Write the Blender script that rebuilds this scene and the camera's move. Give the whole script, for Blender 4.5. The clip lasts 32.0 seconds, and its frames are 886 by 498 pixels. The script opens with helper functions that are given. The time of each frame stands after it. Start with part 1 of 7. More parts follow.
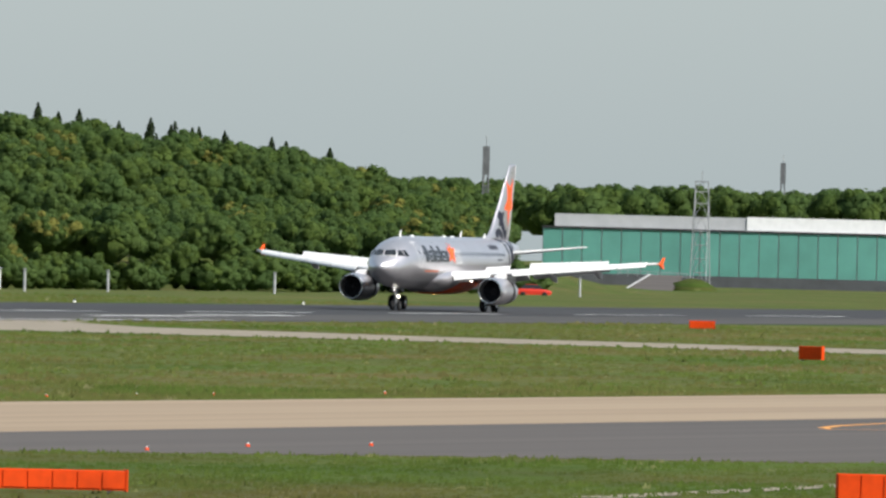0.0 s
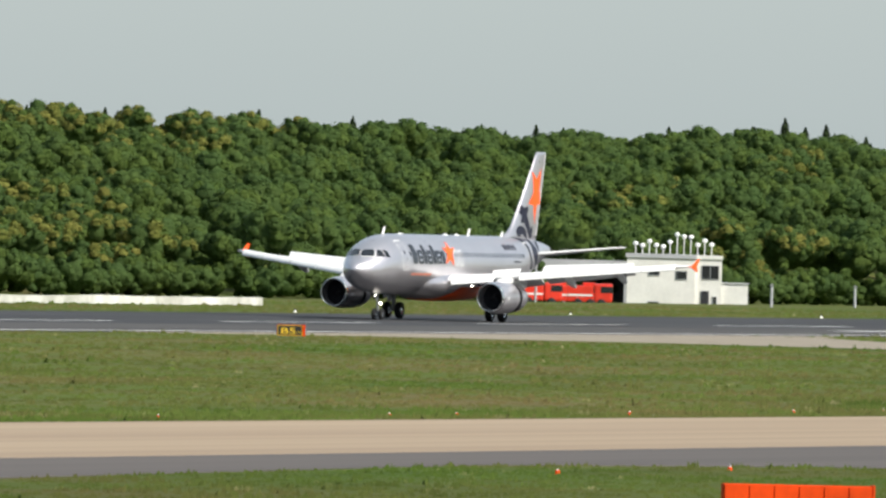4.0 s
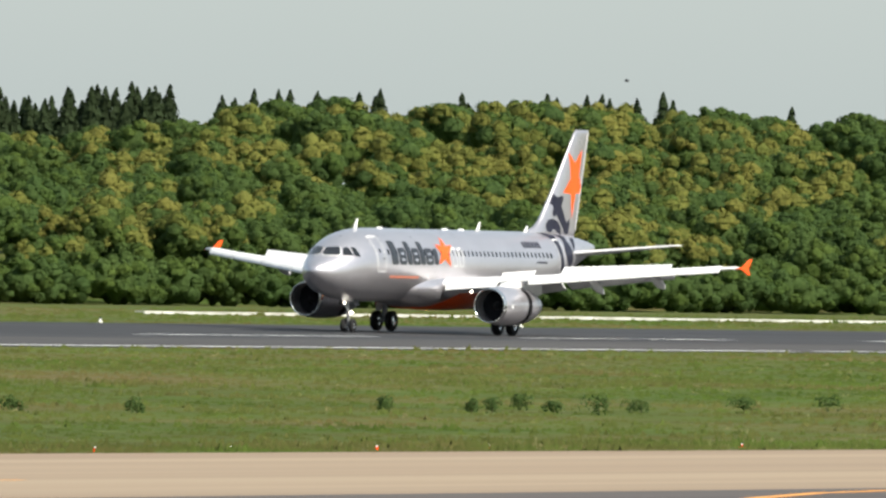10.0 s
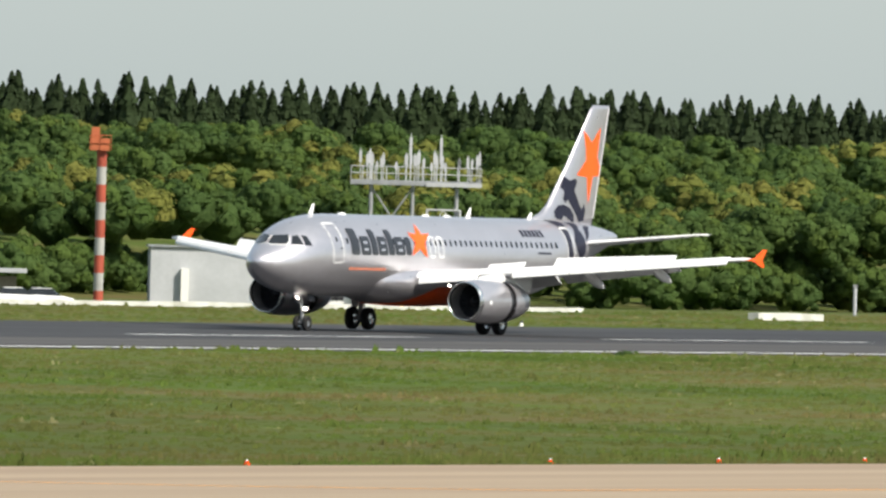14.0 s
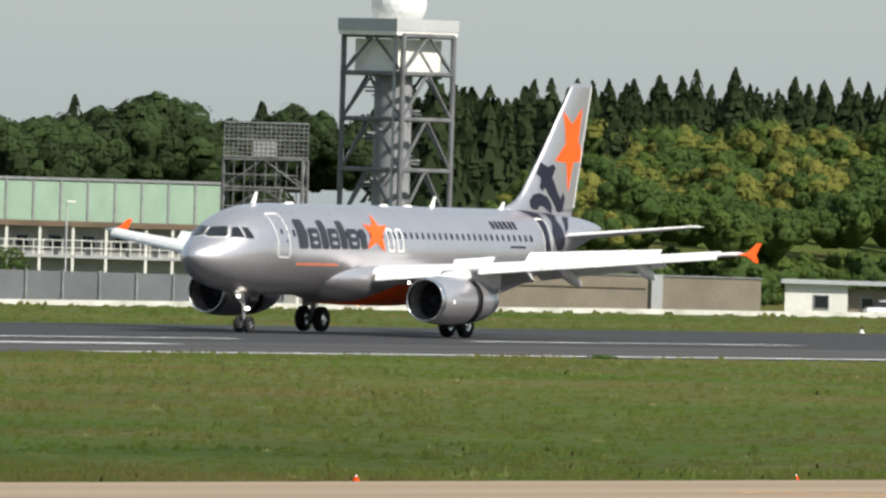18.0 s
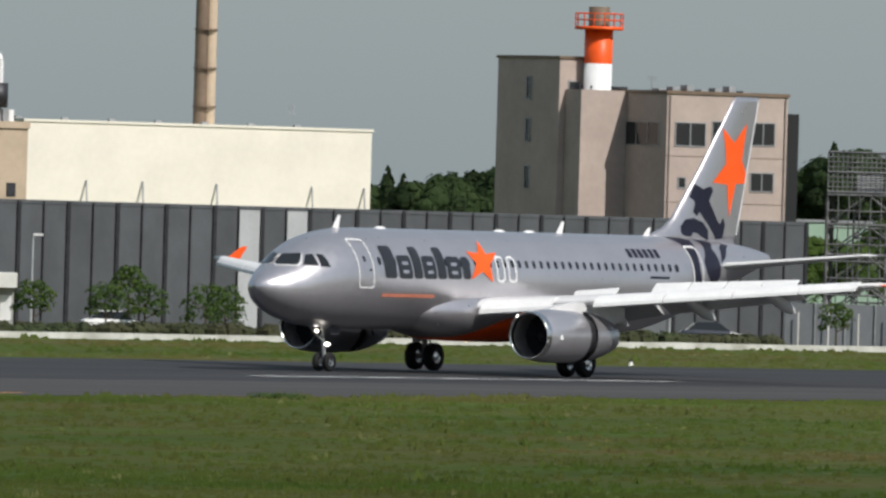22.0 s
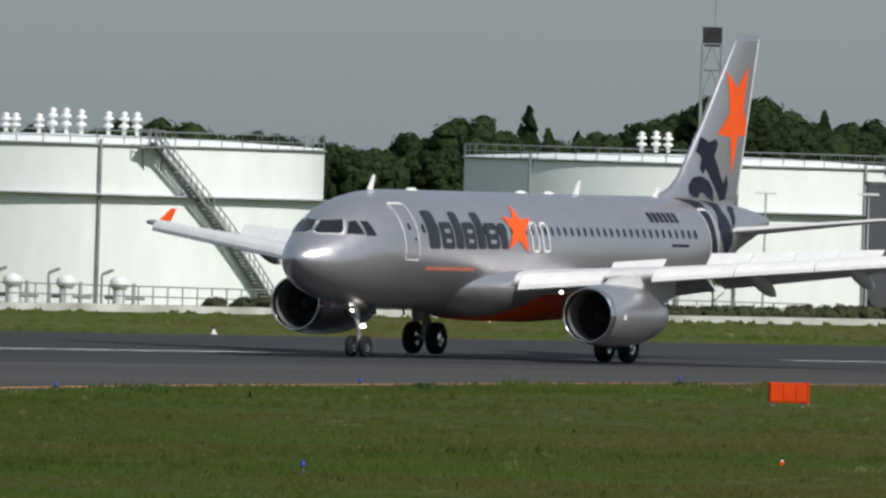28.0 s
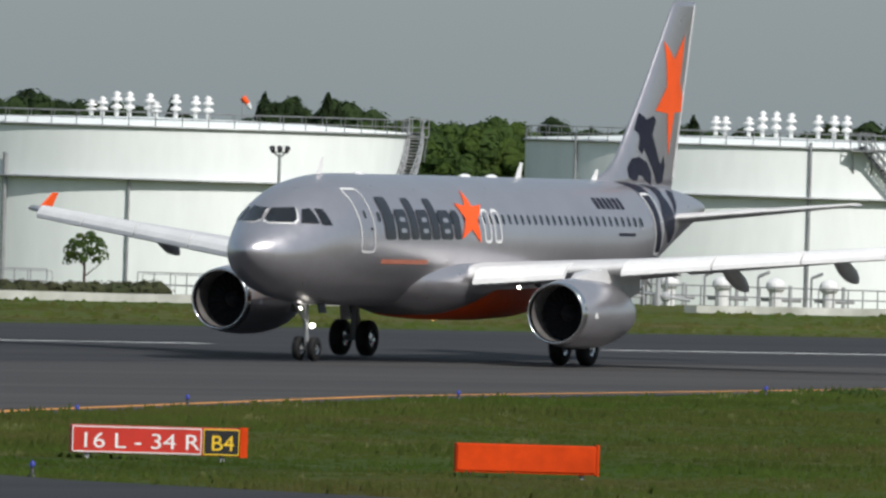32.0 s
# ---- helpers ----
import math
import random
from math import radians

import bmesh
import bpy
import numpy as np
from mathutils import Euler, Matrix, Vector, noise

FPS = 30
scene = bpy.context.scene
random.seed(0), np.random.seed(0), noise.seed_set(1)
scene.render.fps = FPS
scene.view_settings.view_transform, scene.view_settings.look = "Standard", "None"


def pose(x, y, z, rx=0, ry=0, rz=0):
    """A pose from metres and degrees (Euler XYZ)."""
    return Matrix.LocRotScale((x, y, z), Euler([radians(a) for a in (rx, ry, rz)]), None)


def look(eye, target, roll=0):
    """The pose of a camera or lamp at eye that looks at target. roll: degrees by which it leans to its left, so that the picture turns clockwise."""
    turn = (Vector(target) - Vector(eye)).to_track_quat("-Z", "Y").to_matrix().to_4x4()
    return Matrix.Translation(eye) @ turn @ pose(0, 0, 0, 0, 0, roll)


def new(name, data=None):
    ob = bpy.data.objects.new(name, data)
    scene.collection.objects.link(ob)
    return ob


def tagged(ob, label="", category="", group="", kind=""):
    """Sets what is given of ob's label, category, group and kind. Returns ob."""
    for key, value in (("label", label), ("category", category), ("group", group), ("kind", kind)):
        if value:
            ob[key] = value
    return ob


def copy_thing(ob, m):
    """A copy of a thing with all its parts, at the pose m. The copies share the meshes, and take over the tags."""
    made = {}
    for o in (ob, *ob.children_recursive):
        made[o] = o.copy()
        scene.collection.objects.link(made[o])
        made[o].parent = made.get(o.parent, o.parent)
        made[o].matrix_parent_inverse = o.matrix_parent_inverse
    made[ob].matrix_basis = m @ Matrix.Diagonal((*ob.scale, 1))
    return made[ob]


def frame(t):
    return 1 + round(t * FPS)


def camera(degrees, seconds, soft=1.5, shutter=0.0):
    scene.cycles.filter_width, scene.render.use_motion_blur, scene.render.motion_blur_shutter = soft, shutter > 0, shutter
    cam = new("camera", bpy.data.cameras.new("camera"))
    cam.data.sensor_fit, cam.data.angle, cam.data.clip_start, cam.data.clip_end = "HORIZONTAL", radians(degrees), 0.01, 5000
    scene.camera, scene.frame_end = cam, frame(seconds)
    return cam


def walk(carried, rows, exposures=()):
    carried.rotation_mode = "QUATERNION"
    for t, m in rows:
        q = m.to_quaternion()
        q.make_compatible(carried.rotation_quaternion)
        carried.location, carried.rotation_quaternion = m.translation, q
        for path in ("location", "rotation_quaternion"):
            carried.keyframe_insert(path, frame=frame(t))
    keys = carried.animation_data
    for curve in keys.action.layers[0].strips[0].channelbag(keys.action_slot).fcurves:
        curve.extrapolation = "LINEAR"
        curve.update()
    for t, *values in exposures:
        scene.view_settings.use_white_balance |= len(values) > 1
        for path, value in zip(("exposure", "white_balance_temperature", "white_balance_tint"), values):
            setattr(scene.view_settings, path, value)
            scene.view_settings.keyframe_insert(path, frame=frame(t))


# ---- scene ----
# The camera stands on a stand near the taxiway and pans after the aircraft.
EYE = (0.0, 0.0, 7.00)
cam = camera(3.1902, 32.0, soft=2.6)
# seconds, pitch, roll, yaw in degrees
PAN = [
    (0.0, -0.0926, -1.076, -73.0006),
    (0.5, -0.0727, -1.079, -72.7254),
    (1.0, -0.0756, -1.083, -72.4169),
    (1.5, -0.0770, -1.087, -72.1074),
    (2.0, -0.0787, -1.090, -71.8652),
    (2.5, -0.0829, -1.095, -71.4667),
    (3.0, -0.0922, -1.099, -71.1217),
    (3.5, -0.0976, -1.103, -70.7491),
    (4.0, -0.1069, -1.109, -70.3098),
    (4.5, -0.1112, -1.112, -70.0186),
    (6.5, -0.1217, -1.128, -68.7221),
    (7.0, -0.1200, -1.131, -68.4888),
    (7.5, -0.1250, -1.136, -68.0816),
    (8.0, -0.1325, -1.141, -67.6391),
    (8.5, -0.1304, -1.145, -67.3164),
    (9.0, -0.1344, -1.150, -66.8855),
    (9.5, -0.1370, -1.155, -66.4570),
    (10.0, -0.1378, -1.163, -65.8296),
    (10.5, -0.1330, -1.168, -65.4112),
    (11.0, -0.1436, -1.174, -64.9400),
    (11.5, -0.1429, -1.178, -64.6127),
    (12.0, -0.1591, -1.182, -64.2111),
    (12.5, -0.1679, -1.188, -63.7707),
    (13.0, -0.1845, -1.194, -63.2101),
    (13.5, -0.1896, -1.198, -62.9119),
    (15.5, -0.2107, -1.217, -61.3611),
    (16.0, -0.2173, -1.222, -60.9459),
    (16.5, -0.2194, -1.227, -60.5187),
    (17.0, -0.2201, -1.232, -60.1085),
    (17.5, -0.2264, -1.235, -59.8213),
    (18.0, -0.2335, -1.240, -59.4509),
    (18.5, -0.2308, -1.246, -58.9681),
    (19.0, -0.2350, -1.251, -58.5250),
    (19.5, -0.2243, -1.257, -58.0720),
    (20.0, -0.2240, -1.262, -57.6054),
    (20.5, -0.1655, -1.268, -57.1500),
    (21.0, -0.1347, -1.275, -56.5567),
    (21.5, -0.1516, -1.281, -56.0360),
    (22.0, -0.1627, -1.287, -55.5713),
    (22.5, -0.1776, -1.291, -55.2345),
    (23.0, -0.1850, -1.295, -54.8741),
    (23.5, -0.1929, -1.301, -54.4418),
    (24.0, -0.2006, -1.306, -54.0149),
    (24.5, -0.2239, -1.311, -53.6083),
    (25.0, -0.2366, -1.317, -53.1184),
    (25.5, -0.2484, -1.322, -52.6393),
    (27.5, -0.3041, -1.339, -51.2889),
    (28.0, -0.3200, -1.344, -50.8338),
    (28.5, -0.3404, -1.348, -50.5111),
    (29.0, -0.3463, -1.351, -50.2666),
    (29.5, -0.3564, -1.354, -49.9880),
    (30.0, -0.3686, -1.360, -49.5244),
    (30.5, -0.3746, -1.365, -49.1480),
    (31.0, -0.3763, -1.368, -48.8728),
    (31.5, -0.3783, -1.372, -48.5732),
    (32.0, -0.3856, -1.375, -48.2765),
]
EXPOSURES = [(0.0, 0.48, 6300, 11), (4.0, 0.55, 6400, 10.5), (9.0, 0.66, 6550, 10), (16.0, 0.56, 6500, 10), (19.0, 0.35, 6450, 10), (21.0, 0.05, 6250, 11.5), (23.0, -0.28, 6200, 11.5), (26.0, -0.34, 6200, 11.5), (32.0, -0.26, 6150, 11.5)]
walk(cam, [(t, pose(*EYE, 90 + p, r - 0.42, w)) for t, p, r, w in PAN], EXPOSURES)

# ---- light ----
SUN_AZ, SUN_EL = 259.0, 42.0
world = bpy.data.worlds.new("sky")
scene.world = world
world.use_nodes = True
wn = world.node_tree.nodes
sky = wn.new("ShaderNodeTexSky")
sky.sky_type = 'NISHITA'
sky.sun_disc = False
sky.sun_elevation = radians(SUN_EL)
sky.sun_rotation = radians(90 - SUN_AZ)
sky.air_density, sky.dust_density, sky.ozone_density = 1.0, 1.2, 1.5
# a hazy, milky sky: the clear-sky model under a veil of even grey-blue
veil = wn.new("ShaderNodeMix")
veil.data_type = 'RGBA'
veil.inputs[0].default_value = 0.72
veil.inputs[7].default_value = (1.98, 2.34, 2.46, 1.0)
world.node_tree.links.new(sky.outputs[0], veil.inputs[6])
world.node_tree.links.new(veil.outputs[2], wn["Background"].inputs[0])
wn["Background"].inputs[1].default_value = 0.15
sun = new("sun", bpy.data.lights.new("sun", "SUN"))
sun.data.energy, sun.data.angle, sun.data.color = 4.8, radians(0.6), (1.0, 0.94, 0.84)
sun.matrix_world = look((math.cos(radians(SUN_AZ)) * math.cos(radians(SUN_EL)) * 500, math.sin(radians(SUN_AZ)) * math.cos(radians(SUN_EL)) * 500, math.sin(radians(SUN_EL)) * 500), (0, 0, 0))


# ---- materials ----
def material(name, colour, rough=0.6, metal=0.0, vary=0.12, scale=1.0, fine=12.0, bump=0.0, other=None, by_object=0.0, by_island=0.0, coat=0.0, stretch=(1, 1, 1), spec=0.5, through_light=0.0):
    """A surface with variation at two scales: broad patches of `scale` metres and a fine grain."""
    m = bpy.data.materials.new(name)
    m.use_nodes = True
    n, l = m.node_tree.nodes, m.node_tree.links
    b = n["Principled BSDF"]
    b.inputs["Metallic"].default_value = metal
    b.inputs["Coat Weight"].default_value = coat
    b.inputs["Specular IOR Level"].default_value = spec
    co = n.new("ShaderNodeTexCoord")
    mp = n.new("ShaderNodeMapping")
    mp.inputs["Scale"].default_value = stretch
    l.new(co.outputs["Object"], mp.inputs[0])
    big, small = n.new("ShaderNodeTexNoise"), n.new("ShaderNodeTexNoise")
    big.inputs["Scale"].default_value, small.inputs["Scale"].default_value = 1.0 / scale, fine
    big.inputs["Detail"].default_value = small.inputs["Detail"].default_value = 4.0
    for t in (big, small):
        l.new(mp.outputs[0], t.inputs["Vector"])
    mix = n.new("ShaderNodeMix")
    mix.data_type = 'RGBA'
    c2 = other or tuple(c * (1 - 2.2 * vary) for c in colour)
    mix.inputs[6].default_value, mix.inputs[7].default_value = (*colour, 1), (*c2, 1)
    ramp = n.new("ShaderNodeMapRange")
    ramp.inputs[1].default_value, ramp.inputs[2].default_value = 0.35, 0.65
    l.new(big.outputs["Fac"], ramp.inputs[0])
    l.new(ramp.outputs[0], mix.inputs[0])
    hsv = n.new("ShaderNodeHueSaturation")
    l.new(mix.outputs[2], hsv.inputs["Color"])
    val = n.new("ShaderNodeMapRange")
    val.inputs[1].default_value, val.inputs[2].default_value = 0.25, 0.75
    val.inputs[3].default_value, val.inputs[4].default_value = 1 - vary, 1 + vary
    l.new(small.outputs["Fac"], val.inputs[0])
    last = val.outputs[0]
    for amount, kind in ((by_object, "o"), (by_island, "i")):
        if amount:
            r = n.new("ShaderNodeObjectInfo") if kind == "o" else n.new("ShaderNodeNewGeometry")
            mr = n.new("ShaderNodeMapRange")
            mr.inputs[3].default_value, mr.inputs[4].default_value = 1 - amount, 1 + amount
            l.new(r.outputs["Random" if kind == "o" else "Random Per Island"], mr.inputs[0])
            mu = n.new("ShaderNodeMath")
            mu.operation = 'MULTIPLY'
            l.new(last, mu.inputs[0])
            l.new(mr.outputs[0], mu.inputs[1])
            last = mu.outputs[0]
    l.new(last, hsv.inputs["Value"])
    l.new(hsv.outputs[0], b.inputs["Base Color"])
    rr = n.new("ShaderNodeMapRange")
    rr.inputs[3].default_value, rr.inputs[4].default_value = max(0.02, rough - 0.08), min(1, rough + 0.08)
    l.new(small.outputs["Fac"], rr.inputs[0])
    l.new(rr.outputs[0], b.inputs["Roughness"])
    if bump:
        bp = n.new("ShaderNodeBump")
        bp.inputs["Distance"].default_value = bump
        l.new(small.outputs["Fac"], bp.inputs["Height"])
        l.new(bp.outputs[0], b.inputs["Normal"])
    if through_light:
        tr, mx = n.new("ShaderNodeBsdfTranslucent"), n.new("ShaderNodeMixShader")
        mx.inputs[0].default_value = through_light
        l.new(hsv.outputs[0], tr.inputs["Color"])
        l.new(b.outputs[0], mx.inputs[1])
        l.new(tr.outputs[0], mx.inputs[2])
        l.new(mx.outputs[0], n["Material Output"].inputs["Surface"])
    return m


def glow(name, colour, strength):
    m = bpy.data.materials.new(name)
    m.use_nodes = True
    b = m.node_tree.nodes["Principled BSDF"]
    b.inputs["Base Color"].default_value = (*colour, 1)
    b.inputs["Emission Color"].default_value = (*colour, 1)
    b.inputs["Emission Strength"].default_value = strength
    return m


def grass_material(name, lush, dry, pale, rough=0.95, through_light=0.0, bump=0.03):
    """Field grass: lush and dry drifts drawn out along the runway, flecks of pale flowers, fine mottling."""
    m = material(name, lush, rough, vary=0.16, scale=2.6, fine=1.1, bump=bump, other=tuple(c * 0.78 for c in lush), stretch=(0.22, 1, 1), spec=0.05, through_light=through_light)
    n, l = m.node_tree.nodes, m.node_tree.links
    hsv = next(q for q in n if q.type == 'HUE_SAT')
    base = hsv.inputs["Color"].links[0].from_socket
    co = next(q for q in n if q.type == 'TEX_COORD')
    last = base
    for k, (colour, sx, sy, lo, hi, depth) in enumerate(((dry, 0.02, 0.05, 0.36, 0.64, 5.0), (tuple(c * 1.25 for c in lush), 0.06, 0.10, 0.42, 0.72, 6.0), (pale, 0.45, 0.40, 0.60, 0.78, 6.0))):
        mp, tx, ra, mx = n.new("ShaderNodeMapping"), n.new("ShaderNodeTexNoise"), n.new("ShaderNodeMapRange"), n.new("ShaderNodeMix")
        mp.inputs["Scale"].default_value = (sx, sy, 1)
        mp.inputs["Location"].default_value = (3.7 * k, 11.3 * k, 0)
        tx.inputs["Scale"].default_value, tx.inputs["Detail"].default_value, tx.inputs["Roughness"].default_value = 1.0, depth, 0.62
        ra.inputs[1].default_value, ra.inputs[2].default_value = lo, hi
        mx.data_type = 'RGBA'
        mx.inputs[7].default_value = (*colour, 1)
        l.new(co.outputs["Object"], mp.inputs[0])
        l.new(mp.outputs[0], tx.inputs["Vector"])
        l.new(tx.outputs["Fac"], ra.inputs[0])
        l.new(ra.outputs[0], mx.inputs[0])
        l.new(last, mx.inputs[6])
        last = mx.outputs[2]
    # the sward grows ranker and darker toward the runway exit
    sep, mr, rank = n.new("ShaderNodeSeparateXYZ"), n.new("ShaderNodeMapRange"), n.new("ShaderNodeMix")
    rank.data_type = 'RGBA'
    rank.blend_type = 'MULTIPLY'
    rank.inputs[7].default_value = (0.68, 0.74, 0.64, 1)
    mr.inputs[1].default_value, mr.inputs[2].default_value = 480.0, 330.0
    l.new(co.outputs["Object"], sep.inputs[0])
    l.new(sep.outputs[0], mr.inputs[0])
    l.new(mr.outputs[0], rank.inputs[0])
    l.new(last, rank.inputs[6])
    l.new(rank.outputs[2], hsv.inputs["Color"])
    return m


GRASS = grass_material("grass", (0.052, 0.083, 0.016), (0.106, 0.088, 0.036), (0.24, 0.22, 0.12))
BLADES = grass_material("grass_blades", (0.058, 0.092, 0.017), (0.115, 0.097, 0.038), (0.26, 0.24, 0.13), 0.9, 0.0, 0.0)
ASPHALT = material("runway_asphalt", (0.040, 0.039, 0.041), 0.85, vary=0.12, scale=5.0, fine=1.5, bump=0.004, other=(0.025, 0.025, 0.027), stretch=(0.05, 1, 1), spec=0.3)
ASPHALT_MID = material("grey_shoulder_asphalt", (0.074, 0.070, 0.068), 0.9, vary=0.1, scale=4.0, fine=1.5, other=(0.052, 0.050, 0.050), stretch=(0.06, 1, 1), spec=0.2)
ASPHALT_OLD = material("weathered_asphalt", (0.10, 0.088, 0.082), 0.9, vary=0.07, scale=2.5, fine=0.8, other=(0.078, 0.07, 0.066), stretch=(0.015, 1, 1), spec=0.2)
CONCRETE = material("taxiway_concrete", (0.31, 0.243, 0.168), 0.9, vary=0.05, scale=3.2, fine=0.35, other=(0.245, 0.183, 0.128), stretch=(0.012, 1, 1), spec=0.2)
PALE = material("pale_concrete", (0.26, 0.225, 0.175), 0.9, vary=0.1, scale=3.0, fine=4.0, spec=0.2)
WHITE_LINE = material("white_road_paint", (0.75, 0.75, 0.72), 0.7, vary=0.18, scale=2.0, fine=2.5, other=(0.45, 0.45, 0.44))
YELLOW_LINE = material("yellow_road_paint", (0.75, 0.33, 0.06), 0.7, vary=0.12, scale=2.0, fine=3.0)
RUBBER = material("tyre_rubber", (0.014, 0.014, 0.015), 0.75, vary=0.2, scale=0.3, fine=14, spec=0.3)
SILVER = material("silver_paint", (0.60, 0.58, 0.605), 0.31, metal=0.8, vary=0.03, scale=2.5, fine=3.0, coat=0.25)
WINGPAINT = material("light_grey_wing_paint", (0.66, 0.66, 0.66), 0.45, vary=0.05, scale=1.5, fine=4.0)
WHITEPAINT = material("white_paint", (0.80, 0.80, 0.79), 0.4, vary=0.04, scale=1.0, fine=5.0)
KERBPAINT = material("weathered_white_concrete", (0.60, 0.60, 0.56), 0.8, vary=0.14, scale=3.0, fine=1.0, other=(0.36, 0.36, 0.31))
ORANGE = material("orange_paint", (0.92, 0.105, 0.008), 0.45, vary=0.05, scale=1.0, fine=4.0, spec=0.35)
SIGNORANGE = material("sign_orange", (0.66, 0.058, 0.004), 0.7, vary=0.1, scale=0.8, fine=4.0, spec=0.12)
BLACKPAINT = material("black_paint", (0.018, 0.019, 0.024), 0.35, vary=0.1, scale=0.6, fine=6.0, coat=0.2)
NAVY = material("navy_paint", (0.012, 0.012, 0.026), 0.45, vary=0.1, scale=0.6, fine=6.0, spec=0.3)
INLET = material("inlet_liner", (0.20, 0.19, 0.185), 0.5, metal=0.3, vary=0.1, scale=0.6, fine=6.0)
FANMETAL = material("dark_fan_metal", (0.022, 0.022, 0.025), 0.7, vary=0.1, scale=0.4, fine=6.0, spec=0.1)
CHROME = material("polished_aluminium", (0.80, 0.79, 0.78), 0.16, metal=1.0, vary=0.03, scale=0.6, fine=5.0)
DARKMETAL = material("dark_metal", (0.045, 0.045, 0.05), 0.5, metal=0.4, vary=0.15, scale=0.5, fine=6.0)
STEEL = material("grey_steel", (0.36, 0.37, 0.38), 0.5, metal=0.4, vary=0.12, scale=0.8, fine=5.0)
GLASS_DARK = material("dark_window_glass", (0.015, 0.017, 0.02), 0.12, vary=0.05, scale=1.0, fine=3.0, coat=0.3)
LAMP = glow("landing_light", (1.0, 0.93, 0.8), 7.0)
LAMP_AMBER = glow("amber_light", (1.0, 0.5, 0.12), 2.5)
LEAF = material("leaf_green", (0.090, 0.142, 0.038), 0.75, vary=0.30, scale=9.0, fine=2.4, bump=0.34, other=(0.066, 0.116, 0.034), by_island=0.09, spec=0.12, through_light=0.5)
LEAF_MID = material("leaf_mid_green", (0.052, 0.082, 0.030), 0.8, vary=0.3, scale=8.0, fine=2.4, bump=0.34, other=(0.042, 0.068, 0.026), by_island=0.1, spec=0.1, through_light=0.4)
LEAF_DEEP = material("leaf_deep_green", (0.036, 0.055, 0.024), 0.8, vary=0.30, scale=7.0, fine=2.4, bump=0.34, other=(0.034, 0.056, 0.022), by_island=0.1, spec=0.1, through_light=0.4)
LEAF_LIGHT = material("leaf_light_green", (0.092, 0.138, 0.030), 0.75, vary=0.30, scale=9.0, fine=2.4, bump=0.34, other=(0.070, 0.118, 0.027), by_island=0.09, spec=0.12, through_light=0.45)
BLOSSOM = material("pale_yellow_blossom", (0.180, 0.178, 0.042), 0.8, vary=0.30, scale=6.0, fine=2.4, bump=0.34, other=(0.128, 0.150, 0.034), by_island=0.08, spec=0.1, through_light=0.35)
CONIFER = material("conifer_green", (0.032, 0.050, 0.020), 0.8, vary=0.15, scale=8.0, fine=0.5, by_island=0.18, spec=0.1, through_light=0.3)
BARK = material("bark", (0.09, 0.065, 0.045), 0.9, vary=0.2, scale=0.7, fine=5.0, bump=0.02)


# ---- mesh helpers ----
def mesh_from(name, verts, faces, mats, indices=None, smooth=False):
    me = bpy.data.meshes.new(name)
    me.from_pydata([tuple(v) for v in verts], [], [tuple(f) for f in faces])
    for m in mats:
        me.materials.append(m)
    if indices is not None:
        me.polygons.foreach_set("material_index", indices)
    if smooth:
        me.polygons.foreach_set("use_smooth", [True] * len(me.polygons))
    me.update()
    return me


def put(name, me, parent=None, m=None, label=""):
    ob = new(name, me)
    if parent:
        ob.parent = parent
    if m is not None:
        ob.matrix_basis = m
    if label:
        ob["label"] = label
    return ob


def finish(bm, name, mat, smooth=False):
    me = bpy.data.meshes.new(name)
    bmesh.ops.recalc_face_normals(bm, faces=bm.faces)
    bm.to_mesh(me)
    bm.free()
    for mm in (mat if isinstance(mat, (list, tuple)) else [mat]):
        me.materials.append(mm)
    if smooth:
        me.polygons.foreach_set("use_smooth", [True] * len(me.polygons))
    return me


def part(name, bm, mat, parent, label="", smooth=False, m=None):
    return put(name, finish(bm, name, mat, smooth), parent, m, label)


def box(bm, x0, x1, y0, y1, z0, z1, bevel=0.0):
    m = Matrix.Translation(((x0 + x1) / 2, (y0 + y1) / 2, (z0 + z1) / 2)) @ Matrix.Diagonal((abs(x1 - x0), abs(y1 - y0), abs(z1 - z0), 1))
    r = bmesh.ops.create_cube(bm, size=1.0, matrix=m)
    if bevel:
        es = list({e for v in r["verts"] for e in v.link_edges})
        bmesh.ops.bevel(bm, geom=es, offset=bevel, segments=2, profile=0.7, affect='EDGES')
    return bm


def rod(bm, a, b, r, seg=8, r2=None):
    a, b = Vector(a), Vector(b)
    d = b - a
    m = Matrix.Translation((a + b) / 2) @ d.to_track_quat("Z", "Y").to_matrix().to_4x4()
    bmesh.ops.create_cone(bm, cap_ends=True, segments=seg, radius1=r, radius2=r if r2 is None else r2, depth=d.length, matrix=m)
    return bm


def loft(rings, closed_ends=True):
    """A skin over rings that have the same number of points."""
    n = len(rings[0])
    verts = [p for ring in rings for p in ring]
    faces = []
    for i in range(len(rings) - 1):
        for j in range(n):
            k = (j + 1) % n
            faces.append((i * n + j, i * n + k, (i + 1) * n + k, (i + 1) * n + j))
    if closed_ends:
        faces.append(tuple(reversed(range(n))))
        faces.append(tuple((len(rings) - 1) * n + j for j in range(n)))
    return verts, faces


def loft_mesh(name, rings, mat, smooth=True, ends=True):
    v, f = loft(rings, ends)
    bm = bmesh.new()
    vs = [bm.verts.new(p) for p in v]
    for q in f:
        bm.faces.new([vs[i] for i in q])
    return finish(bm, name, mat, smooth)


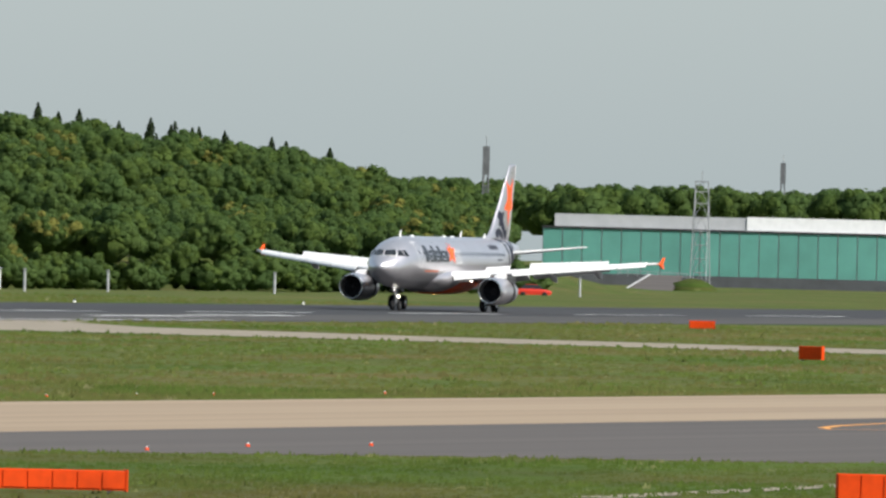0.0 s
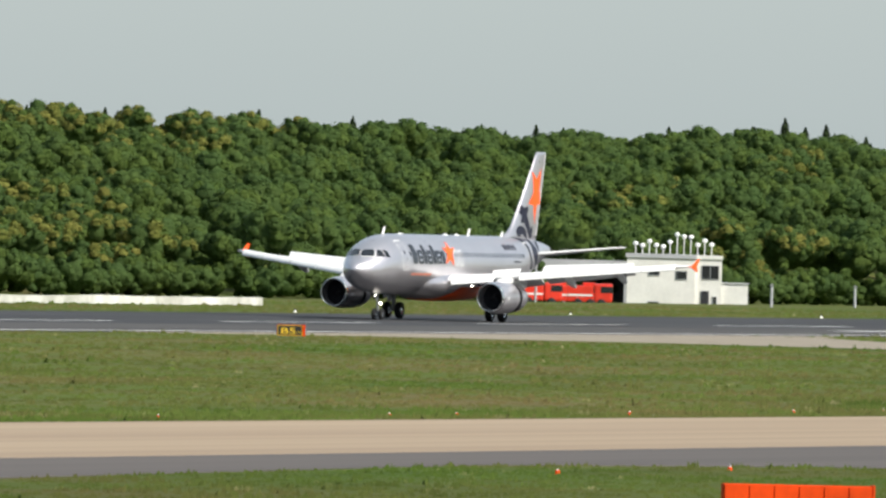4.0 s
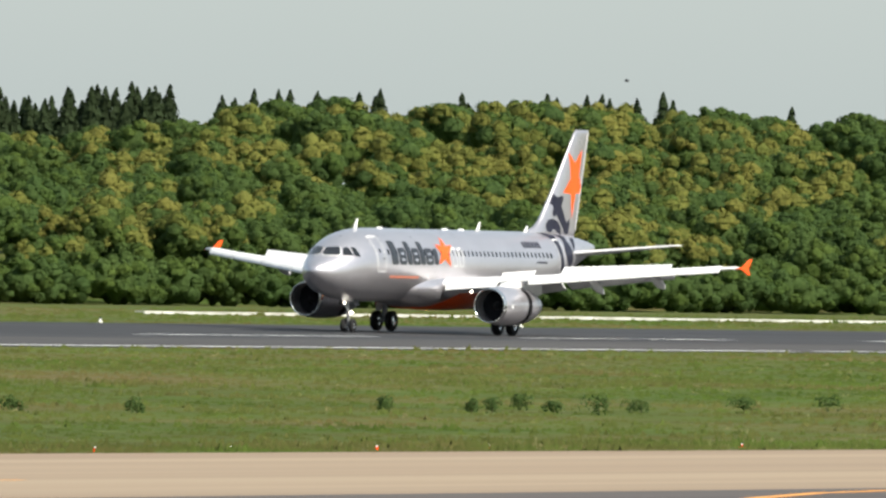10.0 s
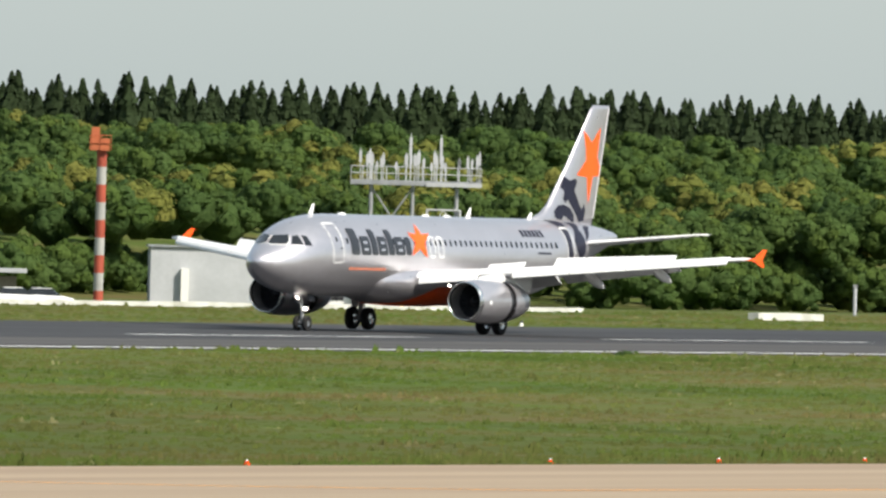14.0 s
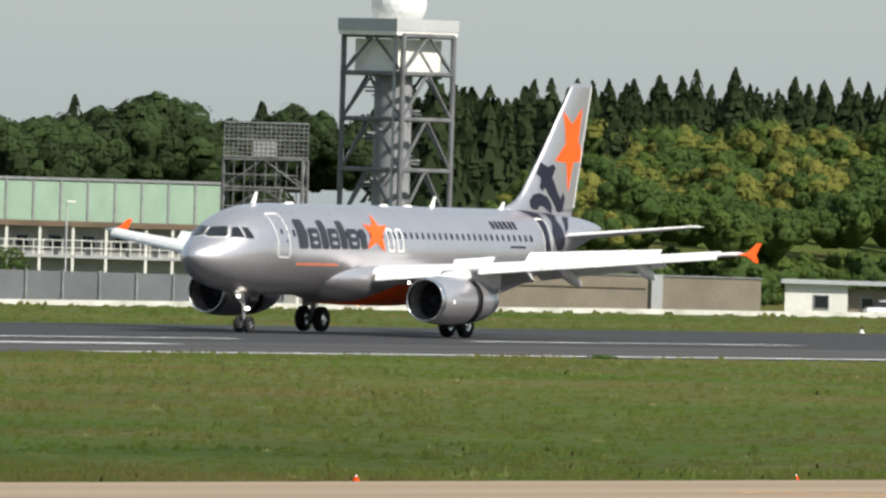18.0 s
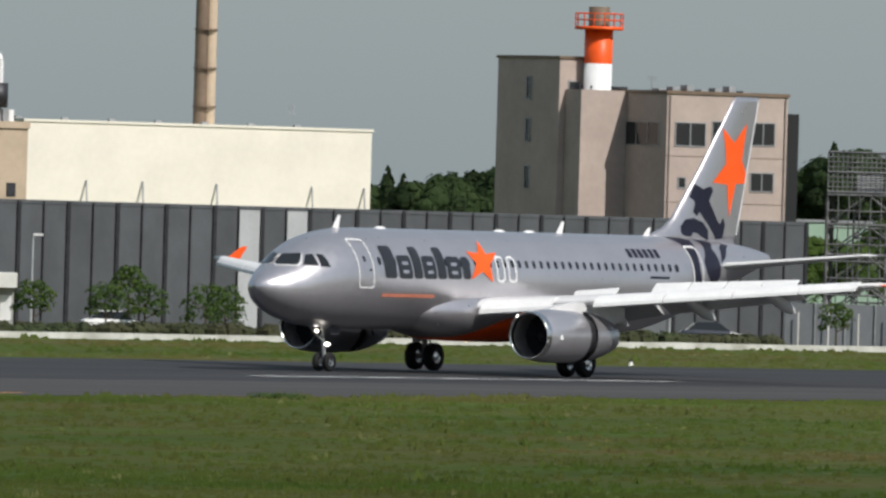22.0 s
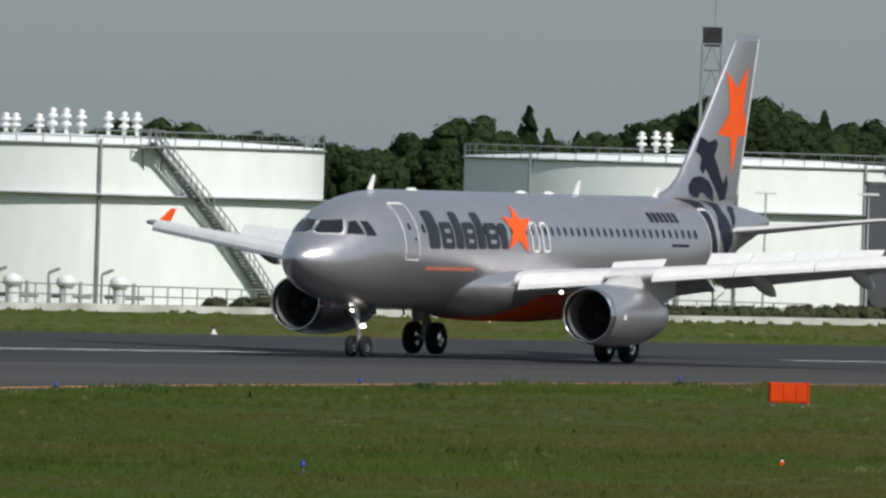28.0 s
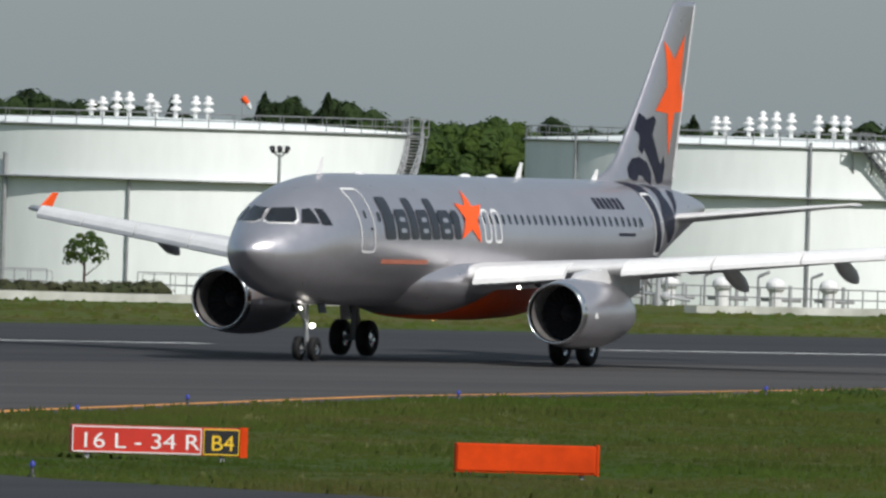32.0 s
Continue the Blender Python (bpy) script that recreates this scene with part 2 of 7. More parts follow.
def lathe(name, profile, mat, seg=40, axis="x", smooth=True, ends=False):
    rings = []
    for s, r in profile:
        ring = []
        for j in range(seg):
            a = 2 * math.pi * j / seg
            ring.append((s, r * math.cos(a), r * math.sin(a)) if axis == "x" else (r * math.cos(a), r * math.sin(a), s))
        rings.append(ring)
    return loft_mesh(name, rings, mat, smooth, ends)


def empty_thing(name, m, label, category, group=""):
    ob = new(name)
    ob.matrix_basis = m
    ob.empty_display_size = 0.2
    return tagged(ob, label, category, group)


def smooth_interp(xk, yk, x):
    """Monotone cubic through the knots."""
    xk, yk = np.array(xk, float), np.array(yk, float)
    h = np.diff(xk)
    d = np.diff(yk) / h
    m = np.zeros(len(xk))
    for i in range(1, len(xk) - 1):
        m[i] = 0 if d[i - 1] * d[i] <= 0 else 2 * d[i - 1] * d[i] / (d[i - 1] + d[i])
    m[0], m[-1] = d[0], d[-1]
    x = np.asarray(x, float)
    k = np.clip(np.searchsorted(xk, x) - 1, 0, len(h) - 1)
    s = (x - xk[k]) / h[k]
    return (2 * s**3 - 3 * s**2 + 1) * yk[k] + (s**3 - 2 * s**2 + s) * h[k] * m[k] + (-2 * s**3 + 3 * s**2) * yk[k + 1] + (s**3 - s**2) * h[k] * m[k + 1]


# ---- ground, runway, taxiways ----
RIDGE_X = [1140, 1176, 1190, 1215, 1280, 1360, 1400, 1445, 1500, 1640, 1770, 1850, 1990, 2066, 2125, 2180, 2216, 2256, 2330, 2450]
RIDGE_Z = [-3.0, 7.5, 14.0, 14.6, 14.8, 14.2, 14.2, 15.6, 18.6, 19.2, 19.9, 19.4, 19.1, 20.6, 19.2, 17.6, 15.0, 12.8, 8.0, -3.0]
TREE_TOP = 9.5


def slope(y):
    return -min(max(y - 446.0, 0.0), 254.0) * 0.0135


def ground_z(x, y):
    """Flat airfield, a gentle fall behind it and a wooded hill."""
    z = slope(y)
    if y > 600 and 900 < x < 2600:
        k = x * 690.0 / y
        top = float(np.interp(k, RIDGE_X, RIDGE_Z)) - TREE_TOP
        s = min((y - 600) / 90.0, 1.0)
        s = s * s * (3 - 2 * s)
        back = 1.0 if y < 780 else max(0.0, 1 - (y - 780) / 120.0)
        z = max(z, z + (top + 3.2) * s * back)
    return z


gx = sorted(set(list(range(-3000, 0, 250)) + list(range(0, 900, 50)) + list(range(900, 2700, 20)) + list(range(2700, 4700, 200))))
gy = [-2500, -600, -100, 0, 60, 100, 140, 190, 250, 330, 392, 446] + list(range(460, 600, 20)) + list(range(600, 920, 10)) + [1000, 1300, 2000, 3000, 4600]
gv = [(x, y, ground_z(x, y)) for y in gy for x in gx]
gf = [(j * len(gx) + i, j * len(gx) + i + 1, (j + 1) * len(gx) + i + 1, (j + 1) * len(gx) + i) for j in range(len(gy) - 1) for i in range(len(gx) - 1)]
tagged(put("ground", mesh_from("ground", gv, gf, [GRASS], smooth=True)), "green airfield grass with yellowish patches", "grass", kind="structure")


def slab(name, outline, z, mat, label, category, thick=0.25):
    bm = bmesh.new()
    f = bm.faces.new([bm.verts.new((x, y, z)) for x, y in outline])
    ext = bmesh.ops.extrude_face_region(bm, geom=[f])
    bmesh.ops.translate(bm, vec=(0, 0, -thick), verts=[v for v in ext["geom"] if isinstance(v, bmesh.types.BMVert)])
    bmesh.ops.triangulate(bm, faces=[g for g in bm.faces if len(g.verts) > 4])
    return tagged(put(name, finish(bm, name, mat)), label, category, kind="structure")


# the runway, with the flare of the exit taxiway at its near edge
EDGE = [(2600, 327), (545, 327), (490, 326), (443, 320), (396, 315), (360, 303), (320, 286.5), (283, 266), (252, 245), (238, 230), (232, 217), (230, 189.5), (160, 189.5), (130, 235), (100, 300), (80, 327), (-700, 327), (-700, 392), (2600, 392)]
slab("road", EDGE, 0.03, ASPHALT, "dark asphalt runway with a flared exit", "runway")
slab("road", [(2600, 327.2), (545, 327.2), (490, 326.2), (443, 320.2), (396, 315.2), (360, 303.2), (320, 286.7), (290, 270.5), (270, 276), (300, 306), (340, 325), (390, 337), (450, 346), (545, 350), (2600, 350)], 0.034, ASPHALT_MID, "lighter grey asphalt edge of the runway", "runway", 0.1)
slab("road", [(2200, 160.6), (2200, 184.8), (620, 185.0), (340, 189.6), (-600, 189.6), (-600, 160.6)], 0.032, CONCRETE, "beige concrete taxiway", "taxiway")
NEAR_X = [-600, 350, 428, 443, 455, 466, 480, 2200]
NEAR_Y = [147, 147, 152, 147.5, 140, 131, 127, 126]
slab("road", [(2200, 160.6), (-600, 160.6)] + list(zip(NEAR_X, NEAR_Y)), 0.028, ASPHALT_OLD, "grey asphalt taxiway shoulder", "taxiway")
slab("road", [(1010, 329.8), (850, 329.8), (880, 320), (892, 306), (896, 285), (898, 240), (900, 186), (928, 186), (930, 240), (934, 285), (945, 308), (972, 322)], 0.026, PALE, "pale concrete exit taxiway beside the runway", "taxiway")


def strip(name, pts, width, z, mat, parent=None, height=0.006):
    """A painted line along a polyline."""
    bm = bmesh.new()
    rows = []
    for i, p in enumerate(pts):
        a, b = Vector(pts[max(i - 1, 0)]), Vector(pts[min(i + 1, len(pts) - 1)])
        d = (b - a).normalized()
        o = Vector((-d.y, d.x)) * width / 2
        p = Vector(p)
        rows.append((bm.verts.new((p.x - o.x, p.y - o.y, z)), bm.verts.new((p.x + o.x, p.y + o.y, z))))
    for a, b in zip(rows[:-1], rows[1:]):
        bm.faces.new((a[0], b[0], b[1], a[1]))
    return put(name, finish(bm, name, mat), parent)


def line_thing(pts, width, mat, label, z=0.037):
    return tagged(strip("painted_line", pts, width, z, mat), label, "road marking", kind="structure")


line_thing([(531, 329.6), (780, 329.6)], 1.3, WHITE_LINE, "white runway side stripe, worn", 0.042)
line_thing([(784, 329.8), (1030, 329.8)], 1.0, WHITE_LINE, "white runway side stripe, worn", 0.042)
for i in range(28):
    x = 311 + i * 50
    line_thing([(x, 359), (x + 30, 359)], 1.0, WHITE_LINE, "white runway centre line dash")
for x0, y0 in ((1040, 343), (1075, 347), (540, 346)):
    line_thing([(x0, y0), (x0 + 24, y0)], 2.0, WHITE_LINE, "white touchdown zone marking with tyre marks", 0.042)
line_thing([(446, 323), (400, 317.5), (362, 305.5), (322, 289), (286, 269), (256, 248.5), (242, 233)], 0.5, YELLOW_LINE, "orange-yellow taxiway edge line", 0.042)


line_thing([(640, 160.0), (600, 158.2), (566, 155.9), (556, 154.8), (549, 153.4), (544.7, 151.9), (549, 150.6), (556, 150.2)], 0.4, YELLOW_LINE, "curved orange-yellow taxiway lead line")
line_thing([(411, 161.5), (391, 160), (376, 158), (366, 155.5), (357, 152.4), (350, 149)], 0.5, YELLOW_LINE, "curved orange-yellow taxiway lead line")
line_thing([(356, 171), (345, 172), (338, 172.4), (330, 176), (322, 182)], 0.4, YELLOW_LINE, "curved orange-yellow taxiway lead line")


# low white kerb wall behind the runway strip
def kerb(x0, x1, y0, y1, h):
    n = max(2, int(abs(x1 - x0) / 8))
    top = []
    bm = bmesh.new()
    for i in range(n + 1):
        f = i / n
        x, y = x0 + (x1 - x0) * f, y0 + (y1 - y0) * f
        hh = h * (1 + 0.25 * noise.noise((x * 0.13, 0, 3)))
        z = slope(y)
        top.append([bm.verts.new(p) for p in ((x, y, z - 0.2), (x, y, z + hh), (x, y + 0.7, z + hh), (x, y + 0.7, z - 0.2))])
    for a, b in zip(top[:-1], top[1:]):
        for j in range(4):
            k = (j + 1) % 4
            bm.faces.new((a[j], b[j], b[k], a[k]))
    bm.faces.new(top[0])
    bm.faces.new(list(reversed(top[-1])))
    return tagged(put("kerb_wall", finish(bm, "kerb_wall", KERBPAINT)), "low white concrete kerb along the grass strip", "kerb", kind="structure")


tagged(strip("bare_earth", [(394, 116.3), (412, 117.3), (428.3, 118.5), (450, 119.5)], 1.1, 0.02, PALE), "bare pale earth path in the grass", "path", kind="structure")
kerb(300, 499.7, 447, 447, 0.36)
kerb(518, 700, 447, 447, 0.3)
kerb(700, 882, 447, 447, 0.28)
kerb(864, 873, 426, 426, 0.45)
kerb(906, 1031, 427, 425, 0.17)
kerb(1056, 1147, 425, 425, 0.62)


# grass tufts on the strip between taxiway and runway
def tufts(name, n, xr, yr, hmin, hmax, mat, seed, label, wide=0.05, skip=None, along=None):
    rng = np.random.default_rng(seed)
    x = rng.uniform(*xr, n)
    y = rng.uniform(*yr, n)
    if along is not None:
        y = along(x) - y
    if skip is not None:
        keep = ~skip(x, y)
        x, y = x[keep], y[keep]
    n = len(x)
    patch = np.array([noise.noise((a * 0.05, b * 0.09, 0.0)) for a, b in zip(x, y)])
    clump = np.array([noise.noise((a * 0.4, b * 0.14, 7.0)) for a, b in zip(x, y)])
    h = rng.uniform(hmin, hmax, n) * np.maximum(0.25, 1 + 0.8 * patch + 1.1 * clump)
    base = np.stack([x, y, np.full(n, -0.02)], 1)
    V = np.zeros((n, 3, 3, 3))
    for k in range(3):
        a = math.radians(322) + rng.uniform(-0.6, 0.6, n)
        d = np.stack([np.cos(a), np.sin(a), np.zeros(n)], 1)
        lean = rng.uniform(-0.18, 0.18, (n, 2)) * h[:, None]
        w = wide * rng.uniform(0.7, 1.8, n)[:, None]
        off = rng.uniform(-0.15, 0.15, (n, 2))
        b2 = base.copy()
        b2[:, :2] += off
        V[:, k, 0] = b2 - d * w
        V[:, k, 1] = b2 + d * w
        V[:, k, 2] = b2
        V[:, k, 2, :2] += lean
        V[:, k, 2, 2] += h * rng.uniform(0.7, 1.2, n)
    # every blade turns its upper face to the south-west
    e1, e2 = V[:, :, 1] - V[:, :, 0], V[:, :, 2] - V[:, :, 0]
    nn = np.cross(e1, e2)
    away = nn[..., 0] * 0.9 + nn[..., 1] * 0.42 > 0
    V[away] = V[away][:, [1, 0, 2]]
    vv = V.reshape(-1, 3)
    me = bpy.data.meshes.new(name)
    me.vertices.add(len(vv))
    me.vertices.foreach_set("co", vv.ravel())
    nf = len(vv) // 3
    me.loops.add(nf * 3)
    me.loops.foreach_set("vertex_index", np.arange(nf * 3))
    me.polygons.add(nf)
    me.polygons.foreach_set("loop_start", np.arange(0, nf * 3, 3))
    me.materials.append(mat)
    me.update()
    me.validate()
    me.polygons.foreach_set("use_smooth", [True] * len(me.polygons))
    # blades take the light as the sward does
    up = rng.normal(scale=0.14, size=(len(vv), 3)) + np.array([0, 0, 1.0])
    me.normals_split_custom_set_from_vertices(up / np.linalg.norm(up, axis=1)[:, None])
    return tagged(put(name, me), label, "grass", kind="stuff")


def on_paving(x, y):
    ex = np.array([p[0] for p in EDGE[1:12]])[::-1]
    ey = np.array([p[1] for p in EDGE[1:12]])[::-1]
    flare = (x < 545) & (y > np.interp(x, ex, ey)) | (x < 230)
    exit_lane = (np.abs(x - 914) < 19 + np.maximum(y - 285, 0) * 0.9)
    return flare | exit_lane | (y < np.interp(x, [340, 620], [190.0, 185.4]))


def on_shoulder(x, y):
    return y > np.interp(x, NEAR_X, NEAR_Y) - 0.2


tufts("grass_tufts", 40000, (232, 640), (187, 326.4), 0.05, 0.17, BLADES, 3, "uneven green and straw-coloured grass", 0.09, on_paving)
tufts("grass_tufts", 32000, (600, 1120), (185, 326.4), 0.05, 0.19, BLADES, 4, "uneven green and straw-coloured grass", 0.12, on_paving)
tufts("grass_tufts", 26000, (330, 560), (100, 152), 0.04, 0.13, BLADES, 5, "green mown grass beside the taxiway", 0.06, on_shoulder)
tufts("grass_tufts", 16000, (420, 1300), (392.5, 446), 0.05, 0.18, BLADES, 6, "green grass strip behind the runway", 0.14)
tufts("tall_grass", 18000, (300, 1000), (185.2, 195), 0.06, 0.22, BLADES, 8, "taller rank grass along the taxiway edge", 0.06, on_paving)
tufts("tall_grass", 32000, (230.5, 330), (190.2, 290), 0.04, 0.15, BLADES, 12, "rank clumpy grass beside the runway exit", 0.04, on_paving)


def exit_edge(x):
    return np.interp(x, [q[0] for q in EDGE[1:12]][::-1], [q[1] for q in EDGE[1:12]][::-1])


tufts("tall_grass", 12000, (236, 560), (0.4, 6.5), 0.04, 0.18, BLADES, 13, "uneven rank grass along the curved runway exit", 0.06, None, exit_edge)
# ---- woods ----
def leaf_shell(rng, centre, radius, n, size, squash=0.8, up=0.08):
    """n leaf sprays on the shell of one clump, turned outward."""
    d = rng.normal(size=(n, 3))
    d /= np.linalg.norm(d, axis=1)[:, None]
    d[:, 2] = np.where(d[:, 2] < -0.35, -d[:, 2], d[:, 2])
    p = centre + d * radius * rng.uniform(0.88, 1.05, (n, 1)) * np.array([1, 1, squash])
    nrm = d + rng.normal(scale=0.10, size=(n, 3)) + np.array([0, 0, up])
    nrm /= np.linalg.norm(nrm, axis=1)[:, None]
    ref = rng.normal(size=(n, 3))
    u = np.cross(nrm, ref)
    u /= np.linalg.norm(u, axis=1)[:, None]
    v = np.cross(nrm, u)
    s = size * rng.uniform(0.7, 1.25, (n, 1))
    e = rng.uniform(0.55, 0.95, (n, 1))
    return np.stack([p - u * s, p - v * s * e - nrm * s * 0.1, p + u * s, p + v * s * e - nrm * s * 0.1], 1)


def core(centre, radius, squash=0.8):
    """The dense heart of a crown, so that no light falls through it."""
    q = []
    for i in range(5):
        a0, a1 = 2 * math.pi / 5 * i, 2 * math.pi / 5 * (i + 1)
        for z0, z1, r0, r1 in ((-0.95, -0.3, 0.3, 0.95), (-0.3, 0.4, 0.95, 0.88), (0.4, 0.95, 0.88, 0.2)):
            q.append([(math.cos(a0) * r0, math.sin(a0) * r0, z0), (math.cos(a1) * r0, math.sin(a1) * r0, z0), (math.cos(a1) * r1, math.sin(a1) * r1, z1), (math.cos(a0) * r1, math.sin(a0) * r1, z1)])
    return np.array(q) * radius * np.array([1, 1, squash]) + centre


def broadleaf(seed, height, spread, puffs, leaves, size, bloom, low=0.25, hearts=True):
    """Quads and material numbers of a domed crown built of many leafy puffs."""
    rng = np.random.default_rng(seed)
    squash = rng.uniform(0.8, 1.0)
    mid = height - spread * squash
    heart = np.array([0, 0, mid])
    quads, mats = [core(heart, spread * 0.74, squash)], [0] * 15
    normals = [quads[0] - heart]
    if low >= 0.9 and height > 10:
        for drop in (0.9, 1.9):
            quads.append(core(heart - np.array([0, 0, drop * spread]), spread * 0.72, 1.0))
            normals.append(quads[-1] - heart + np.array([0, 0, drop * spread]))
            mats += [0] * 15
    if not hearts:
        quads, mats, normals = [], [], []
    bias = rng.uniform(0.25, 0.6)
    for i in range(puffs):
        s = 1.0 - (i + 0.5) / puffs * (1 + low)
        a = 2.39996 * i + rng.uniform(-0.25, 0.25)
        c = math.sqrt(max(0.0, 1 - s * s)) if s > 0 else 1.0
        r = spread * rng.uniform(0.22, 0.42)
        d = spread * rng.uniform(0.60, 0.84)
        p = np.array([math.cos(a) * c * d, math.sin(a) * c * d, mid + s * d * squash])
        q = np.concatenate([core(p, r * 0.88, 0.86) + rng.normal(scale=0.05 * r, size=(15, 1, 3)), leaf_shell(rng, p, r, leaves, size, 0.85)]) if hearts else leaf_shell(rng, p, r, leaves, size, 0.85)
        quads.append(q)
        normals.append((q - p) / r * 0.7 + (q - heart) / spread * 0.5 + rng.normal(scale=0.14, size=(len(q), 1, 3)))
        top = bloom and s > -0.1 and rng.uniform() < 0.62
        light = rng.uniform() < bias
        # sunlit tops put into colour: paler leaf or blossom on each puff's upper side
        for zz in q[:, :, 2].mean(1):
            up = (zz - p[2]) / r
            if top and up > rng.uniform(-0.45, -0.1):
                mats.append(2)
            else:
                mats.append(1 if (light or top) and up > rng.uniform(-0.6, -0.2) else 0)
    n = np.concatenate(normals)
    return np.concatenate(quads), np.array(mats), n / np.linalg.norm(n, axis=2)[:, :, None]


def conifer(seed, height, spread, leaves, size):
    rng = np.random.default_rng(seed)
    t = np.sort(rng.uniform(0.0, 1.0, leaves)) ** 0.8
    a = rng.uniform(0, 2 * math.pi, leaves)
    r = spread * (1 - t) * (0.75 + 0.35 * np.abs(np.sin(t * 19))) + 0.05
    p = np.stack([np.cos(a) * r, np.sin(a) * r, height * (0.12 + 0.88 * t)], 1)
    d = np.stack([np.cos(a), np.sin(a), np.full(leaves, 0.25)], 1) + rng.normal(scale=0.3, size=(leaves, 3))
    d /= np.linalg.norm(d, axis=1)[:, None]
    u = np.cross(d, np.array([0, 0, 1.0]))
    u /= np.linalg.norm(u, axis=1)[:, None]
    v = np.cross(u, d)
    s = (size * (0.45 + 0.75 * (1 - t)) * rng.uniform(0.7, 1.2, leaves))[:, None]
    q = np.stack([p - u * s - v * s * 0.8, p + u * s - v * s * 0.8, p + u * s * 0.35 + v * s, p - u * s * 0.35 + v * s], 1)
    cone = []
    for i in range(7):
        a0, a1 = 2 * math.pi / 7 * i, 2 * math.pi / 7 * (i + 1)
        cone.append([(math.cos(a0) * spread * 0.8, math.sin(a0) * spread * 0.8, height * 0.12), (math.cos(a1) * spread * 0.8, math.sin(a1) * spread * 0.8, height * 0.12), (0.02, 0.02, height * 0.97), (0, 0, height * 0.97)])
    return np.concatenate([np.array(cone), q]), np.zeros(leaves + 7, int), None


def woods(name, spots, kinds, mats, label, category="woods"):
    """One mesh of many trees; spots are x, y, z, turn, scale, kind."""
    qs, ms, ns = [], [], []
    for x, y, z, turn, sc, k in spots:
        q, m, nr = kinds[int(k)]
        c, s = math.cos(turn), math.sin(turn)
        rot = np.array([[c, s, 0], [-s, c, 0], [0, 0, 1.0]])
        qs.append((q @ rot) * sc + np.array([x, y, z]))
        ms.append(m)
        if nr is not None:
            ns.append((nr @ rot).astype(np.float32))
    V = np.concatenate(qs).reshape(-1, 3)
    n = len(V) // 4
    me = bpy.data.meshes.new(name)
    me.vertices.add(len(V))
    me.vertices.foreach_set("co", V.astype(np.float32).ravel())
    me.loops.add(n * 4)
    me.loops.foreach_set("vertex_index", np.arange(n * 4))
    me.polygons.add(n)
    me.polygons.foreach_set("loop_start", np.arange(0, n * 4, 4))
    for m in mats:
        me.materials.append(m)
    me.polygons.foreach_set("material_index", np.concatenate(ms).astype(np.int32))
    me.update()
    if ns:
        # leaves take the light as the rounded boughs do
        me.polygons.foreach_set("use_smooth", np.ones(n, dtype=bool))
        me.normals_split_custom_set_from_vertices(np.concatenate(ns).reshape(-1, 3))
    return tagged(put(name, me), label, category, kind="stuff")


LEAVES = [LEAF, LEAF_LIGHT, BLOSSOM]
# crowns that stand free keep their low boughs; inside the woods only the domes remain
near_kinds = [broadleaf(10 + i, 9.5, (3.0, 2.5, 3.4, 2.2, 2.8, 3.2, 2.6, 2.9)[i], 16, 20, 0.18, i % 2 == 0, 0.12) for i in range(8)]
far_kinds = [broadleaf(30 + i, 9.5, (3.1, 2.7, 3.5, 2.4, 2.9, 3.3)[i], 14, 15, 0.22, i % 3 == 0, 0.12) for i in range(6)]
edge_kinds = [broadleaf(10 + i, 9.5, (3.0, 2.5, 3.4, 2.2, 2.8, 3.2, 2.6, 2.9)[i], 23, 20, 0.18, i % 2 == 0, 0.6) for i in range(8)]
town_kinds = [broadleaf(90 + i, 13.5, (3.4, 4.2, 3.0, 3.8, 2.6, 4.6)[i], 24, 20, 0.2, False, 0.7) for i in range(6)]
front_kinds = [broadleaf(70 + i, 5.2, 2.3 + 0.2 * i, 13, 16, 0.2, False, 0.8) for i in range(4)]
fir_kinds = [conifer(50 + i, 9.0, 2.5, 230, 0.42) for i in range(5)]

rng = np.random.default_rng(7)
near_spots, far_spots, edge_spots, fir_spots, front_spots = [], [], [], [], []
for row, y in enumerate((598, 606, 616, 627, 639, 652, 665, 678, 690)):
    k = 1174.0
    while k < 2288:
        yy_ = y + rng.uniform(-4.5, 4.5)
        kk = k + rng.uniform(-1.2, 1.2)
        xx_ = kk * yy_ / 690
        z = ground_z(xx_, yy_) - (0.4 if row else 2.6 * rng.uniform())
        patch = noise.noise((kk * 0.013, row * 0.45, 1.5)) + 0.35 * noise.noise((kk * 0.06, row * 0.9, 4.0))
        near = kk < 1720
        if patch > (-0.04 if kk < 1340 else 0.08 if kk < 1850 else 0.22):
            kind = rng.choice([0, 2, 4, 6]) if near else rng.choice([0, 3])
        else:
            kind = rng.choice([1, 3, 5, 7]) if near else rng.choice([1, 2, 4, 5])
        sc = rng.uniform(0.78, 1.12) * (0.84 if kk < 1478 and row > 6 else 1.0)
        if (kk < 1186 and yy_ < 650) or (kk < 1352 and row < 2):
            k += 4.9
            continue
        (edge_spots if near and row < 2 else near_spots if near else far_spots).append((xx_, yy_, z, rng.uniform(0, 6.3), sc, kind))
        if row == 0:
            for j in range(2):
                front_spots.append((xx_ + 2.6 * j + rng.uniform(-0.6, 0.6), yy_ - 3.0 - 1.5 * j, slope(yy_) - 0.5, rng.uniform(0, 6.3), rng.uniform(0.65, 1.1), rng.integers(0, 4)))
        k += (4.9 if near else 6.2) * rng.uniform(0.8, 1.2)
for k in np.arange(1163, 1206, 1.5):
    yy_ = 662 + 30 * rng.uniform(0, 1)
    gz = ground_z(k * yy_ / 690, yy_)
    fir_spots.append((k * yy_ / 690, yy_, gz, rng.uniform(0, 6.3), (15.2 + rng.uniform(-1.3, 0.9) - gz) / 9.0, rng.integers(0, 5)))
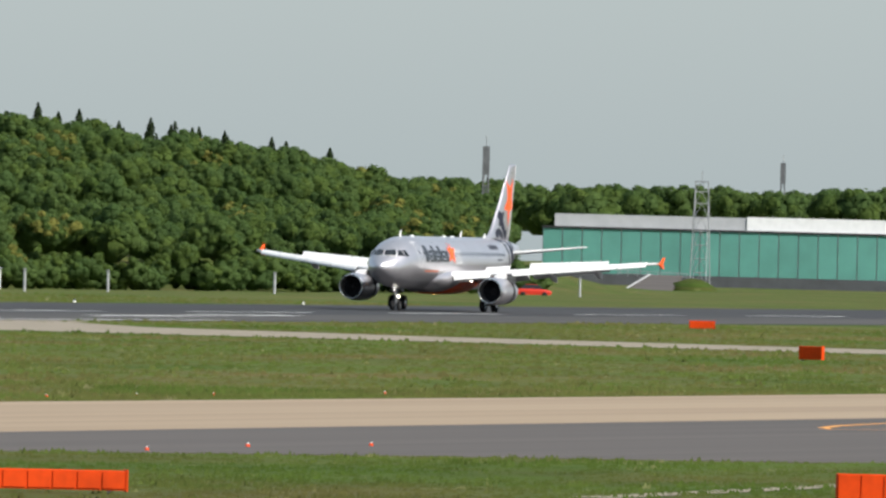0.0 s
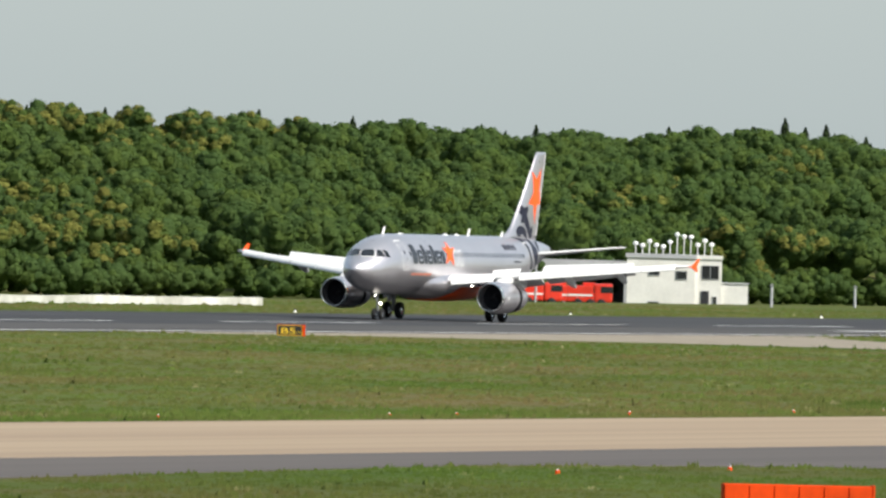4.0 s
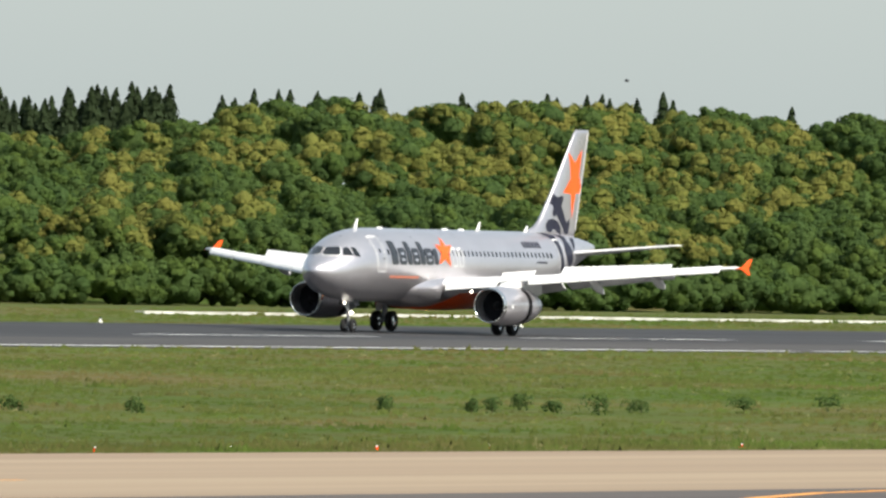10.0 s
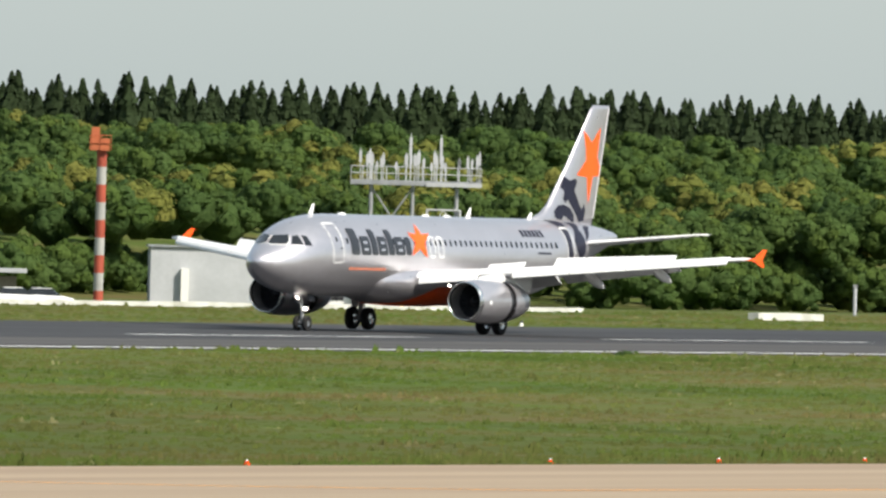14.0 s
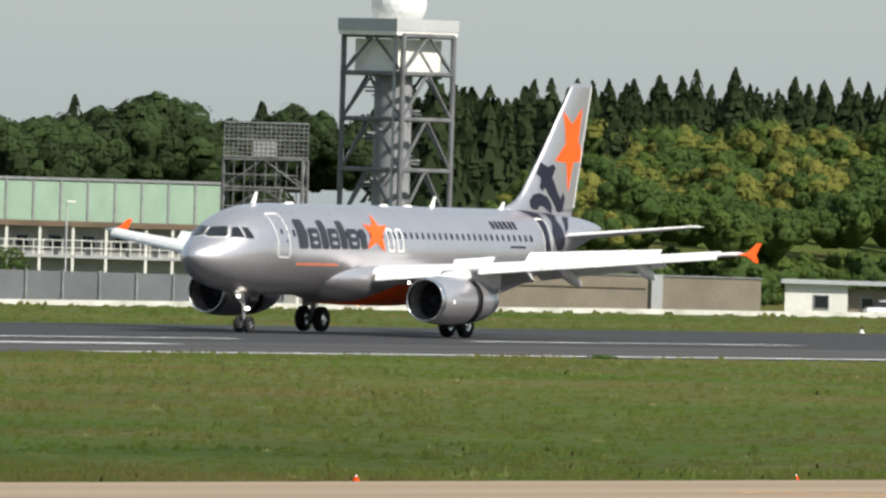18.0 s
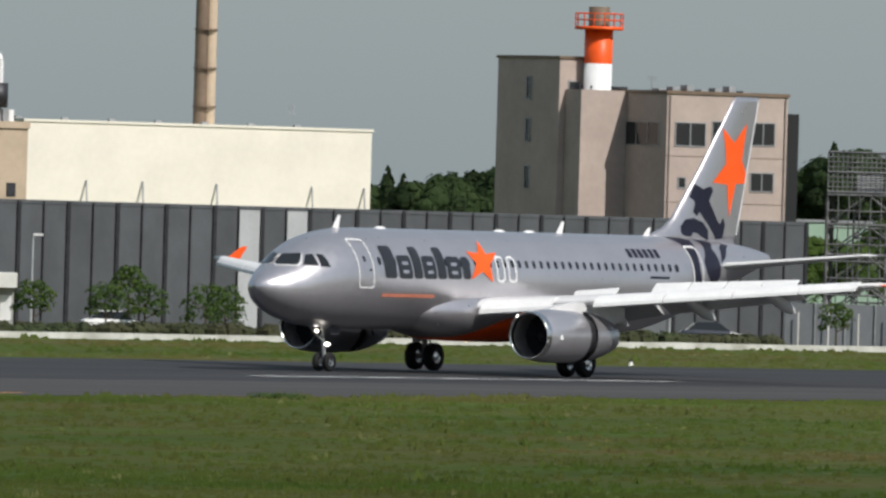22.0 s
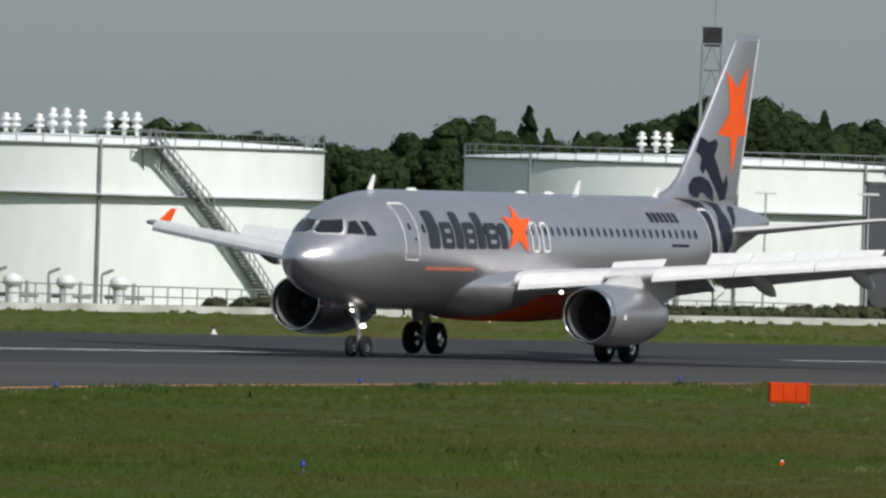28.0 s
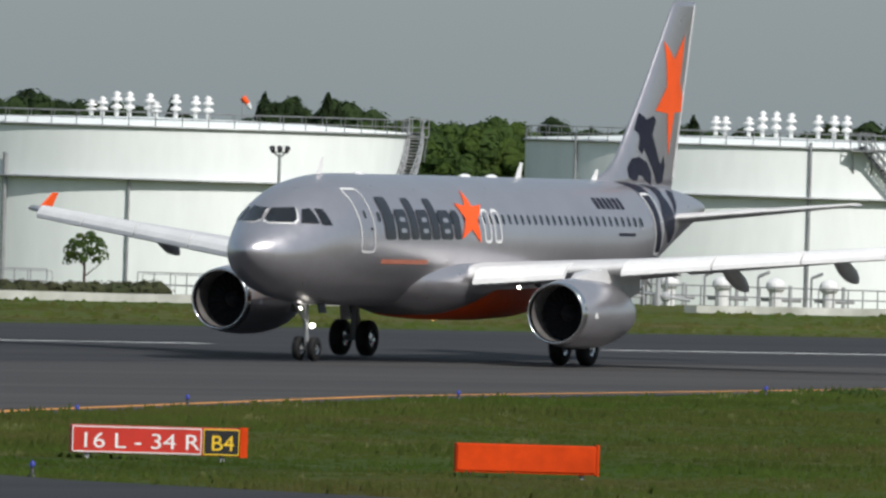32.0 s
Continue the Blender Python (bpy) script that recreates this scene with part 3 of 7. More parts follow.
# shrubs close the edge of the woods behind the equipment hut
for k in np.arange(1190, 1353, 3.0):
    yy_ = 616 + rng.uniform(-2, 2)
    front_spots.append((k * yy_ / 690, yy_, slope(yy_) - 0.5, rng.uniform(0, 6.3), rng.uniform(0.8, 1.15), rng.integers(0, 4)))
# firs stand close along the crest, and singly further on
for x in np.arange(1192, 1470, 1.1):
    yy_ = 700 + 26 * rng.uniform(0, 1)
    up = 1.1 if x > 1395 else 0.7 if x > 1300 else 0.5
    fir_spots.append((x * yy_ / 690 + rng.uniform(-1, 1), yy_, ground_z(x * yy_ / 690, yy_) + up, rng.uniform(0, 6.3), rng.uniform(1.12, 1.42) * float(np.interp(x, [1225, 1250, 1320, 1350, 1400, 1430], [1.0, 0.94, 0.94, 1.0, 1.0, 0.92])), rng.integers(0, 5)))
for x in np.arange(1470, 1600, 2.2):
    if noise.noise((x * 0.05, 0, 8.0)) > -0.1:
        fir_spots.append((x * 712 / 690 + rng.uniform(-2, 2), 712, ground_z(x * 712 / 690, 712) + 0.4, rng.uniform(0, 6.3), rng.uniform(0.9, 1.25), rng.integers(0, 5)))
for x in np.arange(1610, 2180, 8.0):
    if rng.uniform() < 0.7:
        fir_spots.append((x * 712 / 690 + rng.uniform(-6, 6), 712, ground_z(x * 712 / 690, 712), rng.uniform(0, 6.3), rng.uniform(0.95, 1.2), rng.integers(0, 5)))
for x, top in ((2052, 20.6), (2057, 20.2), (2066, 22.0), (2075, 20.9), (2084, 21.4), (2116, 20.6), (2127, 20.2), (2138, 19.6), (2150, 19.2), (2172, 18.6), (2200, 17.4)):
    gz = ground_z(x * 712 / 690, 712)
    fir_spots.append((x * 712 / 690, 712, gz, rng.uniform(0, 6.3), (top * 1.02 - gz) / 9.0, rng.integers(0, 5)))
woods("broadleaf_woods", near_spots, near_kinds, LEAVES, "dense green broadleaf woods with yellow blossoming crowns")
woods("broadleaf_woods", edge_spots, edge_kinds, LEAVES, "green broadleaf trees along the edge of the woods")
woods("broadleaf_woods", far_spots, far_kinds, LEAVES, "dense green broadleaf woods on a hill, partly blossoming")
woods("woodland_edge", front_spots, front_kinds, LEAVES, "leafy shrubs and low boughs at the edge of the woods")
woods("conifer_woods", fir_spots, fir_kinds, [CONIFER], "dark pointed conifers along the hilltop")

# ---- the airliner ----
# stations run aft from the nose; the thing's origin lies on the ground between the main wheels
def st(X):
    return 17.71 - X


FX = [0.0, 0.08, 0.3, 0.7, 1.2, 1.8, 2.5, 3.3, 4.3, 5.5, 7.0, 25.0, 27.0, 29.0, 31.0, 33.0, 35.0, 36.5, 37.3, 37.57]
FT = [3.42, 3.58, 3.80, 4.06, 4.33, 4.68, 5.12, 5.45, 5.68, 5.82, 5.87, 5.87, 5.87, 5.86, 5.82, 5.74, 5.58, 5.38, 5.22, 5.10]
FB = [3.38, 3.20, 2.92, 2.62, 2.36, 2.14, 1.98, 1.87, 1.79, 1.75, 1.73, 1.73, 1.86, 2.26, 2.86, 3.50, 4.12, 4.56, 4.80, 4.92]
FW = [0.02, 0.22, 0.50, 0.83, 1.13, 1.38, 1.60, 1.77, 1.90, 1.96, 1.975, 1.975, 1.95, 1.83, 1.56, 1.19, 0.78, 0.47, 0.26, 0.08]


def body_at(X):
    return float(smooth_interp(FX, FW, X)), float(smooth_interp(FX, FT, X)), float(smooth_interp(FX, FB, X))


def ring_at(X, n=56):
    w, t, b = body_at(X)
    zc, h = (t + b) / 2, (t - b) / 2
    return [(st(X), w * math.sin(2 * math.pi * j / n), zc + h * math.cos(2 * math.pi * j / n)) for j in range(n)]


def side_point(X, z, off=0.012):
    """A point of the port side, a little proud of the skin."""
    w, t, b = body_at(X)
    zc, h = (t + b) / 2, (t - b) / 2
    s = max(-0.999, min(0.999, (z - zc) / h))
    y = w * math.sqrt(1 - s * s)
    n = Vector((0, y / w ** 2, (z - zc) / h ** 2)).normalized()
    return (st(X), y + n.y * off, z + n.z * off)


def decal(name, outlines, mat, parent, mapper=side_point, du=0.4, dv=0.1, label="", off=0.012, m=None):
    """Thin painted shapes that follow the skin."""
    bm = bmesh.new()
    for o in outlines:
        f = bm.faces.new([bm.verts.new((u, 0, v)) for u, v in o])
    us = [v.co.x for v in bm.verts]
    vs = [v.co.z for v in bm.verts]
    for i in range(1, int((max(us) - min(us)) / du) + 1):
        bmesh.ops.bisect_plane(bm, geom=bm.verts[:] + bm.edges[:] + bm.faces[:], plane_co=(min(us) + i * du, 0, 0), plane_no=(1, 0, 0))
    for i in range(1, int((max(vs) - min(vs)) / dv) + 1):
        bmesh.ops.bisect_plane(bm, geom=bm.verts[:] + bm.edges[:] + bm.faces[:], plane_co=(0, 0, min(vs) + i * dv), plane_no=(0, 0, 1))
    bmesh.ops.triangulate(bm, faces=bm.faces[:])
    for v in bm.verts:
        v.co = Vector(mapper(v.co.x, v.co.z, off))
    return part(name, bm, mat, parent, label, m=m)


def rrect(x0, x1, z0, z1, r, lean=0.0, n=4):
    """A rounded rectangle; lean shifts its top aft."""
    pts = []
    for cx, cz, a in ((x1 - r, z1 - r, 0), (x0 + r, z1 - r, 90), (x0 + r, z0 + r, 180), (x1 - r, z0 + r, 270)):
        for i in range(n + 1):
            t = radians(a + 90 * i / n)
            px_, pz_ = cx + r * math.cos(t), cz + r * math.sin(t)
            pts.append((px_ + lean * (pz_ - z0), pz_))
    return pts


def frame_outline(x0, x1, z0, z1, r, t):
    """Four strips that make a rounded rectangular outline of width t."""
    a, b = rrect(x0, x1, z0, z1, r), rrect(x0 + t, x1 - t, z0 + t, z1 - t, max(r - t, 0.01))
    return [[a[i], a[(i + 1) % len(a)], b[(i + 1) % len(b)], b[i]] for i in range(len(a))]


plane = empty_thing("airliner", pose(600, 369, 0, 0, 0, 180), "silver twin-engine jet airliner with orange and black markings", "airplane")
stations = sorted(set([0.0, 0.03, 0.08, 0.16, 0.3, 0.5, 0.7, 0.95] + [round(1.2 + 0.3 * i, 2) for i in range(20)] + [7.5, 10, 13, 16, 19, 22, 25] + [25.6 + 0.6 * i for i in range(19)] + [36.9, 37.3, 37.5, 37.57]))
put("fuselage", loft_mesh("fuselage", [ring_at(X) for X in stations], SILVER), plane)

# wing-body fairing: silver ahead, orange below
def fairing_ring(X, grow, zlow, n=40):
    pts = []
    for j in range(n):
        a = 2 * math.pi * j / n
        y, z = math.sin(a), math.cos(a)
        pts.append((st(X), 2.02 * grow * math.copysign(abs(y) ** 0.8, y), 2.55 + (1.0 * z if z > 0 else (2.55 - zlow) * z) * grow))
    return pts


FAIR = [(9.6, 0.70, 1.9), (10.4, 0.86, 1.66), (11.4, 0.98, 1.52), (12.6, 1.06, 1.44), (14, 1.09, 1.42), (17, 1.1, 1.42), (19.5, 1.06, 1.46), (21, 0.96, 1.58), (22.4, 0.78, 1.8)]
put("wing_body_fairing", loft_mesh("wing_body_fairing", [fairing_ring(*f) for f in FAIR], SILVER), plane)
bm = bmesh.new()
rows = []
for X in np.linspace(12.0, 21.2, 26):
    g, zl = np.interp(X, [f[0] for f in FAIR], [f[1] for f in FAIR]), np.interp(X, [f[0] for f in FAIR], [f[2] for f in FAIR])
    lim = float(np.interp(X, [12.0, 12.6, 13.4, 14.2, 15.0, 21.2], [170, 150, 128, 112, 100, 96]))
    row = []
    for i in range(25):
        a = radians(lim + (360 - 2 * lim) * i / 24)
        y, z = math.sin(a), math.cos(a)
        row.append(bm.verts.new((st(X), (2.02 * g + 0.014) * math.copysign(abs(y) ** 0.8, y), 2.55 + (1.0 * z if z > 0 else (2.55 - zl + 0.014) * z) * g)))
    rows.append(row)
for a, b in zip(rows[:-1], rows[1:]):
    for i in range(24):
        bm.faces.new((a[i], a[i + 1], b[i + 1], b[i]))
part("belly_panel", bm, ORANGE, plane, "orange belly panel", smooth=True)

# doors, exits, windows
decal("door_outline", frame_outline(4.62, 5.64, 3.44, 5.42, 0.14, 0.055), WHITEPAINT, plane, label="white outline of the front door")
decal("door_outline", frame_outline(29.2, 30.12, 3.5, 5.48, 0.16, 0.075), WHITEPAINT, plane, label="white outline of the rear door", off=0.02)
for X in (14.45, 15.3):
    decal("exit_outline", frame_outline(X, X + 0.58, 3.80, 4.86, 0.18, 0.075), WHITEPAINT, plane, label="white outline of an overwing exit")
decal("door_window", [rrect(5.05, 5.19, 4.5, 4.74, 0.06)], GLASS_DARK, plane, du=0.2)
decal("door_handle", [rrect(5.32, 5.48, 4.14, 4.22, 0.03)], DARKMETAL, plane, du=0.2)
win = decal("cabin_window", [rrect(6.0, 6.21, 4.39, 4.71, 0.1)], GLASS_DARK, plane, du=0.2, off=0.016)
for i in range(1, 42):
    X = 0.531 * i
    put("cabin_window", win.data, plane, pose(-X, 0, 0))
for sgn in (1, -1):
    flip = Matrix.Diagonal((1, sgn, 1, 1))
    decal("windscreen_frame", [[(1.66, 4.70), (2.20, 4.785), (1.87, 4.38), (1.69, 4.265), (1.10, 4.255)]], WHITEPAINT, plane, du=0.05, dv=0.03, off=0.008, m=flip)
    decal("windscreen_pane", [[(1.70, 4.69), (2.17, 4.77), (1.83, 4.40), (1.66, 4.30), (1.16, 4.29)]], GLASS_DARK, plane, du=0.05, dv=0.03, off=0.034, m=flip)
    decal("cockpit_side_window", [[(2.22, 4.70), (2.48, 4.76), (2.46, 4.30), (1.86, 4.30)]], GLASS_DARK, plane, du=0.05, dv=0.03, off=0.028, m=flip)
    decal("cockpit_side_window", [[(2.62, 4.75), (2.90, 4.74), (3.0, 4.26), (2.56, 4.27)]], GLASS_DARK, plane, du=0.05, dv=0.03, off=0.028, m=flip)

# markings: plain black blocks for the wordmark, an orange star, bars for small writing
x = 6.42
for w, low, high, gap in ((0.66, 3.86, 5.17, 0.16), (0.76, 3.86, 4.80, 0.12), (0.48, 3.87, 5.15, 0.10), (0.72, 3.87, 4.80, 0.10), (0.48, 3.88, 5.15, 0.10), (0.78, 3.89, 4.80, 0.12), (0.44, 3.90, 4.80, 0.1)):
    decal("wordmark_block", [rrect(x, x + w * 1.24, low, high, 0.14, -0.05)], BLACKPAINT, plane, label="black block of the wordmark", off=0.018)
    if w > 0.7:
        for z0 in (4.08, 4.42):
            decal("wordmark_gap", [rrect(x + w * 0.34, x + w * 0.9, z0, z0 + 0.13, 0.05, -0.05)], SILVER, plane, off=0.024)
    x += w * 1.24 + gap * 1.1
tips = [(13.92, 5.45), (12.62, 5.03), (12.55, 3.90), (14.1, 3.79), (14.76, 5.0)]
mid = (13.5, 4.62)
star_pts = []
for i in range(5):
    (ax, az_), (bx, bz) = tips[i], tips[(i + 1) % 5]
    star_pts += [tips[i], (mid[0] + ((ax + bx) / 2 - mid[0]) * 0.52, mid[1] + ((az_ + bz) / 2 - mid[1]) * 0.52)]
decal("star_mark", [star_pts], ORANGE, plane, label="orange star", off=0.026)
decal("slogan_bar", [rrect(6.3, 10.05, 3.1, 3.24, 0.04)], material("faded_orange_paint", (0.62, 0.22, 0.14), 0.45, vary=0.1), plane, label="faded orange line of small writing")
x = 24.58
for i in range(6):
    decal("registration_bar", [rrect(x, x + 0.27, 4.95, 5.30, 0.03)], NAVY, plane, du=0.3, label="dark bar of small writing")
    x += 0.41
decal("small_writing_bar", [rrect(25.75, 27.2, 4.09, 4.19, 0.03)], NAVY, plane)

# navy stripes and shapes round the tail
decal("tail_stripe", [[(29.0, 5.83), (29.28, 5.57), (29.33, 5.16), (29.31, 4.72), (29.22, 4.22), (29.5, 3.6), (30.35, 3.6), (29.95, 4.1), (29.83, 4.5), (29.89, 4.94), (30.1, 5.38), (30.5, 5.7), (30.2, 5.8)]], NAVY, plane, label="curved navy stripe", off=0.014)
decal("tail_stripe", [[(31.0, 5.78), (31.1, 5.62), (30.94, 5.39), (30.35, 4.84), (30.44, 4.39), (31.0, 3.9), (31.5, 3.9), (31.78, 4.23), (31.82, 4.62), (31.71, 5.06), (31.61, 5.39), (32.1, 5.66)]], NAVY, plane, label="curved navy stripe", off=0.014)
decal("tail_stripe", [[(32.9, 5.6), (32.42, 5.45), (32.17, 5.18), (31.9, 4.79), (32.4, 5.0), (32.98, 5.4), (33.5, 5.55)]], NAVY, plane, label="curved navy stripe", off=0.014)


# aerofoil surfaces
def foil(n=12, thick=0.11):
    up, low = [], []
    for i in range(n + 1):
        c = 0.5 * (1 - math.cos(math.pi * i / n))
        t = 5 * thick * (0.2969 * math.sqrt(c) - 0.126 * c - 0.3516 * c**2 + 0.2843 * c**3 - 0.1036 * c**4)
        up.append((c, t * 1.1))
        low.append((c, -t * 0.9))
    return up + low[-2:0:-1]


def surface(name, sections, mat, parent, thick=0.11, axis="y", chop=1.0, label=""):
    """A wing-like loft; sections are (span, leading edge station, chord, height)."""
    rings = []
    for s, X, c, z in sections:
        ring = []
        for u, t in foil(12, thick):
            u = min(u, chop)
            ring.append((st(X + u * c), s, z + t * c) if axis == "y" else (st(X + u * c), z + t * c, s))
        rings.append(ring)
    return put(name, loft_mesh(name, rings, mat), parent, label=label)


WY = [1.2, 2.0, 6.4, 16.55]
WLE = [12.35, 12.85, 15.1, 20.35]
WTE = [19.75, 19.75, 19.75, 21.95]
WZ = [2.62, 2.74, 3.18, 4.24]


def wing_at(y):
    return float(np.interp(y, WY, WLE)), float(np.interp(y, WY, WTE)), float(np.interp(y, WY, WZ))


def panel(name, pts, thick, mat, parent, m=None, label="", bevel=0.0):
    """A flat plate over four or more corners."""
    bm = bmesh.new()
    f = bm.faces.new([bm.verts.new(p) for p in pts])
    n = (Vector(pts[1]) - Vector(pts[0])).cross(Vector(pts[2]) - Vector(pts[1])).normalized() * thick
    ext = bmesh.ops.extrude_face_region(bm, geom=[f])
    bmesh.ops.translate(bm, vec=n, verts=[v for v in ext["geom"] if isinstance(v, bmesh.types.BMVert)])
    return part(name, bm, mat, parent, label, m=m)


SPOILERS = []
FLAPS = []
for sgn in (1, -1):
    secs = []
    for y in (1.2, 2.0, 4.2, 6.4, 9.0, 12.0, 14.5, 16.55):
        a, b, z = wing_at(y)
        secs.append((sgn * y, a, b - a, z + 0.02))
    wing = surface("wing", secs if sgn > 0 else secs[::-1], WINGPAINT, plane, 0.115)
    # slats, drooped ahead of the leading edge
    for y0, y1 in ((2.35, 4.9), (6.5, 9.0), (9.05, 11.5), (11.55, 13.9), (13.95, 16.0)):
        rings = []
        for y in (y0, y1):
            a, b, z = wing_at(y)
            k = 0.45 + 0.055 * (b - a)
            prof = [(0.45, 0.36), (0.12, 0.30), (-0.22, 0.12), (-0.46, -0.14), (-0.50, -0.34), (-0.38, -0.40), (-0.28, -0.22), (-0.08, 0.0), (0.16, 0.16), (0.45, 0.28)]
            rings.append([(st(a + u * k), sgn * y, z + v * k) for u, v in prof])
        put("slat", loft_mesh("slat", rings, WHITEPAINT, False), wing, label="white leading-edge slat, drooped")
    # flaps behind the trailing edge
    for y0, y1 in ((2.1, 6.3), (6.6, 12.6)):
        pts = []
        for y in (y0, y1):
            a, b, z = wing_at(y)
            c = (b - a) * 0.2
            pts.append(((b - 0.2), y, z - 0.02, c))
        h = Vector((st(pts[0][0]), sgn * pts[0][1], pts[0][2]))
        rings = []
        for X, y, z, c in pts:
            rings.append([(st(X + u * c) - h.x, sgn * y - h.y, z + v * c - h.z) for u, v in ((0, 0.02), (0.15, 0.11), (0.5, 0.10), (1.0, 0.0), (0.5, -0.02), (0.1, -0.06))])
        e = Vector((st(pts[1][0]), sgn * pts[1][1], pts[1][2]))
        f = put("flap", loft_mesh("flap", rings, WINGPAINT, False), wing, Matrix.Translation(h), "trailing-edge flap")
        FLAPS.append((f, h, (e - h).normalized()))
    # spoilers, hinged on the upper side
    for y0, y1 in ((3.3, 5.2), (6.75, 8.2), (8.25, 9.7), (9.75, 11.2), (11.25, 12.7)):
        (a0, b0, z0), (a1, b1, z1) = wing_at(y0), wing_at(y1)
        h = Vector((st(a0 + 0.70 * (b0 - a0)), sgn * y0, z0 + 0.075 * (b0 - a0) * 0.62))
        e = Vector((st(a1 + 0.70 * (b1 - a1)), sgn * y1, z1 + 0.075 * (b1 - a1) * 0.62))
        w0, w1 = (0.14 * (b0 - a0) + 0.18, 0.14 * (b1 - a1) + 0.18) if y0 > 6 else (0.55, 0.62)
        pts = [(0, 0, 0), tuple(e - h), tuple(e - h + Vector((-w1, 0, -0.03))), (-w0, 0, -0.03)]
        s = panel("spoiler", pts if sgn > 0 else pts[::-1], -0.05, WHITEPAINT, wing, Matrix.Translation(h), "white spoiler plate")
        SPOILERS.append((s, h, (e - h).normalized()))
    # flap track fairings
    for y, ln in ((4.3, 2.4), (8.3, 2.6), (11.8, 2.3)):
        a, b, z = wing_at(y)
        prof = [(-1.5, 0.02), (-1.0, 0.15), (-0.3, 0.25), (0.4, 0.25), (0.9, 0.15), (1.25, 0.02)]
        fm = lathe("flap_track_fairing", [(-u * ln / 2.6, r) for u, r in prof], WINGPAINT, 14)
        put("flap_track_fairing", fm, wing, pose(st(b - 0.1), sgn * y, z - 0.42, 0, -20, 0))
    # aileron and tip fence
    (a0, b0, z0), (a1, b1, z1) = wing_at(12.9), wing_at(15.8)
    panel("aileron", [(st(b0 - 0.5), sgn * 12.9, z0 + 0.075), (st(b1 - 0.4), sgn * 15.8, z1 + 0.06), (st(b1 + 0.05), sgn * 15.8, z1 + 0.01), (st(b0 + 0.05), sgn * 12.9, z0 + 0.01)], 0.02 * sgn, WHITEPAINT, wing)
    fence = [(st(20.6), 0.0), (st(21.6), 0.06), (st(22.55), 0.52), (st(22.85), 0.52), (st(22.35), 0.0), (st(22.6), -0.38), (st(22.35), -0.38), (st(21.5), -0.08)]
    bm = bmesh.new()
    f = bm.faces.new([bm.verts.new((px_, sgn * 16.62, 4.26 + pz_)) for px_, pz_ in fence])
    ext = bmesh.ops.extrude_face_region(bm, geom=[f])
    bmesh.ops.translate(bm, vec=(0, sgn * 0.09, 0), verts=[v for v in ext["geom"] if isinstance(v, bmesh.types.BMVert)])
    part("wingtip_fence", bm, ORANGE, wing, "orange wingtip fence")
    # tailplane
    tp = [(sgn * y, X, c, z) for y, X, c, z in ((0.5, 31.6, 4.0, 4.62), (1.2, 32.0, 3.65, 4.69), (3.6, 33.6, 2.6, 5.0), (6.22, 35.25, 1.25, 5.34))]
    surface("tailplane", tp if sgn > 0 else tp[::-1], WINGPAINT, plane, 0.085)

    # engine
    ey, ez = sgn * 5.75, 1.72
    eng = empty_thing("engine", pose(0, 0, 0), "silver underwing engine with a polished lip", "")
    eng.parent = plane
    del eng["label"]
    at = lambda X: pose(st(X), ey, ez)
    outer = [(0.28, 0.985), (0.6, 1.045), (1.1, 1.09), (1.8, 1.11), (2.6, 1.10), (3.02, 1.075)]
    inner = [(3.02, 1.03), (1.3, 0.90), (0.7, 0.88), (0.28, 0.90)]
    put("fan_cowl", lathe("fan_cowl", [(-u, r) for u, r in outer], SILVER, 48), eng, at(11.3))
    put("inlet_duct", lathe("inlet_duct", [(-u, r) for u, r in inner], INLET, 48), eng, at(11.3), "grey inlet duct")
    lip = [(0.30, 0.905), (0.16, 0.885), (0.05, 0.90), (0.0, 0.935), (0.03, 0.965), (0.12, 0.985), (0.30, 0.992)]
    put("inlet_lip", lathe("inlet_lip", [(-u, r) for u, r in lip], CHROME, 48), eng, at(11.3), "polished metal inlet lip")
    sleeve = [(3.03, 1.072), (3.6, 1.02), (4.3, 0.90), (4.9, 0.74), (5.25, 0.62), (5.25, 0.58), (4.4, 0.72), (3.5, 0.86), (3.03, 0.98)]
    slv = put("reverser_sleeve", lathe("reverser_sleeve", [(-u, r) for u, r in sleeve], SILVER, 48), eng, at(11.3), "sliding reverser sleeve")
    put("reverser_cascade", lathe("reverser_cascade", [(-2.9, 0.99), (-3.9, 0.92)], DARKMETAL, 40), eng, at(11.3), "dark reverser grille")
    put("fan_disc", lathe("fan_disc", [(-1.15, 0.885), (-1.2, 0.25), (-1.2, 0.02)], FANMETAL, 40), eng, at(11.3))
    put("spinner", lathe("spinner", [(-0.72, 0.01), (-0.82, 0.09), (-1.0, 0.2), (-1.2, 0.27)], DARKMETAL, 24), eng, at(11.3), "grey spinner")
    blade = mesh_from("fan_blade", [(-1.08, 0.25, 0.0), (-1.02, 0.87, 0.0), (-1.15, 0.86, 0.148), (-1.16, 0.246, 0.042)], [(0, 1, 2, 3)], [FANMETAL])
    for i in range(22):
        put("fan_blade", blade, eng, at(11.3) @ pose(0, 0, 0, 360 / 22 * i))
    put("exhaust_cone", lathe("exhaust_cone", [(-4.4, 0.42), (-5.1, 0.36), (-5.7, 0.05)], DARKMETAL, 24), eng, at(11.3), "dark exhaust cone")
    rings = []
    for X, zt, zb, hw in ((12.5, 2.80, 2.6, 0.05), (13.3, 2.98, 2.5, 0.2), (14.6, 3.1, 2.4, 0.24), (16.5, 3.05, 2.1, 0.22), (18.2, 2.9, 2.4, 0.05)):
        rings.append([(st(X), ey + hw, zb), (st(X), ey + hw, zt), (st(X), ey - hw, zt), (st(X), ey - hw, zb)])
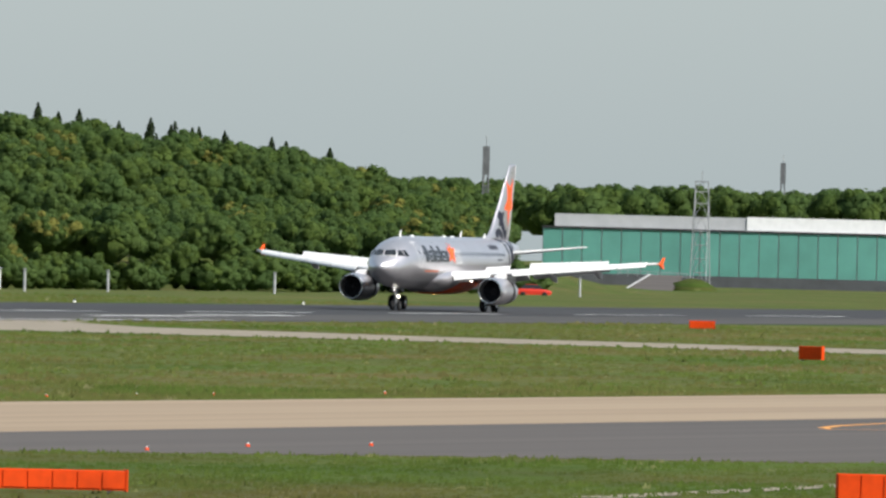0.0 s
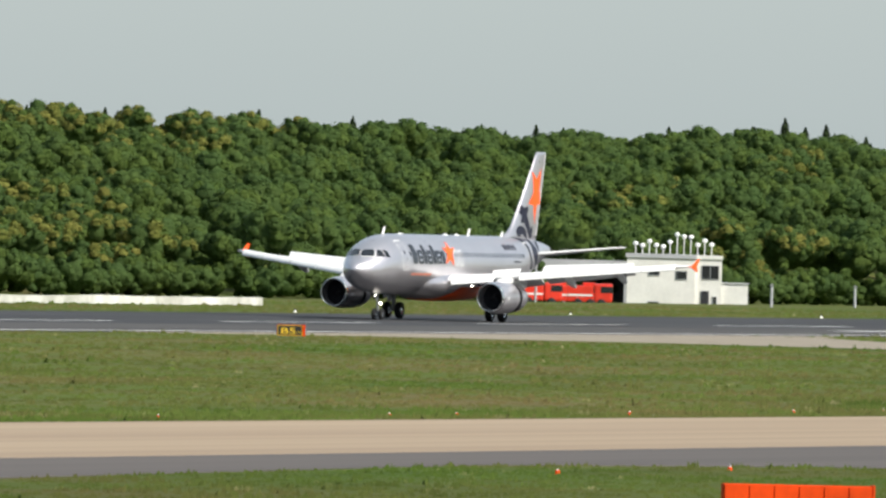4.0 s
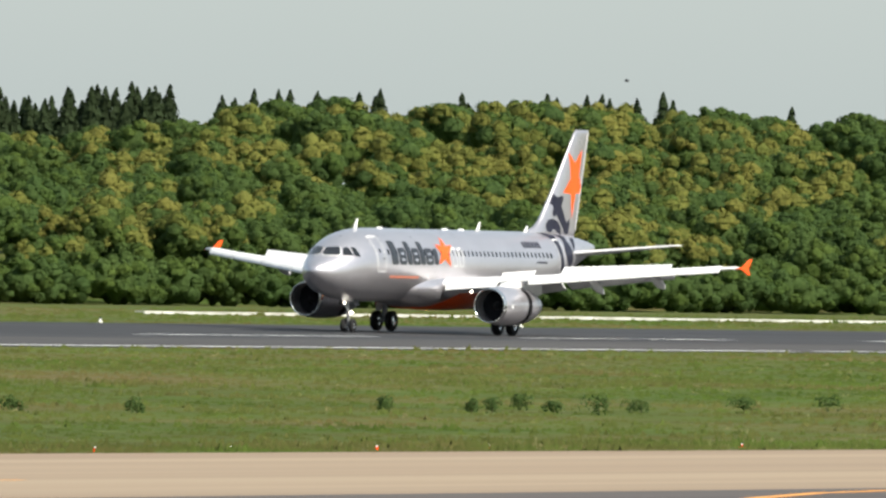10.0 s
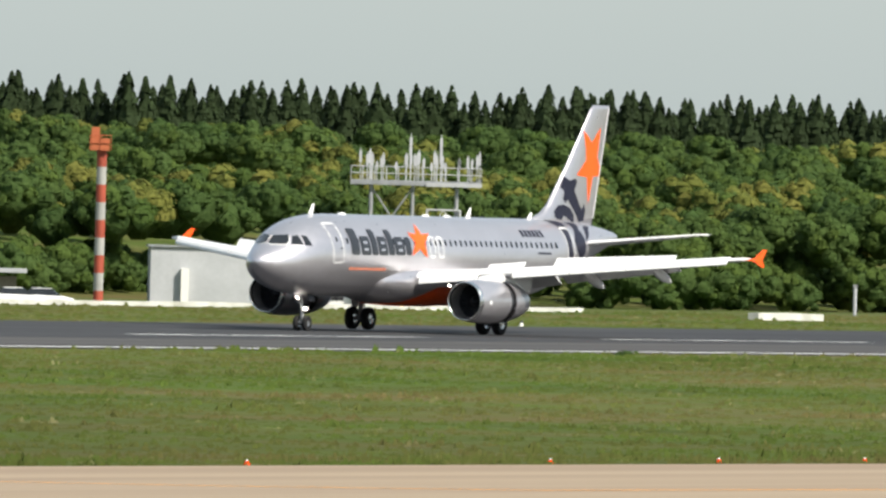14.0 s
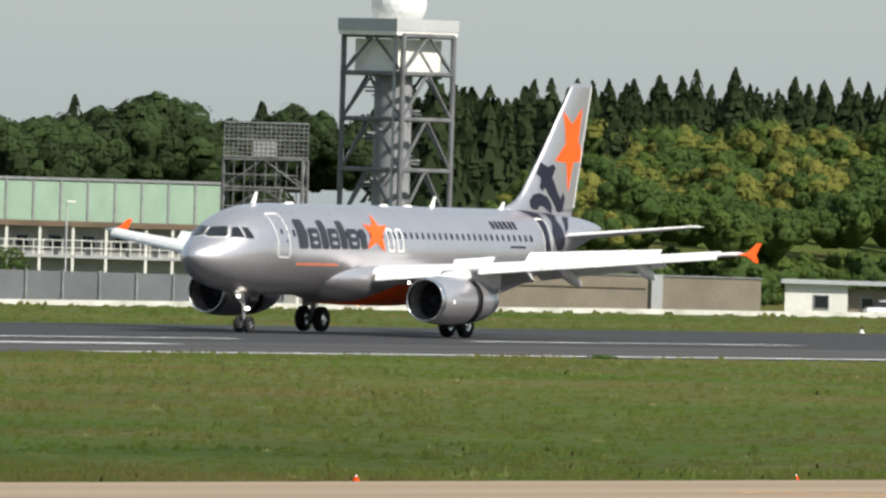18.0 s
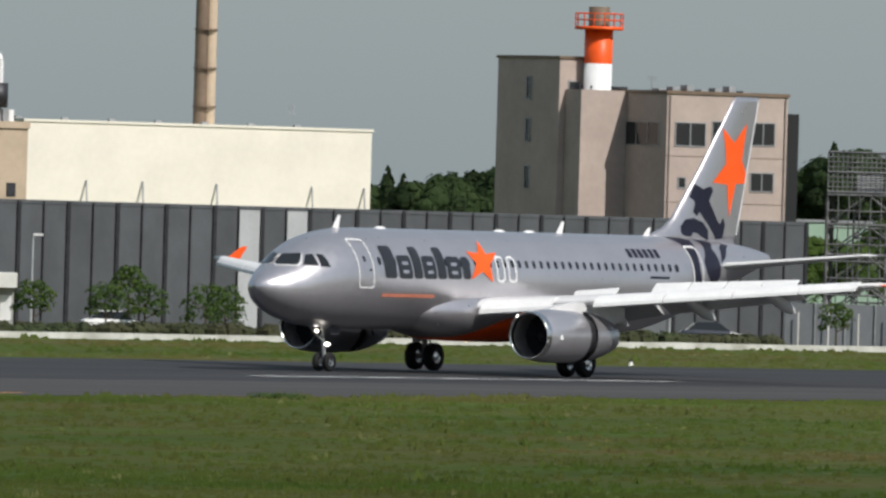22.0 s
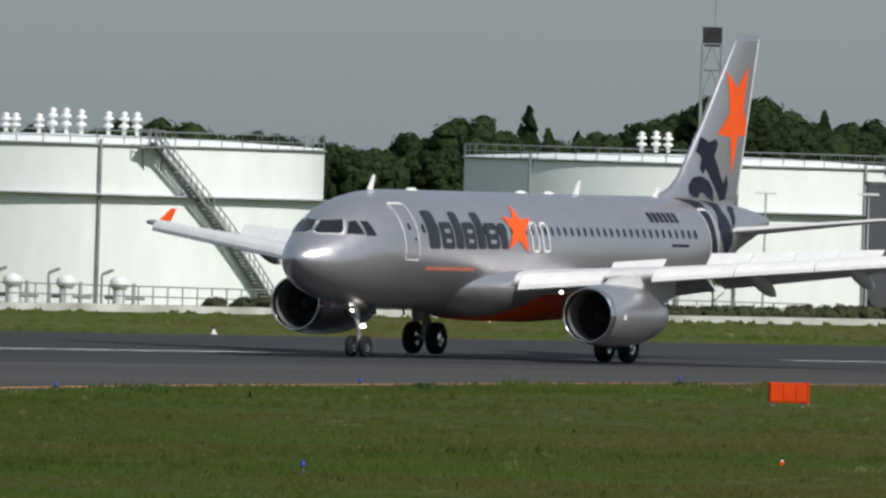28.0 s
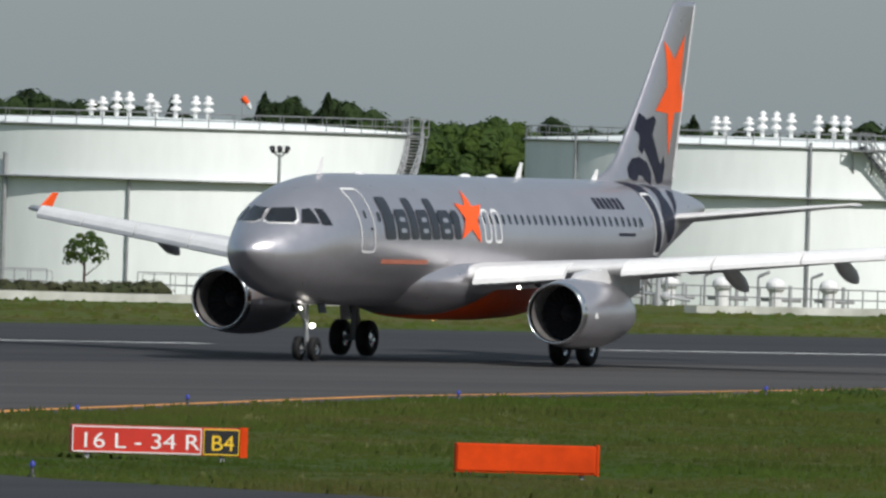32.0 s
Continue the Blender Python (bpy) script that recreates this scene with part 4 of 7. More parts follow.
    put("pylon", loft_mesh("pylon", rings, WINGPAINT, False), eng, label="grey engine pylon")
    decal_bm = bmesh.new()
    box(decal_bm, st(12.3), st(12.08), ey + 1.03, ey + 1.075, ez - 0.12, ez + 0.05)
    part("cowl_plate", decal_bm, WHITEPAINT, eng, "small white plate")
    if sgn > 0:
        SLEEVES = []
    SLEEVES.append((slv, st(11.3), ey, ez))

# fin with its markings
finring = []
for z, X, c in ((5.55, 27.5, 7.4), (5.98, 28.6, 6.4), (6.18, 29.29, 5.76), (6.58, 29.95, 5.2), (7.4, 30.72, 4.62), (8.62, 31.86, 3.78), (11.02, 33.89, 2.32), (11.62, 34.35, 2.0), (11.82, 34.66, 1.72)):
    finring.append((z, X, c, 0.0))
fin = surface("fin", finring, SILVER, plane, 0.09, axis="z")


def fin_point(X, z, off=0.014):
    k = [f[0] for f in finring]
    a, c = float(np.interp(z, k, [f[1] for f in finring])), float(np.interp(z, k, [f[2] for f in finring]))
    u = max(0.002, min(0.98, (X - a) / c))
    t = 5 * 0.09 * (0.2969 * math.sqrt(u) - 0.126 * u - 0.3516 * u**2 + 0.2843 * u**3 - 0.1036 * u**4)
    return (st(X), t * 1.1 * c + off, z)


decal("fin_star", [[(33.55, 10.48), (34.42, 9.88), (35.43, 10.70), (35.14, 9.15), (35.55, 8.65), (35.48, 8.17), (34.70, 8.14), (34.25, 6.72), (33.95, 8.10), (32.77, 8.18), (33.80, 8.98), (33.73, 9.60)]], ORANGE, fin, fin_point, 0.4, 0.3, "tall orange star")
decal("fin_shape", [[(31.54, 8.10), (32.05, 7.89), (32.61, 8.01), (32.83, 7.85), (32.53, 7.39), (33.23, 6.61), (33.48, 6.41), (33.74, 6.71), (33.95, 6.4), (33.76, 5.83), (33.17, 5.77), (32.92, 6.05), (31.8, 6.93), (31.58, 6.73), (31.33, 6.93), (31.47, 7.27), (31.41, 7.4), (31.12, 7.54)]], NAVY, fin, fin_point, 0.4, 0.3, "dark navy block shape")
decal("fin_shape", [[(30.39, 5.99), (30.39, 6.3), (30.77, 6.59), (31.35, 6.66), (32.06, 6.49), (32.51, 6.16), (32.54, 5.71), (31.99, 5.87), (31.63, 6.03), (31.28, 6.06), (31.13, 5.88), (30.71, 5.88)]], NAVY, fin, fin_point, 0.4, 0.2, "dark navy arch shape")
panel("rudder_edge", [(st(34.98), 0.02, 6.0), (st(36.34), 0.02, 11.7), (st(36.40), 0.02, 11.7), (st(35.04), 0.02, 6.0)], 0.04, WINGPAINT, fin)

# aerials and beacons
for X, h in ((5.3, 0.5), (21.5, 0.5), (27.95, 0.34)):
    bm = bmesh.new()
    v = [bm.verts.new(p) for p in ((st(X), -0.02, 5.84), (st(X + 0.42), -0.02, 5.84), (st(X + 0.55), -0.02, 5.86 + h), (st(X + 0.4), -0.02, 5.86 + h))]
    f = bm.faces.new(v)
    ext = bmesh.ops.extrude_face_region(bm, geom=[f])
    bmesh.ops.translate(bm, vec=(0, 0.04, 0), verts=[q for q in ext["geom"] if isinstance(q, bmesh.types.BMVert)])
    part("aerial", bm, WHITEPAINT, plane, "white blade aerial")
for X in (8.7, 17.3, 19.5):
    bm = bmesh.new()
    bmesh.ops.create_uvsphere(bm, u_segments=14, v_segments=8, radius=1.0, matrix=pose(st(X), 0, 5.86) @ Matrix.Diagonal((0.38, 0.16, 0.09, 1)))
    part("roof_fairing", bm, WHITEPAINT, plane, "small white roof fairing", smooth=True)


# landing gear
def wheel(X, y, r, w):
    hub = lathe("tyre", [(-w / 2, r * 0.48), (-w / 2, r * 0.86), (-w * 0.38, r * 0.97), (-w * 0.18, r), (w * 0.18, r), (w * 0.38, r * 0.97), (w / 2, r * 0.86), (w / 2, r * 0.48)], RUBBER, 32)
    t = put("wheel", hub, plane, pose(st(X), y, r, 0, 0, 90))
    put("rim", lathe("rim", [(-w * 0.36, r * 0.02), (-w * 0.40, r * 0.2), (-w * 0.30, r * 0.3), (-w * 0.36, r * 0.42), (-w / 2, r * 0.5), (w / 2, r * 0.5), (w * 0.36, r * 0.42), (w * 0.30, r * 0.3), (w * 0.40, r * 0.2), (w * 0.36, r * 0.02)], CHROME, 24), t, label="bright metal rim")


for y in (-0.26, 0.26):
    wheel(5.07, y, 0.38, 0.22)
for sgn in (1, -1):
    for d in (-0.46, 0.46):
        wheel(17.71, sgn * 3.8 + d, 0.58, 0.40)
    bm = bmesh.new()
    rod(bm, (0, sgn * 3.8, 0.58), (0.05, sgn * 3.72, 2.7), 0.13, 14)
    rod(bm, (0, sgn * 3.8, 0.58), (0.0, sgn * 3.8, 1.5), 0.10, 14)
    rod(bm, (0, sgn * 3.3, 0.58), (0, sgn * 4.3, 0.58), 0.09, 12)
    part("main_gear_leg", bm, STEEL, plane, "grey main gear leg", smooth=False)
    bm = bmesh.new()
    rod(bm, (0.05, sgn * 3.75, 1.9), (-0.2, sgn * 2.2, 2.6), 0.07, 10)
    part("side_brace", bm, STEEL, plane)
    bm = bmesh.new()
    rod(bm, (-0.16, sgn * 3.8, 0.7), (-0.42, sgn * 3.8, 1.15), 0.04, 8)
    rod(bm, (-0.42, sgn * 3.8, 1.15), (-0.14, sgn * 3.8, 1.6), 0.04, 8)
    part("torque_link", bm, STEEL, plane)
    panel("gear_door", [(0.55, sgn * 4.05, 1.15), (-0.5, sgn * 4.05, 1.15), (-0.62, sgn * 4.2, 2.75), (0.65, sgn * 4.2, 2.75)], 0.04, WINGPAINT, plane, label="gear door plate on the leg")
    # dark metal puts the shade under the nose into the doors' colour
    panel("nose_gear_door", [(st(4.75), sgn * 0.5, 1.5), (st(5.35), sgn * 0.5, 1.5), (st(5.35), sgn * 0.42, 1.82), (st(4.75), sgn * 0.42, 1.82)], 0.03, DARKMETAL, plane, label="open nose gear door")
bm = bmesh.new()
rod(bm, (st(5.07), 0, 0.38), (st(4.85), 0, 1.95), 0.085, 14)
rod(bm, (st(5.07), -0.3, 0.38), (st(5.07), 0.3, 0.38), 0.05, 10)
part("nose_gear_leg", bm, STEEL, plane, "grey nose gear leg")
bm = bmesh.new()
rod(bm, (st(4.95), 0, 1.2), (st(3.9), 0, 1.85), 0.05, 10)
part("drag_strut", bm, STEEL, plane)
for y, z, r, mt, X in ((0.22, 1.10, 0.08, LAMP, 5.0), (-0.06, 1.62, 0.065, LAMP, 4.6)):
    put("taxi_light", lathe("taxi_light", [(0.0, 0.01), (0.03, r * 0.7), (-0.03, r), (-0.16, r * 0.8), (-0.2, 0.01)], mt, 18), plane, pose(st(X) + 0.12, y, z), "glowing taxi light")
for sgn in (1, -1):
    put("landing_light", lathe("landing_light", [(0.0, 0.01), (0.02, 0.04), (-0.04, 0.06), (-0.14, 0.04)], LAMP if sgn > 0 else LAMP_AMBER, 18), plane, pose(st(13.9), sgn * 3.4, 2.45), "glowing landing light")
bm = bmesh.new()
rod(bm, (st(8.4), 0, 1.75), (st(8.5), 0, 1.5), 0.04, 8)
part("drain_mast", bm, DARKMETAL, plane)
bm = bmesh.new()
bmesh.ops.create_uvsphere(bm, u_segments=10, v_segments=6, radius=0.09, matrix=pose(st(15.2), 0, 1.36))
part("belly_beacon", bm, LAMP_AMBER, plane, "small red-orange belly beacon")

# ---- behind the airfield: towers, buildings, tanks ----
BEIGE = material("beige_render", (0.43, 0.35, 0.305), 0.85, vary=0.06, scale=3.0, fine=2.0)
SAND = material("sand_render", (0.50, 0.395, 0.285), 0.85, vary=0.06, scale=3.0, fine=2.0)
CREAM = material("cream_panel", (0.82, 0.775, 0.66), 0.7, vary=0.04, scale=4.0, fine=2.0)
TANKWHITE = material("tank_white", (0.86, 0.90, 0.875), 0.5, vary=0.03, scale=3.5, fine=1.5, other=(0.81, 0.85, 0.825), stretch=(1, 1, 0.25))
OFFWHITE = material("off_white_wall", (0.74, 0.73, 0.68), 0.8, vary=0.05, scale=2.0, fine=3.0)
LIGHTGREY = material("light_grey_wall", (0.42, 0.43, 0.44), 0.8, vary=0.06, scale=2.5, fine=3.0)
DARKGREY = material("dark_grey_barrier", (0.082, 0.087, 0.095), 0.7, vary=0.1, scale=3.0, fine=2.0, by_object=0.1)
BLUEGREY = material("blue_grey_steel_wall", (0.17, 0.18, 0.195), 0.7, vary=0.08, scale=3.0, fine=2.0, by_object=0.08)
GREYWALL = material("grey_rendered_wall", (0.34, 0.34, 0.32), 0.85, vary=0.08, scale=2.5, fine=2.0)
GREENPANEL = material("pale_green_panel", (0.27, 0.38, 0.29), 0.55, vary=0.06, scale=3.0, fine=2.0, by_object=0.05)
TEAL = material("teal_panel", (0.10, 0.30, 0.25), 0.6, vary=0.06, scale=4.0, fine=2.0, by_object=0.06)
BROWN = material("brown_stack", (0.17, 0.12, 0.08), 0.6, vary=0.12, scale=2.0, fine=3.0)
TOWERSTEEL = material("dull_tower_steel", (0.16, 0.165, 0.175), 0.6, metal=0.2, vary=0.15, scale=1.0, fine=5.0)
SHAFTGREY = material("grey_shaft_cladding", (0.24, 0.245, 0.26), 0.7, vary=0.1, scale=1.5, fine=4.0)
MESH = material("galvanised_mesh", (0.19, 0.19, 0.195), 0.7, metal=0.2, vary=0.2, scale=1.0, fine=6.0)
REDTRUCK = material("fire_engine_red", (0.68, 0.035, 0.015), 0.35, vary=0.06, scale=1.0, fine=3.0, coat=0.3)
BLUEROOF = material("blue_glazing", (0.05, 0.10, 0.16), 0.25, vary=0.08, scale=1.0, fine=3.0)
HEDGE = material("dry_hedge", (0.062, 0.060, 0.026), 0.9, vary=0.2, scale=6.0, fine=1.0, other=(0.045, 0.062, 0.022), by_island=0.12, through_light=0.3)


def site(az, y):
    """A place by its bearing and its distance from the flight line; local x runs right, local y away."""
    x = y / math.tan(radians(az))
    return pose(x, y, 0, 0, 0, az - 90), slope(y)


def block(parent, name, x0, x1, y0, y1, z0, z1, mat, label="", bevel=0.0):
    return part(name, box(bmesh.new(), x0, x1, y0, y1, z0, z1, bevel), mat, parent, label)


def window_unit(parent, axis, a0, a1, z0, z1, at, split=1, rim=0.08):
    """A framed window in a wall; axis 'x' lies in a wall y = at, axis 'y' in a wall x = at, both facing the minus side."""
    bm = bmesh.new()
    for p0, p1, q0, q1 in ((a0, a1, z0, z0 + rim), (a0, a1, z1 - rim, z1), (a0, a0 + rim, z0, z1), (a1 - rim, a1, z0, z1)):
        if axis == "x":
            box(bm, p0, p1, at - 0.07, at + 0.1, q0, q1)
        else:
            box(bm, at - 0.07, at + 0.1, p0, p1, q0, q1)
    for i in range(1, split):
        c = a0 + (a1 - a0) * i / split
        if axis == "x":
            box(bm, c - 0.04, c + 0.04, at - 0.06, at + 0.1, z0, z1)
        else:
            box(bm, at - 0.06, at + 0.1, c - 0.04, c + 0.04, z0, z1)
    w = part("window", bm, STEEL, parent)
    g = bmesh.new()
    if axis == "x":
        box(g, a0 + rim, a1 - rim, at - 0.02, at + 0.05, z0 + rim, z1 - rim)
    else:
        box(g, at - 0.02, at + 0.05, a0 + rim, a1 - rim, z0 + rim, z1 - rim)
    part("pane", g, GLASS_DARK, w)
    return w


def railing(bm, pts, h=1.1, r=0.035, step=1.6):
    for a, b in zip(pts[:-1], pts[1:]):
        a, b = Vector(a), Vector(b)
        n = max(1, int((b - a).length / step))
        for k in (0.5, 1.0):
            rod(bm, a + Vector((0, 0, h * k)), b + Vector((0, 0, h * k)), r, 5)
        for i in range(n + 1):
            p = a.lerp(b, i / n)
            rod(bm, p, p + Vector((0, 0, h)), r, 5)


def frame_tower(parent, name, corners, z0, levels, r, mat, braces=True, taper=1.0):
    """Posts, ring beams and crossed braces, a mesh for each kind."""
    top = levels[-1]
    for i, (x, y) in enumerate(corners):
        part("post", rod(bmesh.new(), (x * taper, y * taper, z0), (x, y, top), r, 8), mat, parent)
    for a, b in zip([z0] + levels[:-1], levels):
        for i in range(len(corners)):
            p, q = corners[i], corners[(i + 1) % len(corners)]
            part("beam", rod(bmesh.new(), (*p, b), (*q, b), r * 0.8, 6), mat, parent)
            if braces:
                mid = ((p[0] + q[0]) / 2, (p[1] + q[1]) / 2, b)
                part("brace", rod(bmesh.new(), (*p, a), mid, r * 0.55, 5), mat, parent)
                part("brace", rod(bmesh.new(), (*q, a), mid, r * 0.55, 5), mat, parent)


# teal hangar far down the field
m, g = site(15.95, 800)
hangar = empty_thing("hangar", m, "long teal panelled hangar with a grey and white roof", "hangar")
for i in range(22):
    x0 = -35 + i * 3.6
    block(hangar, "panel", x0 + 0.12, x0 + 3.48, -0.15, 0.0, -1.4, 6.7, TEAL)
block(hangar, "wall", -35, 46, 0, 30, -4.6, 6.75, LIGHTGREY)
block(hangar, "eave", -35.2, 46, -0.35, -0.1, 6.7, 7.1, DARKMETAL, "dark eave line")
block(hangar, "base_band", -33, 46, -0.3, -0.05, -4.6, -1.45, DARKGREY, "dark base band")
block(hangar, "roof", -32.9, 2.2, 2, 28, 6.8, 9.4, LIGHTGREY, "grey roof storey")
block(hangar, "roof", 2.3, 46, 1.8, 28, 6.8, 9.6, WHITEPAINT, "white roof storey")
m, g = site(16.25, 760)
ramp = empty_thing("access_ramp", m, "grey sloping ramp with a pale kerb and a railing", "ramp")
bm = bmesh.new()
v = [bm.verts.new(q) for q in ((-4.7, -18, -3.9), (3.4, -18, -3.9), (5.5, 14, -0.9), (0.1, 14, -0.9), (-4.7, -18, -4.6), (3.4, -18, -4.6), (5.5, 14, -4.6), (0.1, 14, -4.6))]
for f in ((0, 1, 2, 3), (0, 4, 5, 1), (1, 5, 6, 2), (2, 6, 7, 3), (3, 7, 4, 0)):
    bm.faces.new([v[i] for i in f])
part("deck", bm, ASPHALT_OLD, ramp)
part("kerb", rod(bmesh.new(), (-3.9, -12, -3.2), (0.0, 13, -0.85), 0.14, 8), LIGHTGREY, ramp, "white kerb")
bm = bmesh.new()
railing(bm, [(-5.5, 15, -1.2), (6.4, 15, -1.6)], 1.0, 0.07, 1.5)
part("railing", bm, STEEL, ramp)
bm = bmesh.new()
bmesh.ops.create_icosphere(bm, subdivisions=4, radius=1.0, matrix=pose(7.3, 0, -4.4) @ Matrix.Diagonal((4.6, 9.0, 3.0, 1)))
for q in bm.verts:
    q.co.z += 0.25 * noise.noise(q.co * 0.6)
part("bank", bm, GRASS, ramp, "grassy bank beside the ramp", smooth=True)

# radio masts
for az, y, z1, zb, w in ((16.85, 720, 20.8, -3.4, 0.42), (15.78, 900, 23.0, -3.4, 0.4)):
    m, g = site(az, y)
    mast = empty_thing("radio_mast", m, "slim grey radio mast with an antenna head", "mast", "radio masts")
    frame_tower(mast, "mast", [(-w, -w), (w, -w), (w, w), (-w, w)], zb, [zb + (z1 - 5 - zb) * k / 7 for k in range(1, 8)], 0.12, TOWERSTEEL)
    block(mast, "antenna_head", -0.55, 0.55, -0.55, 0.55, z1 - 6, z1 - 1.6, TOWERSTEEL)
    part("antenna", rod(bmesh.new(), (0, 0, z1 - 1.6), (0, 0, z1), 0.07, 6), STEEL, mast)
m, g = site(16.07, 760)
mast = empty_thing("lattice_tower", m, "grey steel lattice tower beside the hangar", "tower")
frame_tower(mast, "tower", [(-1.1, -1.1), (1.1, -1.1), (1.1, 1.1), (-1.1, 1.1)], -3.4, [-0.4, 2, 4.4, 6.8, 9.2, 11.6, 13.6, 15.4], 0.11, STEEL, True, 1.6)
part("antenna", rod(bmesh.new(), (0, 0, 15.4), (0, 0, 17.2), 0.08, 6), STEEL, mast)

# fire station with an open shed
m, g = site(18.86, 580)
fire = empty_thing("fire_station", m, "white two-storey fire station with an open vehicle shed", "building")
block(fire, "wall", -5.1, 2.6, 0, 9, -2.6, 3.3, OFFWHITE, "cream-white wall")
block(fire, "wall", 2.6, 5.6, 0.6, 9, -2.6, 3.3, OFFWHITE)
block(fire, "annex", 5.6, 8.6, 1.0, 7, -2.6, 0.55, OFFWHITE, "low white annex")
block(fire, "annex_roof", 5.6, 8.7, 0.9, 7.1, 0.55, 0.7, LIGHTGREY)
window_unit(fire, "x", 3.3, 5.3, 1.0, 2.6, 0.6, 2)
block(fire, "parapet", -5.3, 2.7, -0.15, 9, 3.3, 3.75, LIGHTGREY)
block(fire, "parapet", 2.7, 5.7, 0.45, 9, 3.3, 3.7, OFFWHITE)
block(fire, "shed_roof", -19.4, -5.1, -0.4, 9, 1.7, 2.85, LIGHTGREY, "grey shed roof")
block(fire, "shed_back", -19.2, -5.1, 8.4, 8.8, -2.6, 1.7, DARKGREY, "dark back wall of the shed")
for x in (-19.1, -12.2, -5.4):
    block(fire, "post", x, x + 0.22, -0.2, 0.05, -2.6, 1.7, LIGHTGREY)
for a, b, z0, z1 in ((-2.7, -1.4, 1.3, 1.9), (0.4, 1.7, 0.9, 1.9), (-2.7, -1.4, -2.1, -1.6)):
    window_unit(fire, "x", a, b, z0, z1, 0.0)
block(fire, "door", 3.3, 4.2, 0.5, 0.62, -2.5, -0.3, DARKMETAL, "dark door")
window_unit(fire, "x", 4.6, 5.1, -2.0, -0.9, 0.6)
rr = random.Random(4)
for i in range(12):
    x, h = -4.2 + i * 0.78, rr.uniform(0.7, 2.3)
    bm = rod(bmesh.new(), (x, 3, 3.7), (x, 3, 3.7 + h), 0.06, 6)
    bmesh.ops.create_uvsphere(bm, u_segments=10, v_segments=6, radius=0.32, matrix=pose(x, 3, 3.8 + h) @ Matrix.Diagonal((1, 1, 0.8, 1)))
    part("siren_lamp", bm, WHITEPAINT, fire, "white roof lamp")
m, g = site(18.86, 577)


def fire_engine(mat_pose, ln, label):
    t = empty_thing("fire_engine", mat_pose, label, "fire engine", "parked fire engines")
    block(t, "body", -ln / 2, ln / 2 - 2.1, -1.25, 1.25, 0.75, 2.5, REDTRUCK, bevel=0.12)
    block(t, "cab", ln / 2 - 2.0, ln / 2, -1.25, 1.25, 0.7, 2.75, REDTRUCK, bevel=0.25)
    block(t, "windscreen", ln / 2 - 1.3, ln / 2 + 0.02, -1.27, 1.27, 1.75, 2.45, GLASS_DARK)
    block(t, "roof_monitor", -0.8, 0.6, -0.6, 0.6, 2.5, 2.85, REDTRUCK, bevel=0.1)
    block(t, "stripe", -ln / 2 + 0.1, ln / 2 - 2.2, -1.28, -1.26, 1.35, 1.55, WHITEPAINT)
    for x in (-ln / 2 + 1.2, -ln / 2 + 2.6, ln / 2 - 1.2):
        for y in (-1.1, 1.1):
            put("wheel", lathe("wheel", [(-0.18, 0.02), (-0.18, 0.5), (-0.1, 0.55), (0.1, 0.55), (0.18, 0.5), (0.18, 0.02)], RUBBER, 20), t, pose(x, y, 0.55, 0, 0, 90))
    return t


fire_engine(m @ pose(-12.5, 0, -2.55, 0, 0, 6), 9.0, "red fire engine parked in front of the shed")
fire_engine(m @ pose(-15.6, -4, -2.5, 0, 0, 10), 6.4, "smaller red fire engine beside the shed")
m, g = site(18.60, 560)
fire_engine(m @ pose(-17.0, 1, -2.4, 0, 0, 0), 5.0, "red utility truck under the shed roof")
for az, y in ((19.46, 570), (19.35, 566), (18.2, 470), (17.6, 462), (18.5, 452), (25.9, 470), (16.5, 470)):
    m, g = site(az, y)
    p = empty_thing("marker_post", m, "thin grey post standing in the grass", "post", "field posts")
    part("post", rod(bmesh.new(), (0, 0, g - 0.1), (0, 0, g + (5.0 if y > 500 else 1.9)), 0.12, 8), LIGHTGREY, p)
    block(p, "cap", -0.14, 0.14, -0.14, 0.14, g + (5.0 if y > 500 else 1.9), g + (5.2 if y > 500 else 2.1), STEEL)

# white equipment hut and grey wall
m, g = site(27.73, 590)
hut = empty_thing("equipment_hut", m, "low white equipment hut with a recessed porch", "building")
block(hut, "wall", -5.2, -1.9, 0, 8, -2.2, 2.3, WHITEPAINT)
block(hut, "wall", 1.75, 5.0, 0, 8, -2.2, 2.35, WHITEPAINT)
block(hut, "wall", -1.9, 1.75, 1.6, 8, -2.2, 2.3, WHITEPAINT)
block(hut, "porch_beam", -1.9, 1.75, 0.0, 1.6, 1.1, 2.32, WHITEPAINT)
block(hut, "door", -4.1, -2.85, -0.06, 0.02, -1.6, 0.5, DARKMETAL, "dark green-grey door")
block(hut, "door", -1.5, -0.25, 1.54, 1.62, -1.6, 0.6, DARKMETAL, "dark grey door in the porch")
block(hut, "vent_box", -2.4, -2.05, -0.3, 0.0, -1.6, -0.4, LIGHTGREY)
block(hut, "downpipe", 2.4, 2.5, -0.12, -0.02, -2.0, 2.8, STEEL)
block(hut, "roof", -5.3, 5.1, -0.1, 8.1, 2.33, 2.45, LIGHTGREY)
m, g = site(28.2, 590)
hall = empty_thing("grey_shed", m @ pose(0, 0, 0, 0, 0, 2), "long low grey shed wall beside the hut", "building")
block(hall, "wall", -5.2, 5.2, 0.2, 7, -2.2, 2.35, LIGHTGREY)
block(hall, "roof", -5.4, 5.2, 0.0, 7.2, 2.35, 2.5, STEEL)
block(hall, "side_post", -2.8, -2.2, -0.3, 0.2, -2.0, 0.7, OFFWHITE, "pale leaning side post")

